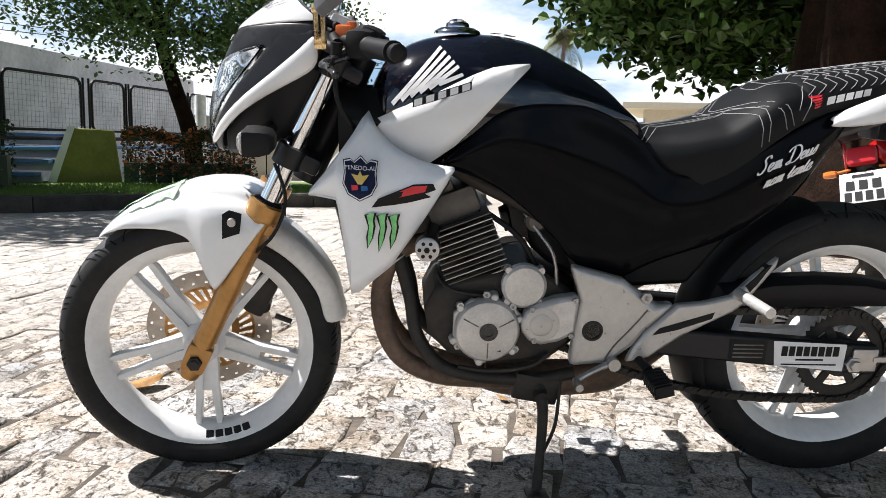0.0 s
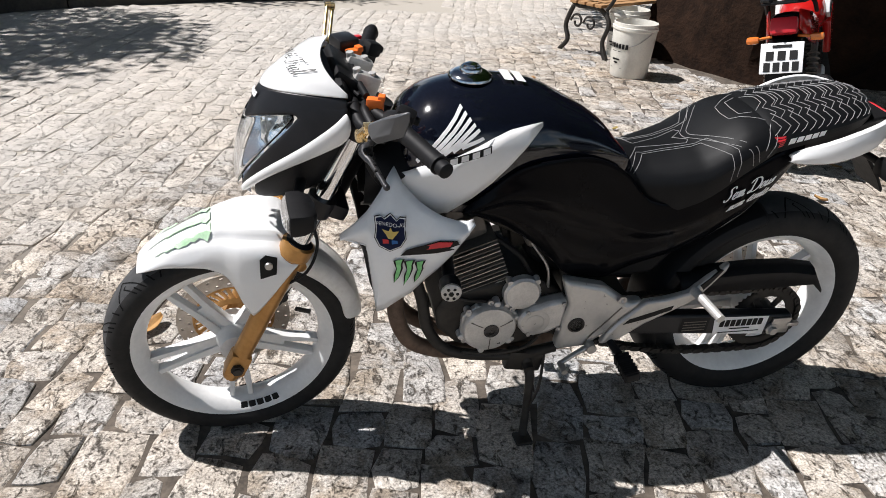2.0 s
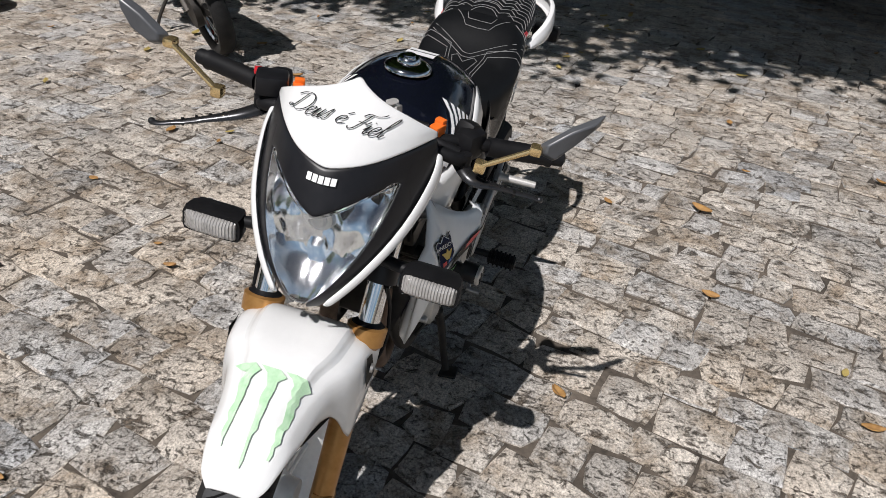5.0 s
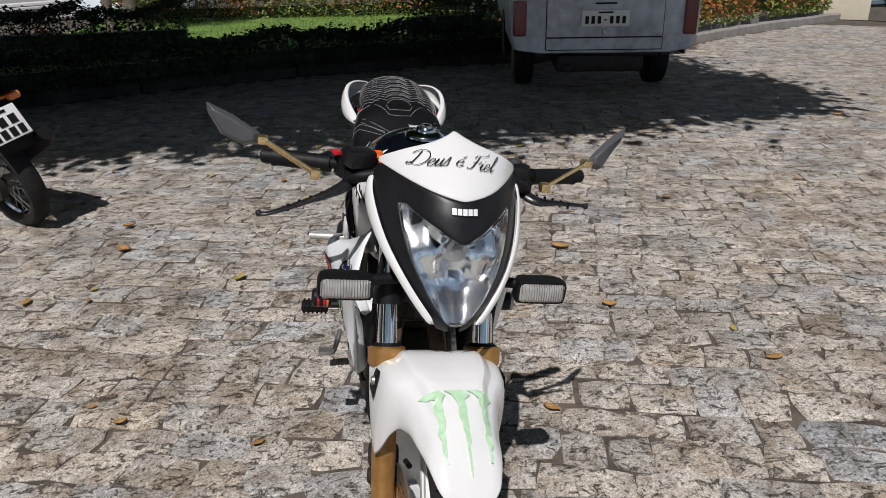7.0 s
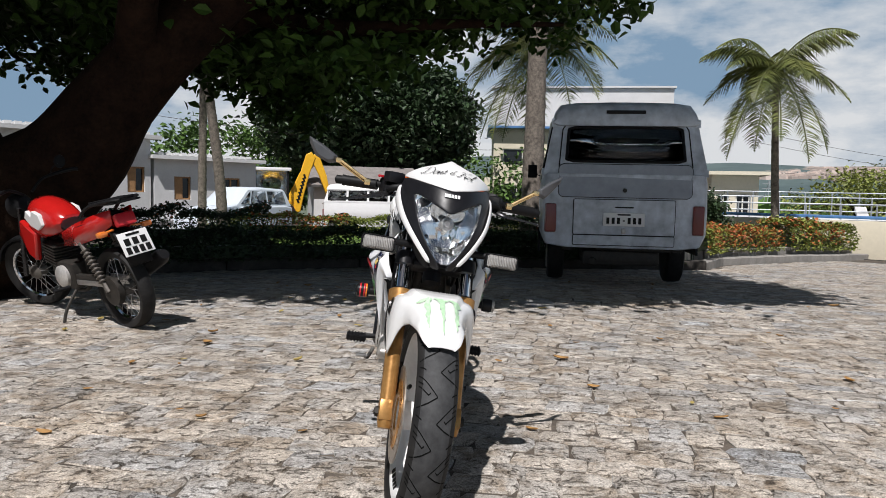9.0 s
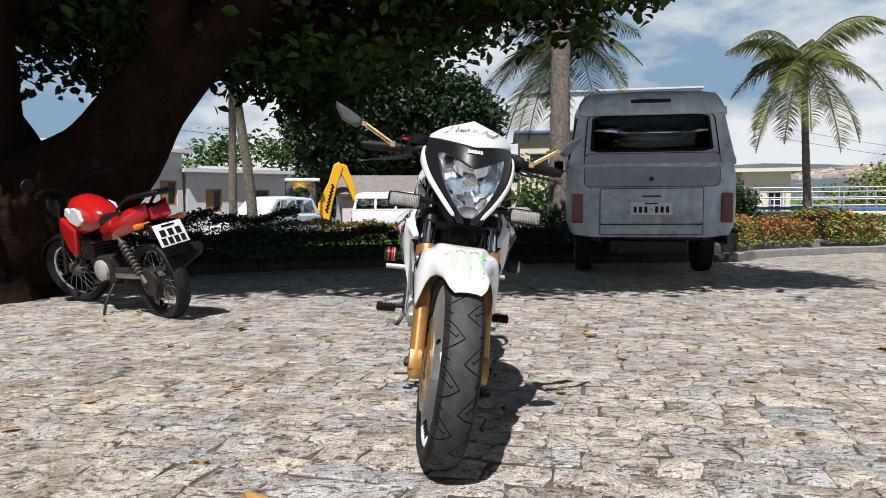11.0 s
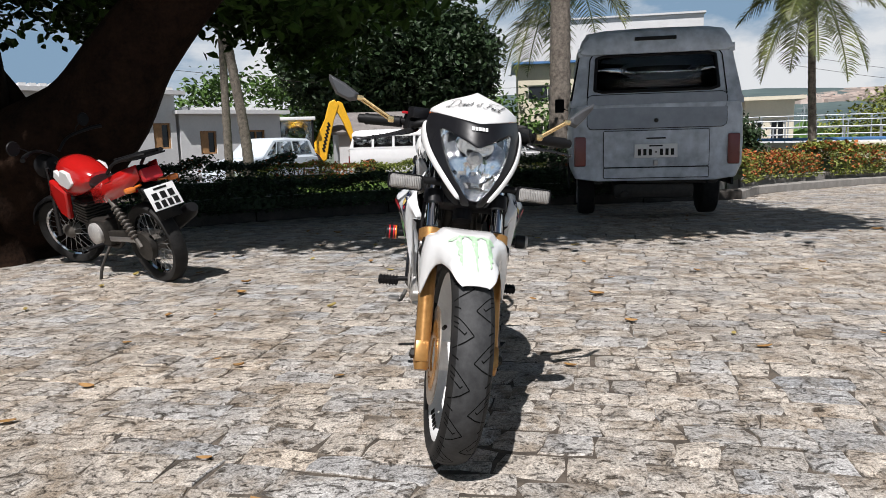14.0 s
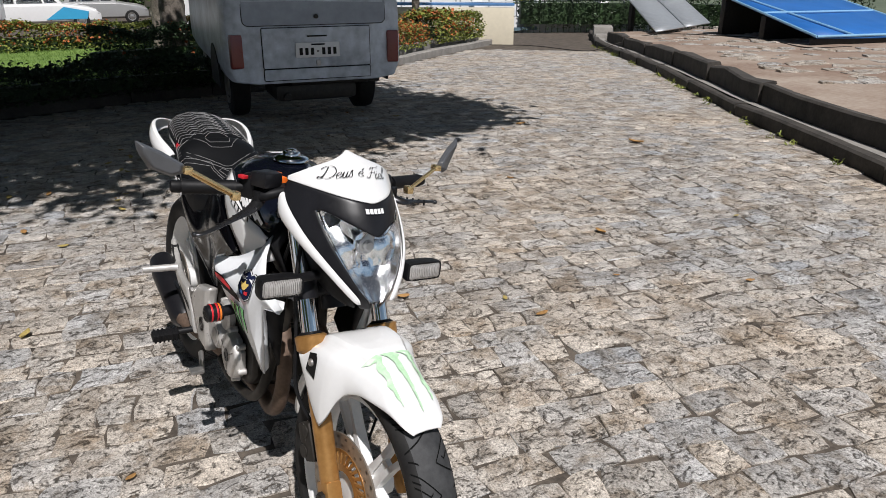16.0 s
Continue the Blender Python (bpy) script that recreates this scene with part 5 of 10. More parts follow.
    for s in (-1, 1):
        tube(bm, [(0.50, s * 0.03, 0.52), (0.44, s * 0.045, 0.52), (0.395, s * 0.055, 0.47), (0.385, s * 0.06, 0.38), (0.42, s * 0.06, 0.285), (0.50, s * 0.05, 0.232), (0.60, s * 0.035, 0.215), (0.75, s * 0.03, 0.21)], [0.019, 0.020, 0.020, 0.0205, 0.021, 0.021, 0.022, 0.022], 14)
    tube(bm, [(0.62, 0, 0.205), (0.70, 0.0, 0.20), (0.90, 0.02, 0.205), (1.02, 0.08, 0.24), (1.12, 0.14, 0.275)], [0.03, 0.042, 0.042, 0.035, 0.028], 14)
    part("exhaust_pipe", bm, RUST, bike, "rusty exhaust header")
    bm = bmesh.new()
    d = Vector((0.40, 0.0, 0.10)).normalized()
    p = Vector((1.10, 0.128, 0.265))
    lathe(bm, [(0.030, 0.0), (0.050, 0.03), (0.052, 0.30), (0.044, 0.38), (0.022, 0.39), (0.020, 0.36)], p, d, 28)
    part("muffler", bm, SATIN, bike, "black muffler")

    # silver frame plates and hangers
    for s in (-1, 1):
        bm = bmesh.new()
        plate(bm, [(0.763, 0.513), (0.873, 0.486), (0.941, 0.434), (0.985, 0.437), (0.925, 0.376), (0.905, 0.345), (0.856, 0.305), (0.775, 0.297), (0.781, 0.365), (0.790, 0.437)], s * 0.118, s * 0.158)
        pl = part("frame_plate", bm, PLATE_SILVER, bike, "silver swingarm pivot plate", bev=0.012)
        bm = bmesh.new()
        plate(bm, [(0.905, 0.345), (0.925, 0.376), (0.985, 0.437), (1.039, 0.443), (1.095, 0.457), (1.135, 0.500), (1.181, 0.543), (1.176, 0.520), (1.140, 0.468), (1.120, 0.440), (1.099, 0.423), (1.00, 0.370), (0.936, 0.322), (0.89, 0.31)], s * 0.140, s * 0.162)
        hg = part("footrest_hanger", bm, PLATE_SILVER, bike, "cast silver footrest hanger", bev=0.006)
        bm = bmesh.new()
        plate(bm, [(0.938, 0.372), (0.952, 0.388), (1.062, 0.424), (1.058, 0.410), (0.990, 0.385)], s * 0.1392, s * 0.1628)
        part("hanger_gap", bm, INK, hg, "", flat=True)
        bm = bmesh.new()
        plate(bm, [(1.118, 0.480), (1.160, 0.524), (1.166, 0.526), (1.142, 0.486), (1.128, 0.468)], s * 0.1392, s * 0.1628)
        part("hanger_gap", bm, INK, hg, "", flat=True)
        bm = bmesh.new()
        lathe(bm, [(0.022, 0.0), (0.021, 0.003), (0.016, 0.004), (0.014, -0.004), (0.0, -0.004)], (0.816, s * 0.158, 0.378), (0, s, 0), 24)
        part("pivot_cap", bm, IRON, pl)
        # A thin dark rod paints the shaded crease of the plate.
        bm = bmesh.new()
        tube(bm, [(0.925, s * 0.1585, 0.425), (0.895, s * 0.1588, 0.385), (0.862, s * 0.1588, 0.345), (0.845, s * 0.1585, 0.312)], 0.0018, 6, 3)
        part("plate_crease_line", bm, ALU_DIRTY, pl)
        bm = bmesh.new()
        lathe(bm, [(0.012, 0), (0.012, 0.008), (0.006, 0.009), (0.0, 0.005)], (0.918, s * 0.158, 0.452), (0, s, 0), 6)
        part("bolt", bm, STEEL, pl)
        bm = bmesh.new()
        tube(bm, [(1.108, s * 0.155, 0.462), (1.112, s * 0.18, 0.462), (1.122, s * 0.265, 0.460)], [0.013, 0.012, 0.011], 10, 3)
        part("passenger_footrest", bm, ALU, bike, "bright aluminium passenger footrest")
        bm = bmesh.new()
        cyl(bm, (0.915, s * 0.15, 0.318), (0.925, s * 0.20, 0.312), 0.010)
        box(bm, (0.932, s * 0.240, 0.303), (0.036, 0.082, 0.026), (0, -15, 0), 0.008)
        fr = part("footrest", bm, MATT, bike, "black rubber rider footrest")
        for k in range(6):
            part("rib", box(bmesh.new(), (0.932, s * (0.207 + 0.013 * k), 0.303), (0.039, 0.006, 0.030), (0, -15, 0), 0.002), MATT, fr)
    bm = bmesh.new()
    tube(bm, [(0.86, -0.165, 0.312), (0.82, -0.175, 0.298), (0.785, -0.185, 0.282)], [0.008, 0.006, 0.006], 10, 3)
    cyl(bm, (0.785, -0.18, 0.279), (0.785, -0.215, 0.277), 0.008)
    lathe(bm, [(0.013, 0), (0.013, 0.03)], (0.862, -0.15, 0.312), (0, -1, 0), 14)
    part("gear_lever", bm, STEEL, bike, "aluminium gear lever")
    bm = bmesh.new()
    tube(bm, [(0.80, 0.165, 0.29), (0.73, 0.18, 0.27), (0.70, 0.19, 0.28)], [0.008, 0.007, 0.008], 10, 3)
    box(bm, (0.698, 0.205, 0.283), (0.03, 0.04, 0.012), (0, 0, 0), 0.004)
    part("brake_pedal", bm, STEEL, bike)
    # side stand, its foot on the ground beside the leaning machine
    bm = bmesh.new()
    tube(bm, [(0.725, -0.10, 0.235), (0.732, -0.135, 0.19), (0.728, -0.160, 0.10), (0.722, -0.182, 0.030)], [0.016, 0.012, 0.010, 0.011], 10, 4)
    box(bm, (0.72, -0.192, 0.024), (0.045, 0.05, 0.010), (-12, 0, 0), 0.004)
    box(bm, (0.72, -0.10, 0.225), (0.10, 0.03, 0.06), (0, 10, 0), 0.008)
    cyl(bm, (0.725, -0.08, 0.225), (0.728, -0.135, 0.215), 0.014)
    tube(bm, [(0.77, -0.11, 0.245), (0.76, -0.14, 0.16), (0.735, -0.155, 0.10)], 0.004, 6)
    part("side_stand", bm, IRON, bike, "black side stand")

    # swingarm, chain and sprocket
    bm = bmesh.new()
    for s in (-1, 1):
        plate(bm, [(0.82, 0.40), (1.00, 0.375), (1.20, 0.362), (1.37, 0.350), (1.44, 0.346), (1.455, 0.315), (1.435, 0.278), (1.36, 0.284), (1.20, 0.298), (1.00, 0.315), (0.82, 0.335)], s * 0.105, s * 0.138)
    plate(bm, [(0.83, 0.41), (0.99, 0.39), (0.99, 0.31), (0.83, 0.33)], -0.10, 0.10)
    sw = part("swingarm", bm, SATIN, bike, "black box-section swingarm", bev=0.006)
    bm = bmesh.new()
    patch(bm, [(1.208, 0.355), (1.368, 0.349), (1.367, 0.288), (1.216, 0.300)], lambda x, z: Vector((x, -0.1395, z)))
    part("sticker", bm, LETTER, sw, "white maker's sticker", flat=True)
    bm = bmesh.new()
    block_word(bm, lambda u, v: Vector((1.290 + u, -0.1405, 0.333 + v)), 0.125, 0.022, 8)
    bars(bm, 1, 0.06, 0.004, 0, lambda u, v: Vector((1.290 + u, -0.1405, 0.314 + v)))
    bars(bm, 1, 0.12, 0.003, 0, lambda u, v: Vector((1.290 + u, -0.1405, 0.303 + v)))
    part("sticker_lettering", bm, INK, sw, "", flat=True)
    bm = bmesh.new()
    patch(bm, [(1.115, 0.357), (1.195, 0.355), (1.195, 0.306), (1.115, 0.312)], lambda x, z: Vector((x, -0.1395, z)))
    part("warning_label", bm, MATT, sw, "", flat=True)
    bm = bmesh.new()
    for i in range(4):
        bars(bm, 1, 0.065, 0.003, 0, lambda u, v, i=i: Vector((1.155 + u, -0.1402, 0.345 - 0.009 * i + v)))
    part("label_print", bm, ALU_DIRTY, sw, "", flat=True)
    for s in (-1, 1):
        bm = bmesh.new()
        lathe(bm, [(0.018, 0), (0.018, 0.008), (0.012, 0.009), (0.012, 0.018), (0.0, 0.018)], (1.387, s * 0.138, 0.305), (0, s, 0), 6)
        box(bm, (1.41, s * 0.141, 0.315), (0.055, 0.006, 0.05), (0, 0, 0), 0.003)
        box(bm, (1.445, s * 0.14, 0.318), (0.035, 0.012, 0.012), (0, 0, 0), 0.002)
        part("axle_adjuster", bm, STEEL, sw)
    bm = bmesh.new()
    N, c = 44, Vector((1.387, -0.092, 0.305))
    pts = []
    for i in range(N * 2):
        r = 0.100 if i % 2 == 0 else 0.092
        a = 2 * math.pi * i / (2 * N)
        pts.append((r * math.cos(a), r * math.sin(a)))
    inner = []
    for i in range(2 * N):
        a = 2 * math.pi * i / (2 * N)
        inner.append((0.072 * math.cos(a), 0.072 * math.sin(a)))
    for y in (-0.003, 0.003):
        A = [bm.verts.new(c + Vector((p[0], y, p[1]))) for p in pts]
        B = [bm.verts.new(c + Vector((p[0], y, p[1]))) for p in inner]
        for i in range(2 * N):
            j = (i + 1) % (2 * N)
            bm.faces.new((A[i], A[j], B[j], B[i]))
    for i in range(6):
        a = radians(60 * i)
        box(bm, c + Vector((0.055 * math.cos(a), 0, 0.055 * math.sin(a))), (0.05, 0.006, 0.018), (0, -60 * i, 0), 0.002)
    lathe(bm, [(0.045, -0.012), (0.045, 0.03)], c, (0, 1, 0), 24)
    part("sprocket", bm, IRON, rw, "dark greasy rear sprocket")
    bm = bmesh.new()
    path = []
    for x in np.arange(0.75, 1.387, 0.016):
        path.append((x, 0.402 + (x - 0.75) / 0.655 * 0.005))
    for a in np.arange(90, -90, -8.5):
        path.append((1.387 + 0.102 * math.cos(radians(a)), 0.305 + 0.102 * math.sin(radians(a))))
    for x in np.arange(1.387, 0.75, -0.016):
        t = (1.387 - x) / 0.655
        path.append((x, 0.203 + 0.13 * t - 0.045 * math.sin(math.pi * t)))
    for i, (a, b) in enumerate(zip(path, path[1:])):
        ang = math.degrees(math.atan2(b[1] - a[1], b[0] - a[0]))
        box(bm, ((a[0] + b[0]) / 2, -0.092, (a[1] + b[1]) / 2), (0.0135, 0.016 if i % 2 else 0.021, 0.015), (0, -ang, 0))
        cyl(bm, (a[0], -0.104, a[1]), (a[0], -0.080, a[1]), 0.006, None, 6)
    part("chain", bm, IRON, bike, "greasy drive chain", flat=True)
    bm = bmesh.new()
    rows = []
    for x, zt, zb in ((1.10, 0.455, 0.43), (1.20, 0.480, 0.425), (1.30, 0.486, 0.425), (1.40, 0.484, 0.428), (1.48, 0.470, 0.43), (1.515, 0.42, 0.40)):
        rows.append([(x, -0.075, zt + 0.004), (x, -0.100, zt), (x, -0.118, zt - 0.012), (x, -0.120, zb)])
    part("chain_guard", sheet(bm, rows), MATT, bike, "black chain guard", solid=0.004)
    bm = bmesh.new()
    rows = []
    for a in np.linspace(205, 104, 11):
        r = 0.338
        rows.append([AXLE_R + Vector(((r - d) * math.cos(radians(a)), q * 0.085, (r - d) * math.sin(radians(a)))) for q, d in ((-1, 0.04), (-0.9, 0.012), (-0.5, 0.002), (0, 0), (0.5, 0.002), (0.9, 0.012), (1, 0.04))])
    part("rear_hugger", sheet(bm, rows), MATT, bike, "black rear mudguard", solid=0.004, sub=1)
    bm = bmesh.new()
    tube(bm, [(0.85, 0.05, 0.42), (1.02, 0.03, 0.62)], 0.03, 12, 2)
    for i in range(7):
        q = Vector((0.87, 0.047, 0.45)).lerp(Vector((1.0, 0.033, 0.60)), i / 6)
        lathe(bm, [(0.038, -0.006), (0.042, 0), (0.038, 0.006)], q, (0.17, -0.02, 0.20), 16)
    part("rear_shock", bm, IRON, bike)


motorcycle = build_motorcycle()


# ---- ground, paving and kerbs ----
def dust_factor(n, l):
    """Where blown dust lies on the yard: a broad ragged patch by the open side."""
    geo = n.new("ShaderNodeNewGeometry")
    sep = n.new("ShaderNodeSeparateXYZ")
    l.new(geo.outputs["Position"], sep.inputs["Vector"])
    nz = n.new("ShaderNodeTexNoise")
    nz.inputs["Scale"].default_value, nz.inputs["Detail"].default_value = 0.8, 6
    l.new(geo.outputs["Position"], nz.inputs["Vector"])
    ad = n.new("ShaderNodeMath")
    ad.operation = "MULTIPLY_ADD"
    ad.inputs[1].default_value = 3.0
    l.new(nz.outputs["Fac"], ad.inputs[0])
    across = n.new("ShaderNodeMath")
    across.operation = "MULTIPLY_ADD"
    across.inputs[1].default_value = -1.25
    l.new(sep.outputs["X"], across.inputs[0])
    l.new(sep.outputs["Y"], across.inputs[2])
    l.new(across.outputs[0], ad.inputs[2])
    mr = n.new("ShaderNodeMapRange")
    mr.interpolation_type = "SMOOTHSTEP"
    mr.inputs["From Min"].default_value, mr.inputs["From Max"].default_value = 2.6, 5.2
    l.new(ad.outputs[0], mr.inputs["Value"])
    return mr.outputs["Result"]


def stone_material():
    """Pale rough-cleft granite: tan and blue-grey stones, scratched along the cleft, with brown dirt in the hollows."""
    m = M("worn_paving_stone", (0.365, 0.343, 0.322), 0.9, var=0.22, scale=8, fine=52, bump=0.008, col2=(0.655, 0.626, 0.596), island=0.15)
    n, l = m.node_tree.nodes, m.node_tree.links
    b = n["Principled BSDF"]
    out = b.inputs["Base Color"].links[0].from_socket
    tc, info, geo = n.new("ShaderNodeTexCoord"), n.new("ShaderNodeObjectInfo"), n.new("ShaderNodeNewGeometry")
    shift = n.new("ShaderNodeVectorMath")
    shift.operation = "MULTIPLY_ADD"
    shift.inputs[1].default_value = (37.0, 53.0, 5.0)
    l.new(info.outputs["Random"], shift.inputs[0])
    l.new(tc.outputs["Object"], shift.inputs[2])
    co = shift.outputs[0]
    along_cleft = n.new("ShaderNodeMapping")
    along_cleft.inputs["Rotation"].default_value = (0, 0, radians(14))
    along_cleft.inputs["Scale"].default_value = (1.9, 1.0, 1.0)
    l.new(co, along_cleft.inputs["Vector"])

    def tex(scale, detail, rough, dist=0.0, src=None):
        t = n.new("ShaderNodeTexNoise")
        t.inputs["Scale"].default_value, t.inputs["Detail"].default_value = scale, detail
        t.inputs["Roughness"].default_value, t.inputs["Distortion"].default_value = rough, dist
        l.new(src or co, t.inputs["Vector"])
        return t.outputs["Fac"]

    def ramp(src, p0, c0, p1, c1):
        r = n.new("ShaderNodeValToRGB")
        r.color_ramp.elements[0].position, r.color_ramp.elements[1].position = p0, p1
        r.color_ramp.elements[0].color, r.color_ramp.elements[1].color = (*c0, 1), (*c1, 1)
        l.new(src, r.inputs["Fac"])
        return r.outputs["Color"]

    scratch = ramp(tex(15, 10, 0.78, 1.0, along_cleft.outputs[0]), 0.38, (0.30, 0.265, 0.23), 0.45, (1, 1, 1))
    dirt = ramp(tex(6.5, 7, 0.72, 0.4), 0.38, (0.62, 0.56, 0.49), 0.52, (1, 1, 1))
    pit = ramp(tex(55, 7, 0.78, 0.5), 0.365, (0.32, 0.29, 0.26), 0.43, (1, 1, 1))
    grit = ramp(tex(150, 4, 0.7), 0.36, (0.50, 0.49, 0.475), 0.62, (1.28, 1.27, 1.25))
    tint = ramp(tex(0.8, 5, 0.55), 0.35, (0.93, 0.96, 1.0), 0.68, (1.08, 1.02, 0.95))
    pick = n.new("ShaderNodeMath")
    pick.operation = "MULTIPLY_ADD"
    pick.inputs[1].default_value = 7.3
    l.new(geo.outputs["Random Per Island"], pick.inputs[0])
    l.new(info.outputs["Random"], pick.inputs[2])
    wrapped = n.new("ShaderNodeMath")
    wrapped.operation = "FRACT"
    l.new(pick.outputs[0], wrapped.inputs[0])
    hue = ramp(wrapped.outputs[0], 0.02, (0.91, 0.96, 1.02), 0.45, (1.03, 1.0, 0.95))
    dust = dust_factor(n, l)

    def faded(src, keep, much):
        mx, sc = n.new("ShaderNodeMix"), n.new("ShaderNodeMath")
        mx.data_type, sc.operation = "RGBA", "MULTIPLY"
        mx.inputs["B"].default_value = (*keep, 1)
        sc.inputs[1].default_value = much
        l.new(dust, sc.inputs[0])
        l.new(sc.outputs[0], mx.inputs["Factor"])
        l.new(src, mx.inputs["A"])
        return mx.outputs["Result"]

    scratch, dirt, hue = faded(scratch, (1, 1, 1), 0.6), faded(dirt, (1, 1, 1), 0.7), faded(hue, (1.04, 1.0, 0.95), 0.8)
    for src in (scratch, dirt, pit, grit, tint, hue):
        mx = n.new("ShaderNodeMix")
        mx.data_type, mx.blend_type = "RGBA", "MULTIPLY"
        mx.inputs["Factor"].default_value = 1.0
        l.new(out, mx.inputs["A"])
        l.new(src, mx.inputs["B"])
        out = mx.outputs["Result"]
    l.new(faded(out, (0.54, 0.508, 0.468), 0.62), b.inputs["Base Color"])
    for src, d in ((scratch, 0.010), (pit, 0.007), (dirt, 0.005)):
        bp = n.new("ShaderNodeBump")
        bp.inputs["Strength"].default_value = 1.0
        bp.inputs["Distance"].default_value = d
        l.new(src, bp.inputs["Height"])
        l.new(b.inputs["Normal"].links[0].from_socket, bp.inputs["Normal"])
        l.new(bp.outputs["Normal"], b.inputs["Normal"])
    return m


STONE = stone_material()
# Brown joint soil, darkened further to paint the shadow of deeper crevices.
SAND = M("shade_dark_joint_soil", (0.030, 0.024, 0.019), 0.95, var=0.5, scale=7, fine=60, bump=0.012, col2=(0.160, 0.131, 0.104))
_n, _l = SAND.node_tree.nodes, SAND.node_tree.links
_b = _n["Principled BSDF"]
_mx = _n.new("ShaderNodeMix")
_mx.data_type = "RGBA"
_mx.inputs["B"].default_value = (0.40, 0.365, 0.315, 1)
_l.new(dust_factor(_n, _l), _mx.inputs["Factor"])
_l.new(_b.inputs["Base Color"].links[0].from_socket, _mx.inputs["A"])
_l.new(_mx.outputs["Result"], _b.inputs["Base Color"])
KERB = M("grey_kerb_concrete", (0.27, 0.255, 0.235), 0.9, var=0.3, scale=5, fine=60, bump=0.004)
# Stained on the terrace; on the island kerb the dark colour paints shade.
DARKWALL = M("stained_and_shade_dark_concrete", (0.035, 0.031, 0.027), 0.9, var=0.5, scale=4, fine=40, bump=0.006, col2=(0.085, 0.075, 0.065))
REDEARTH = M("red_earth", (0.24, 0.135, 0.085), 0.95, var=0.3, scale=0.9, fine=22, bump=0.02, col2=(0.40, 0.335, 0.275))
LAWN = M("lawn_turf", (0.10, 0.19, 0.03), 0.95, var=0.35, scale=1.6, fine=90, bump=0.01, col2=(0.19, 0.30, 0.06))
VALLEY = M("far_valley", (0.09, 0.125, 0.075), 1.0, var=0.35, scale=0.02, fine=0.3, col2=(0.15, 0.18, 0.12))
HILLS = M("far_hills", (0.065, 0.105, 0.110), 1.0, var=0.25, scale=0.006, fine=0.05, col2=(0.11, 0.155, 0.150))


def G(x, y):
    """Height of the ground, which falls gently away from the parked machine."""
    r = math.hypot(x, y)
    return -0.012 - 0.030 * max(0.0, min(r, 60.0) - 5.0) - 0.004 * max(0.0, r - 60.0)


KERB_LINE = [(8.6, -4.55), (9.9, -5.4), (11.4, -7.3), (13.6, -10.4)]
ISLAND = [(8.6, -4.55), (8.3, -3.0), (8.1, -1.0), (7.7, 0.6), (7.0, 2.2), (6.2, 3.8), (5.6, 5.4), (5.8, 7.2), (7.0, 9.0)]
TERRACE = [(-1.5, -2.9), (1.24, -4.73), (3.65, -6.33), (7.0, -8.85), (12.0, -12.3), (15.8, -15.7)]
GRASS_EDGE = [(-9.0, 4.2), (-5.0, 4.7), (-3.0, 5.35), (-1.9, 6.3), (-0.6, 6.9), (0.8, 7.3), (1.6, 8.4), (1.8, 11.0)]


def side_of(line, x, y):
    """Signed distance to an open line, positive on its left."""
    best, sgn = 1e9, 1
    for (ax, ay), (bx, by) in zip(line, line[1:]):
        dx, dy = bx - ax, by - ay
        t = max(0, min(1, ((x - ax) * dx + (y - ay) * dy) / (dx * dx + dy * dy)))
        d = math.hypot(x - ax - dx * t, y - ay - dy * t)
        if d < best:
            best, sgn = d, 1 if dx * (y - ay) - dy * (x - ax) > 0 else -1
    return best * sgn


def paved(x, y):
    if side_of(TERRACE, x, y) < 0.05:
        return False
    if side_of(GRASS_EDGE, x, y) > -0.12:
        return False
    if x > 5.3 and (side_of(ISLAND, x, y) < 0.10 if y > -4.55 else side_of(KERB_LINE, x, y) > -0.10):
        return False
    return True


def radial_grid(name, mat, label, kind="structure"):
    rs = [0.0, 1.5, 3, 4.5, 5.0, 6, 8, 10, 13, 17, 22, 28, 36, 46, 60, 90, 150, 300, 600, 1200, 2500]
    bm = bmesh.new()
    n = 72
    c = bm.verts.new((0, 0, G(0, 0) - 0.0055))
    prev = None
    for r in rs[1:]:
        cur = [bm.verts.new((r * math.cos(2 * math.pi * i / n), r * math.sin(2 * math.pi * i / n), G(r, 0) - 0.0055)) for i in range(n)]
        for i in range(n):
            j = (i + 1) % n
            if prev is None:
                bm.faces.new((c, cur[i], cur[j]))
            else:
                f = bm.faces.new((prev[i], cur[i], cur[j], prev[j]))
                if r > 60:
                    f.material_index = 1
        prev = cur
    return part(name, bm, mat, None, label, kind=kind)


ground = radial_grid("ground", [SAND, VALLEY], "sandy yard ground falling gently away")
tagged(ground, category="ground")


def follow(line, step=0.25):
    out = []
    for (ax, ay), (bx, by) in zip(line, line[1:]):
        n = max(1, int(math.hypot(bx - ax, by - ay) / step))
        out += [(ax + (bx - ax) * i / n, ay + (by - ay) * i / n) for i in range(n)]
    return out + [line[-1]]


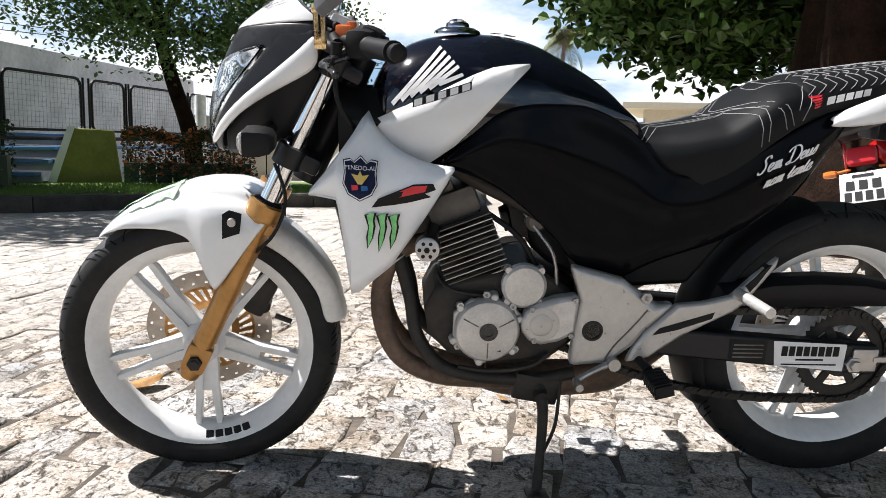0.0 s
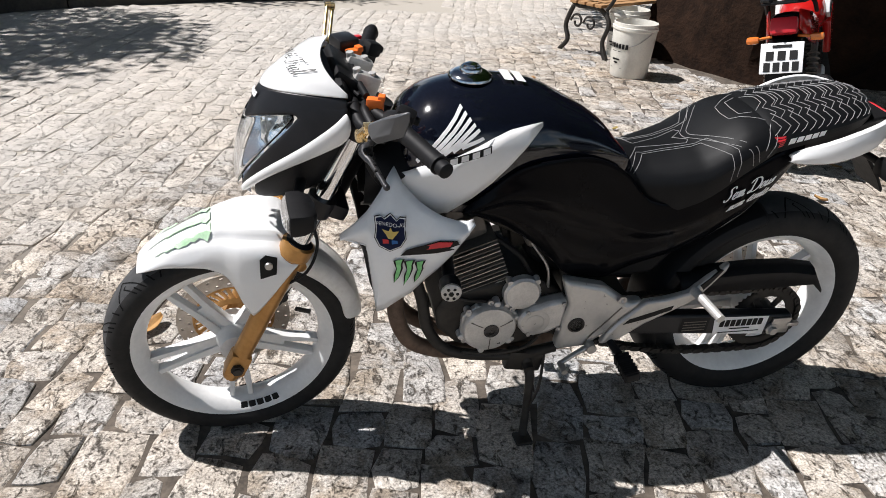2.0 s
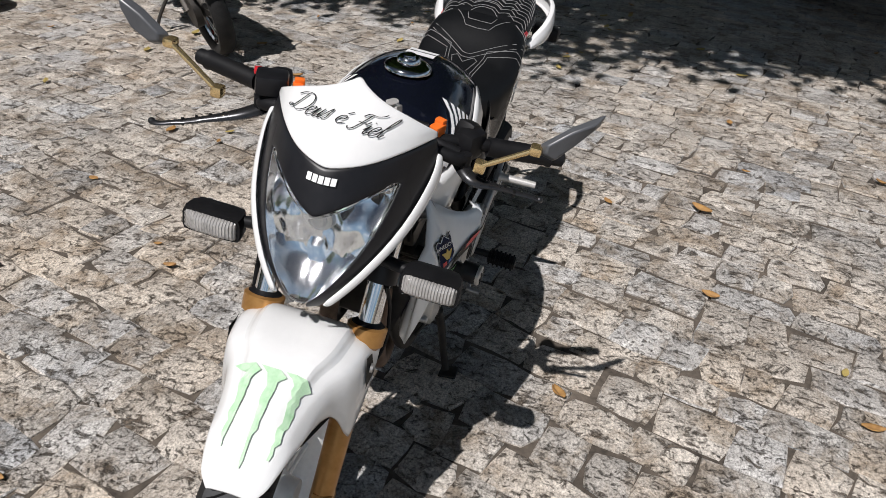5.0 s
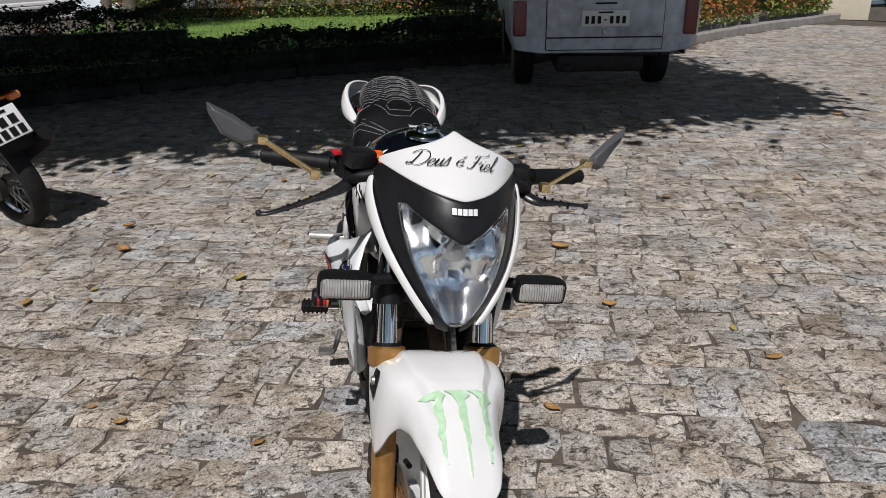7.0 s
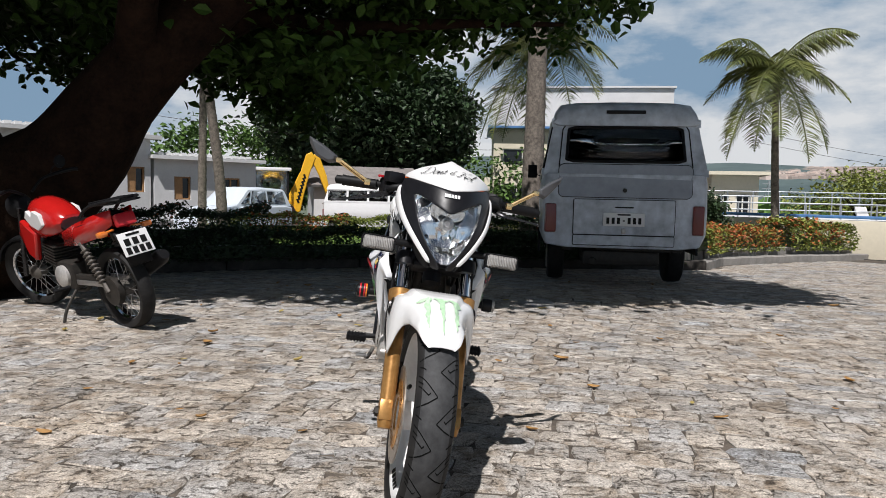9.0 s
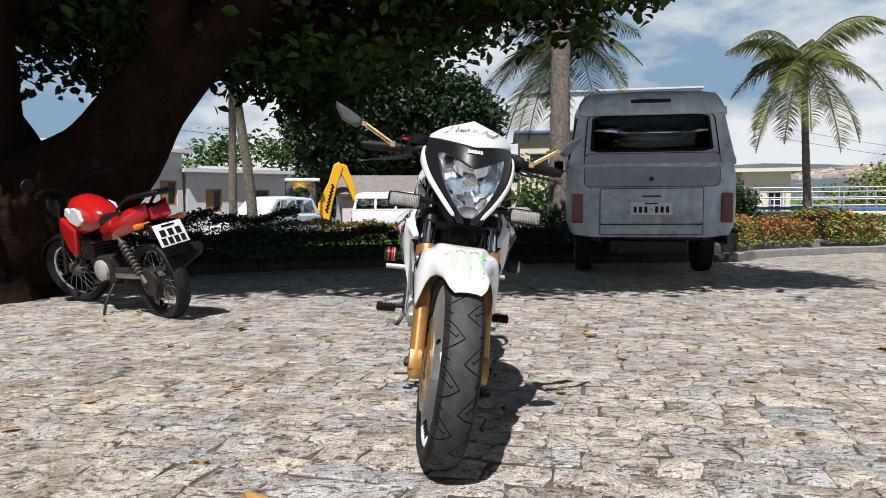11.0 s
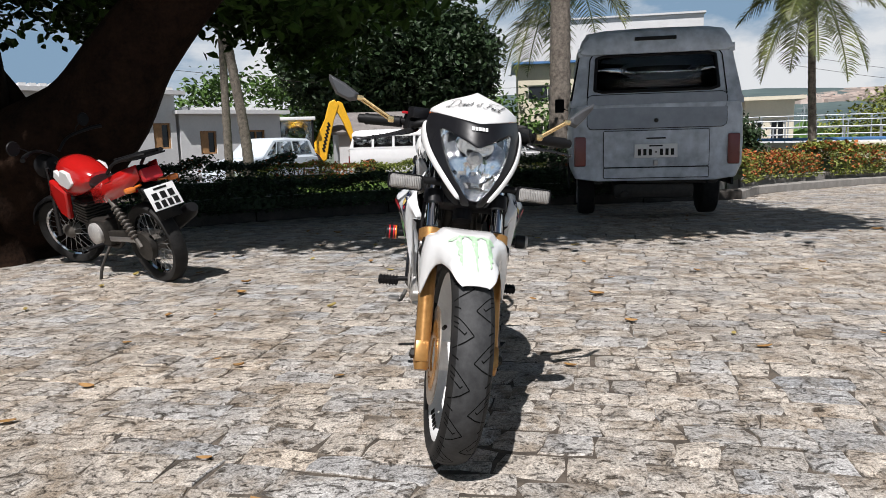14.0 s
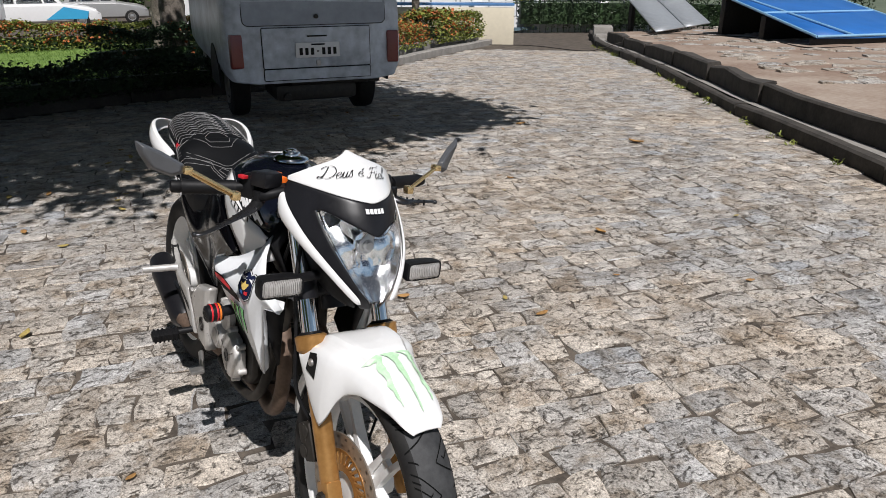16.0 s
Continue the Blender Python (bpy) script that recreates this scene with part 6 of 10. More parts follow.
def kerb(name, line, width, height, mat, label, off=0.0, base=-0.05, lift=0.0, length=0.9, jitter=0.006):
    """A row of kerb stones of their own along a line."""
    top = thing(name, label, "kerb", kind="structure")
    pts = follow(line, length)
    rnd = random.Random(len(pts))
    for (ax, ay), (bx, by) in zip(pts, pts[1:]):
        d = Vector((bx - ax, by - ay, 0))
        L = d.length
        d.normalize()
        nrm = Vector((-d.y, d.x, 0))
        bm = bmesh.new()
        rows = []
        for q, L2 in ((0.006, 0), (0.3, 0), (0.7, 0), (1 - 0.006 / L, 0)):
            o = Vector((ax, ay, 0)) + d * (L * q)
            g = G(o.x, o.y) + lift
            h = height + rnd.uniform(-jitter, jitter)
            e = rnd.uniform(-jitter, jitter)
            prof = [(off + e, base), (off + e, h - 0.02), (off + 0.02 + e, h), (off + width - 0.02, h + rnd.uniform(-jitter, jitter)), (off + width, h - 0.02), (off + width, base)]
            rows.append([bm.verts.new(o + nrm * a + Vector((0, 0, g + z))) for a, z in prof])
        skin_rings(bm, rows)
        part("kerb_stone", bm, mat, top)
    return top


kerb("kerb_bed", KERB_LINE, 0.16, 0.13, KERB, "low worn concrete kerb of the flower bed", off=0.0)
kerb("kerb_bed_inner", KERB_LINE, 0.13, 0.26, KERB, "second step of the flower bed kerb", off=0.34, lift=0.0)
# The island kerb takes the dark concrete as painted shade, not stain.
kerb("kerb_island", [(x, y) for x, y in reversed(ISLAND)], 0.16, 0.14, DARKWALL, "low kerb round the island, shade put in its dark colour", off=0.0)
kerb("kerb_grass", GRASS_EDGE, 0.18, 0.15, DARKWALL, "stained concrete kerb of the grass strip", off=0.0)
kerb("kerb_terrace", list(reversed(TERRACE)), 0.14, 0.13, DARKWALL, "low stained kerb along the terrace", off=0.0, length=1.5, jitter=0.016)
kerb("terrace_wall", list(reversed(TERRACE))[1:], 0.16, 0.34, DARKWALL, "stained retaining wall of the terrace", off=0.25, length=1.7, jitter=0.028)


def strip(name, line, width, z, mat, label, category, off=0.0, rise=0.0, n=6, bumpy=0.02):
    bm = bmesh.new()
    rows = []
    pts = follow(line, 0.5)
    for i, (x, y) in enumerate(pts):
        a, b = pts[max(i - 1, 0)], pts[min(i + 1, len(pts) - 1)]
        d = Vector((b[0] - a[0], b[1] - a[1], 0)).normalized()
        nrm = Vector((-d.y, d.x, 0))
        row = []
        for k in range(n + 1):
            w = off + width * k / n
            p = Vector((x, y, 0)) + nrm * w
            row.append((p.x, p.y, G(p.x, p.y) + z + rise * k / n + noise.noise((p.x * 0.8, p.y * 0.8, 3)) * bumpy))
        rows.append(row)
    sheet(bm, rows)
    return tagged(part(name, bm, mat, None, label, kind="structure"), category=category)


strip("terrace_step", list(reversed(TERRACE)), 0.14, 0.125, KERB, "pale worn step top along the terrace", "step", off=0.13, n=2, bumpy=0.01)
strip("terrace_ground", list(reversed(TERRACE))[1:], 9.0, 0.33, REDEARTH, "terrace of red earth and old paving", "ground", off=0.33, rise=0.35, n=14)
strip("bed_ground", KERB_LINE, 2.2, 0.20, SAND, "sandy flower bed soil", "ground", off=0.40, n=4)
strip("grass_strip", GRASS_EDGE, 4.5, 0.12, LAWN, "short grass strip behind a kerb", "lawn", off=0.15, rise=0.02, n=8, bumpy=0.03)
# lawn of the island
bm = bmesh.new()
sheet(bm, [[(x, y, G(x, y) + 0.10 + 0.05 * noise.noise((x * 0.4, y * 0.4, 0))) for y in np.linspace(interp(x, [8.5, 9.9, 11.4, 19], [-4.2, -4.9, -5.9, -6.0]), 5.5, 16)] for x in np.linspace(8.5, 19.0, 14)])
tagged(part("lawn", bm, LAWN, None, "mown green lawn of the island", kind="structure"), category="lawn")


def stone_outline(rnd, L, W):
    """Eight corners of a roughly squared stone, some with a corner knocked off."""
    j = 0.011
    skew = rnd.uniform(-0.12, 0.12)
    taper = rnd.uniform(-0.10, 0.10)
    pts = []
    for u, v in ((-1, -1), (0, -1.04), (1, -1), (1.03, 0), (1, 1), (0, 1.04), (-1, 1), (-1.03, 0)):
        c = rnd.uniform(0.90, 1.02) if abs(u) == 1 and abs(v) == 1 else 1.0
        pts.append((u * L / 2 * c + v * skew * W / 2 + rnd.uniform(-j, j), v * W / 2 * c * (1 + taper * u) + rnd.uniform(-j, j)))
    return pts


def lay_paving():
    rnd = random.Random(11)
    turn = radians(-14)
    ct, sn = math.cos(turn), math.sin(turn)
    verts, faces = [], []
    near = []
    q = -17.0
    while q < 17.0:
        W = rnd.uniform(0.108, 0.165)
        p = -14.0 + rnd.uniform(0, 0.2)
        while p < 9.0:
            L = rnd.choice((rnd.uniform(0.10, 0.16), rnd.uniform(0.14, 0.23), rnd.uniform(0.19, 0.27)))
            cp, cq = p + L / 2, q + W / 2 + 0.05 * math.sin(p * 0.7 + q * 0.3) + 0.018 * math.sin(p * 3.1 + q * 0.9)
            x, y = cq * ct - cp * sn, cq * sn + cp * ct
            p += L
            if not (-2.9 < x < 14.5 and -12 < y < 9.5):
                continue
            if y > 6.5 and x < 2.0 or math.hypot(x, y) > 15.5:
                continue
            if not paved(x, y):
                continue
            if math.hypot(x - 4.05, y - 3.95) < 0.75:
                continue
            out = stone_outline(rnd, L + rnd.uniform(-0.004, 0.011), W + rnd.uniform(-0.004, 0.010))
            h = rnd.uniform(-0.003, 0.003)
            sl, sw = rnd.uniform(-0.012, 0.012), rnd.uniform(-0.016, 0.016)
            ring1 = [(a, b, -0.03) for a, b in out]
            ring2 = [(a * 0.975, b * 0.965, h - 0.0035 + a * sl + b * sw) for a, b in out]
            ring3 = [(a * 0.92, b * 0.89, h + a * sl + b * sw + rnd.uniform(-0.002, 0.002)) for a, b in out]
            mid = (0, 0, h + rnd.uniform(0, 0.003))
            g = G(x, y)
            tw = turn + rnd.gauss(0, 0.045)
            c2, s2 = math.cos(tw), math.sin(tw)
            loc = [(q2 * c2 - p2 * s2, q2 * s2 + p2 * c2, z) for p2, q2, z in ring1 + ring2 + ring3 + [mid]]
            fs = []
            for k in range(8):
                m = (k + 1) % 8
                fs.append((k, m, 8 + m, 8 + k))
                fs.append((8 + k, 8 + m, 16 + m, 16 + k))
                fs.append((16 + k, 16 + m, 24))
            if -1.15 < x < 1.75 and -1.35 < y < 0.75 and len(near) < 300:
                near.append((x, y, g, loc, fs))
            else:
                b = len(verts)
                verts += [(x + a, y + c, g + z) for a, c, z in loc]
                faces += [tuple(b + i for i in f) for f in fs]
        q += W
    pav = thing("pavement", "pale irregular stone paving with sandy joints", "pavement", kind="structure")
    me = bpy.data.meshes.new("paving_stones")
    me.from_pydata(verts, [], faces)
    me.materials.append(STONE)
    me.polygons.foreach_set("use_smooth", [True] * len(me.polygons))
    me.set_sharp_from_angle(angle=radians(32))
    ob = new("paving_stones", me)
    ob.parent = pav
    tagged(ob, kind="stuff")
    for x, y, g, loc, fs in near:
        me = bpy.data.meshes.new("paving_stone")
        me.from_pydata(loc, [], fs)
        me.materials.append(STONE)
        me.polygons.foreach_set("use_smooth", [True] * len(me.polygons))
        me.set_sharp_from_angle(angle=radians(32))
        ob = new("paving_stone", me)
        ob.location = (x, y, g)
        ob.parent = pav


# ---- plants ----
# Bark colour set far below its own brown, to carry the crown's shade.
BARK = M("shade_dark_fissured_bark", (0.007, 0.0045, 0.0035), 0.95, var=0.45, scale=6, fine=40, bump=0.03, col2=(0.030, 0.016, 0.010), spec=0.1)
PALMBARK = M("grey_ringed_palm_bark", (0.085, 0.070, 0.058), 0.95, var=0.5, scale=14, fine=60, bump=0.02, col2=(0.25, 0.215, 0.18))
LEAF = M("broad_green_leaf", (0.026, 0.055, 0.011), 0.46, var=0.3, scale=1.5, island=0.45, col2=(0.056, 0.108, 0.022), spec=0.12)
LEAF_FINE = M("fine_green_leaf", (0.05, 0.11, 0.02), 0.55, var=0.3, scale=1.0, island=0.35, col2=(0.11, 0.20, 0.04))
LEAF_DARK = M("dark_hedge_leaf", (0.022, 0.046, 0.014), 0.55, var=0.3, scale=2.0, island=0.4)
LEAF_BED = M("yellow_green_bed_leaf", (0.12, 0.17, 0.03), 0.55, var=0.3, scale=2.0, island=0.4, col2=(0.25, 0.27, 0.05))
BLOSSOM = M("orange_red_blossom", (0.36, 0.075, 0.025), 0.6, var=0.3, scale=6, island=0.45, col2=(0.50, 0.16, 0.04))
FROND = M("palm_frond_green", (0.055, 0.095, 0.022), 0.5, var=0.35, scale=1.2, island=0.45, col2=(0.19, 0.20, 0.055))
DRYLEAF = M("fallen_leaf_brown", (0.34, 0.17, 0.06), 0.7, var=0.35, scale=14, col2=(0.52, 0.30, 0.10))
YELLOWLEAF = M("fallen_leaf_yellow", (0.40, 0.31, 0.10), 0.7, var=0.3, scale=14)


def leaves_mesh(name, pts, size, mat, seed=0, aspect=0.55, droop=0.3):
    """Many small folded leaves at the given points, as one object of leaf stuff."""
    rng = np.random.default_rng(seed)
    pts = np.asarray(pts, float)
    n = len(pts)
    a = rng.uniform(0, 2 * np.pi, n)
    tilt = rng.normal(-droop, 0.45, n)
    d = np.stack([np.cos(a) * np.cos(tilt), np.sin(a) * np.cos(tilt), np.sin(tilt)], 1)
    up = rng.normal(0, 0.5, (n, 3)) + [0, 0, 1]
    s = np.cross(d, up)
    s /= np.linalg.norm(s, axis=1, keepdims=True) + 1e-9
    nr = np.cross(s, d)
    L = size * rng.uniform(0.65, 1.2, (n, 1))
    w = L * aspect * 0.5
    base, tip = pts - d * L * 0.5, pts + d * L * 0.5 - nr * L * 0.10
    m1, m2 = pts - d * L * 0.1, pts + d * L * 0.22
    v = np.stack([base, m1 + s * w + nr * w * 0.35, m2 + s * w * 0.85 + nr * w * 0.2, tip, m2 - s * w * 0.85 + nr * w * 0.2, m1 - s * w + nr * w * 0.35], 1).reshape(-1, 3)
    i = np.arange(n)[:, None] * 6
    f = np.concatenate([i + [0, 1, 2, 3], i + [0, 3, 4, 5]], 0)
    me = bpy.data.meshes.new(name)
    me.from_pydata(v.tolist(), [], f.tolist())
    me.materials.append(mat)
    return new(name, me)


def clumps(blobs, n, per, spread, seed, hollow=0.55):
    """Points in clumps spread through ellipsoids: rows of centre and radii."""
    rng = np.random.default_rng(seed)
    out = []
    vol = np.array([b[3] * b[4] * b[5] for b in blobs])
    for b in rng.choice(len(blobs), n, p=vol / vol.sum()):
        cx, cy, cz, rx, ry, rz = blobs[b]
        d = rng.normal(size=3)
        d /= np.linalg.norm(d)
        r = hollow + (1 - hollow) * rng.uniform() ** 0.6
        c = np.array([cx, cy, cz]) + d * r * [rx, ry, rz]
        out.append(c + rng.normal(size=(per, 3)) * spread * [1, 1, 0.7])
    return np.concatenate(out)


def limb(bm, pts, r, n=10):
    return tube(bm, pts, r, n, 5)


def build_big_tree():
    g = G(4, 4)
    tree = thing("tree", "large old broad-leaved shade tree with thick leaning trunk", "tree", pose(0, 0, 0))
    bm = bmesh.new()
    limb(bm, [(4.35, 4.3, g - 0.2), (4.32, 4.25, g + 0.15), (4.30, 4.2, 0.65), (4.35, 4.35, 1.5), (4.45, 4.6, 2.6), (4.6, 4.8, 3.8), (4.7, 4.9, 4.8)], [1.25, 1.02, 0.86, 0.62, 0.46, 0.26, 0.14], 26)
    for v in bm.verts:
        a = math.atan2(v.co.y - 4.3, v.co.x - 4.35)
        k = 1 + 0.10 * math.sin(a * 5 + v.co.z * 1.3) + 0.05 * math.sin(a * 11 + v.co.z * 3) + 0.06 * noise.noise(v.co * 2.0)
        v.co.x, v.co.y = 4.35 + (v.co.x - 4.35) * k, 4.3 + (v.co.y - 4.3) * k
    part("trunk", bm, BARK, tree, "thick fissured trunk, shade put in its dark bark colour")
    for pts, r in (
        ([(4.25, 3.9, 0.35), (4.22, 3.35, 0.72), (4.2, 2.80, 1.12), (4.2, 2.42, 1.65), (4.25, 1.90, 2.25), (4.4, 1.2, 2.9), (4.8, 0.3, 3.4), (5.4, -0.9, 3.6)], [0.66, 0.56, 0.42, 0.33, 0.29, 0.22, 0.13, 0.05]),
        ([(4.25, 2.0, 2.1), (4.9, 1.6, 2.5), (5.6, 1.2, 2.9), (6.6, 0.5, 3.2), (7.4, -0.4, 3.4)], [0.20, 0.17, 0.13, 0.09, 0.04]),
        ([(4.3, 4.2, 2.3), (3.5, 4.6, 3.0), (2.8, 5.0, 3.4), (2.2, 5.3, 3.5)], [0.24, 0.17, 0.10, 0.04]),
        ([(4.3, 4.3, 2.0), (4.0, 5.4, 2.6), (3.7, 6.4, 3.0), (3.4, 7.2, 3.1)], [0.24, 0.16, 0.10, 0.04]),
        ([(4.5, 4.3, 2.8), (5.6, 4.0, 3.6), (6.8, 3.6, 4.2)], [0.22, 0.14, 0.05]),
        ([(4.3, 4.1, 0.9), (4.0, 3.85, 1.7), (3.9, 3.7, 2.4), (4.1, 3.3, 3.2), (4.4, 2.9, 3.9)], [0.55, 0.40, 0.32, 0.24, 0.12]),
        ([(4.2, 2.3, 1.8), (3.6, 2.0, 2.6), (3.1, 1.8, 3.2), (2.6, 1.4, 3.5)], [0.18, 0.13, 0.08, 0.03]),
        ([(5.0, 1.5, 2.55), (5.2, 0.6, 2.5), (5.3, -0.4, 2.6), (5.6, -1.6, 2.7)], [0.10, 0.08, 0.05, 0.02]),
    ):
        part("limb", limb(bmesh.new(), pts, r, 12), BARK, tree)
    blobs = [(5.6, 1.6, 3.7, 2.9, 2.8, 1.7), (6.0, -0.9, 3.55, 2.0, 1.7, 1.0), (4.0, 3.0, 4.4, 2.6, 3.0, 1.6), (3.6, 6.2, 2.9, 1.7, 1.9, 1.5), (6.8, 4.2, 3.9, 2.6, 2.8, 1.8), (3.3, 0.7, 4.5, 2.5, 3.5, 0.75), (5.5, -2.2, 4.3, 2.2, 1.6, 0.8)]
    pts = clumps(blobs, 2500, 44, 0.19, 5, 0.25)
    # Flat leaf layers added mostly above view, to close the crown's ground shade.
    pts = np.concatenate([pts, clumps([(3.2, -1.6, 4.7, 1.9, 1.9, 0.45), (3.6, 1.8, 4.9, 2.0, 2.2, 0.4)], 560, 40, 0.24, 15, 0.1), clumps([(3.9, 1.2, 5.3, 3.0, 4.2, 0.45), (6.4, 0.8, 5.0, 2.6, 3.6, 0.5)], 1100, 34, 0.26, 16, 0.0)])
    pts = np.concatenate([pts, clumps([(3.9, 6.4, 2.9, 2.0, 2.0, 1.5), (5.6, 7.2, 3.4, 2.4, 2.0, 1.7)], 760, 40, 0.20, 6, 0.3)])
    # First two blobs added overhead to fill the shade's rim; the rest hang in view.
    pts = np.concatenate([pts, clumps([(2.6, -2.3, 4.7, 1.3, 1.15, 0.3), (2.2, -0.9, 4.7, 1.1, 1.3, 0.3)], 330, 40, 0.20, 25, 0.0), clumps([(7.0, 2.0, 2.25, 0.55, 0.6, 0.45), (7.1, 1.3, 2.15, 0.5, 0.55, 0.4), (7.4, 3.3, 2.9, 0.8, 0.8, 0.6)], 70, 36, 0.17, 26, 0.1)])
    pts = pts[pts[:, 0] > 2.98 - 0.642 * pts[:, 2] + 0.25 * np.sin(pts[:, 1] * 4)]
    pts = pts[pts[:, 2] > 1.55 + 0.25 * np.sin(pts[:, 0] * 3 + pts[:, 1] * 2)]
    crown = leaves_mesh("crown", pts, 0.145, LEAF, 5, 0.62, 0.35)
    crown.parent = tree
    tagged(crown, kind="stuff")


def small_tree(name, label, base, blobs, trunk, n, per, size, mat, seed, spread=0.2, branches=6):
    tree = thing(name, label, "tree")
    part("trunk", limb(bmesh.new(), trunk, [0.17, 0.13, 0.11, 0.09, 0.05][:len(trunk)], 12), BARK, tree)
    rnd = random.Random(seed)
    top = Vector(trunk[-2])
    for i in range(branches):
        b = blobs[i % len(blobs)]
        e = Vector((b[0] + rnd.uniform(-0.5, 0.5) * b[3], b[1] + rnd.uniform(-0.5, 0.5) * b[4], b[2] + rnd.uniform(-0.2, 0.5) * b[5]))
        part("limb", limb(bmesh.new(), [top, top.lerp(e, 0.5) + Vector((0, 0, 0.1)), e], [0.07, 0.05, 0.015], 8), BARK, tree)
    crown = leaves_mesh("crown", clumps(blobs, n, per, spread, seed), size, mat, seed)
    crown.parent = tree
    tagged(crown, kind="stuff")
    return tree


def hedge(name, label, line, w, h, seed, mat, flowers=0.0, size=0.055, dens=420, lift=0.1, category="hedge"):
    """A clipped hedge along a line: twigs inside, leaves outside, blossom on top."""
    rng = np.random.default_rng(seed)
    top = thing(name, label, category)
    pts, fl = [], []
    stems = bmesh.new()
    for (ax, ay), (bx, by) in zip(line, line[1:]):
        L = math.hypot(bx - ax, by - ay)
        nx, ny = -(by - ay) / L, (bx - ax) / L
        m = int(L * dens * (h + w) * 2.4)
        t = rng.uniform(0, 1, m)
        k = rng.uniform(0, 1, m)
        side = rng.uniform(-1, 1, m)
        onside = k < 0.5
        o = np.where(onside, np.sign(side) * w / 2, side * w / 2)
        hh = h * (1 + 0.10 * np.sin(t * L * 2.3 + seed) + 0.06 * np.sin(t * L * 6.1))
        z = np.where(onside, rng.uniform(0, 1, m), 1.0) * hh
        o = o * (1 - 0.25 * (z / h) ** 4) + rng.normal(0, 0.05, m)
        z = z + rng.normal(0, 0.035, m)
        x, y = ax + (bx - ax) * t + nx * o, ay + (by - ay) * t + ny * o
        gz = np.array([G(a, b) for a, b in zip(x, y)]) + lift
        P = np.stack([x, y, gz + np.maximum(z, 0.02)], 1)
        isf = rng.uniform(size=m) < flowers * (z / h > 0.25) * (np.sin(t * L * 1.7 + seed) > -0.6)
        pts.append(P[~isf])
        fl.append(P[isf])
        for i in range(int(L / 0.18)):
            tt = (i + 0.5) / max(1, int(L / 0.18))
            cx, cy = ax + (bx - ax) * tt, ay + (by - ay) * tt
            gg = G(cx, cy) + lift
            cyl(stems, (cx, cy, gg - 0.12), (cx + rng.uniform(-0.08, 0.08), cy + rng.uniform(-0.08, 0.08), gg + h * 0.85), 0.012, 0.006, 5)
            box(stems, (cx, cy, gg + h * 0.32), (0.19, w * 0.24, h * 0.42), (0, 0, math.degrees(math.atan2(by - ay, bx - ax))))
    part("inner_twig", stems, LEAF_DARK, top, flat=True)
    P = np.concatenate(pts)
    tagged(leaves_mesh("leaves", P, size, mat, seed, 0.6, 0.0), kind="stuff").parent = top
    P = np.concatenate(fl)
    if len(P):
        tagged(leaves_mesh("blossoms", P, size * 1.0, BLOSSOM, seed + 1, 0.95, 0.0), kind="stuff").parent = top
    return top


def palm(label, base, height, lean, crown_r, seed, nf=22, r0=0.17, dead=4, trunk_only=False):
    p = thing("palm_tree", label, "palm tree")
    g = G(base[0], base[1])
    bx, by = base
    top = Vector((bx + lean[0], by + lean[1], g + height))
    b0 = Vector((bx, by, g - 0.1))
    pts = [b0, b0.lerp(top, 0.25) - Vector((lean[0] * 0.10, lean[1] * 0.10, 0)), b0.lerp(top, 0.6), top]
    bm = bmesh.new()
    cp = curve_pts(pts, 16)
    rings = []
    for i, q in enumerate(cp):
        t = i / (len(cp) - 1)
        rr = r0 * (1.25 - 0.45 * t) * (1 + (0.35 * max(0, 1 - t * 8))) * (1.05 if i % 2 else 0.97)
        rings.append(ring(bm, q, Vector((1, 0, 0)), Vector((0, 1, 0)), rr, 12))
    skin_rings(bm, rings)
    part("trunk", bm, PALMBARK, p, "grey ringed palm trunk")
    if trunk_only:
        return p
    rnd = random.Random(seed)
    for i in range(nf):
        bm = bmesh.new()
        a = 2 * math.pi * i / nf * 2.4 + rnd.uniform(-0.2, 0.2)
        rise = rnd.uniform(-0.35, 1.35) if i >= dead else rnd.uniform(-1.1, -0.7)
        L = crown_r * rnd.uniform(0.85, 1.1)
        d = Vector((math.cos(a), math.sin(a), 0))
        spine = []
        for k in range(13):
            t = k / 12
            spine.append(top + d * (L * t * (1 - 0.22 * t * max(0, 0.8 - rise))) + Vector((0, 0, L * (rise * t - (0.55 + 0.35 * rise) * t * t))))
        tube(bm, spine, [0.03] + [0.014] * 11 + [0.004], 5, 1)
        side = Vector((-d.y, d.x, 0))
        for k in range(3, 54):
            t = k / 54
            i0 = min(11, int(t * 12))
            q = spine[i0].lerp(spine[i0 + 1], t * 12 - i0)
            ll = L * 0.30 * math.sin(math.pi * min(1, 0.12 + t * 0.92)) ** 0.7 + 0.05
            for s in (-1, 1):
                e = q + side * (s * ll * 0.75) + d * ll * 0.45 + Vector((0, 0, -ll * rnd.uniform(0.35, 0.75)))
                w = (spine[i0 + 1] - spine[i0]).normalized() * 0.013
                mid = q.lerp(e, 0.5) + Vector((0, 0, 0.03))
                vs = [bm.verts.new(c) for c in (q - w * 0.5, q + w * 0.5, mid + w, e, mid - w)]
                bm.faces.new(vs)
        part("frond", bm, FROND, p, flat=True)
    return p


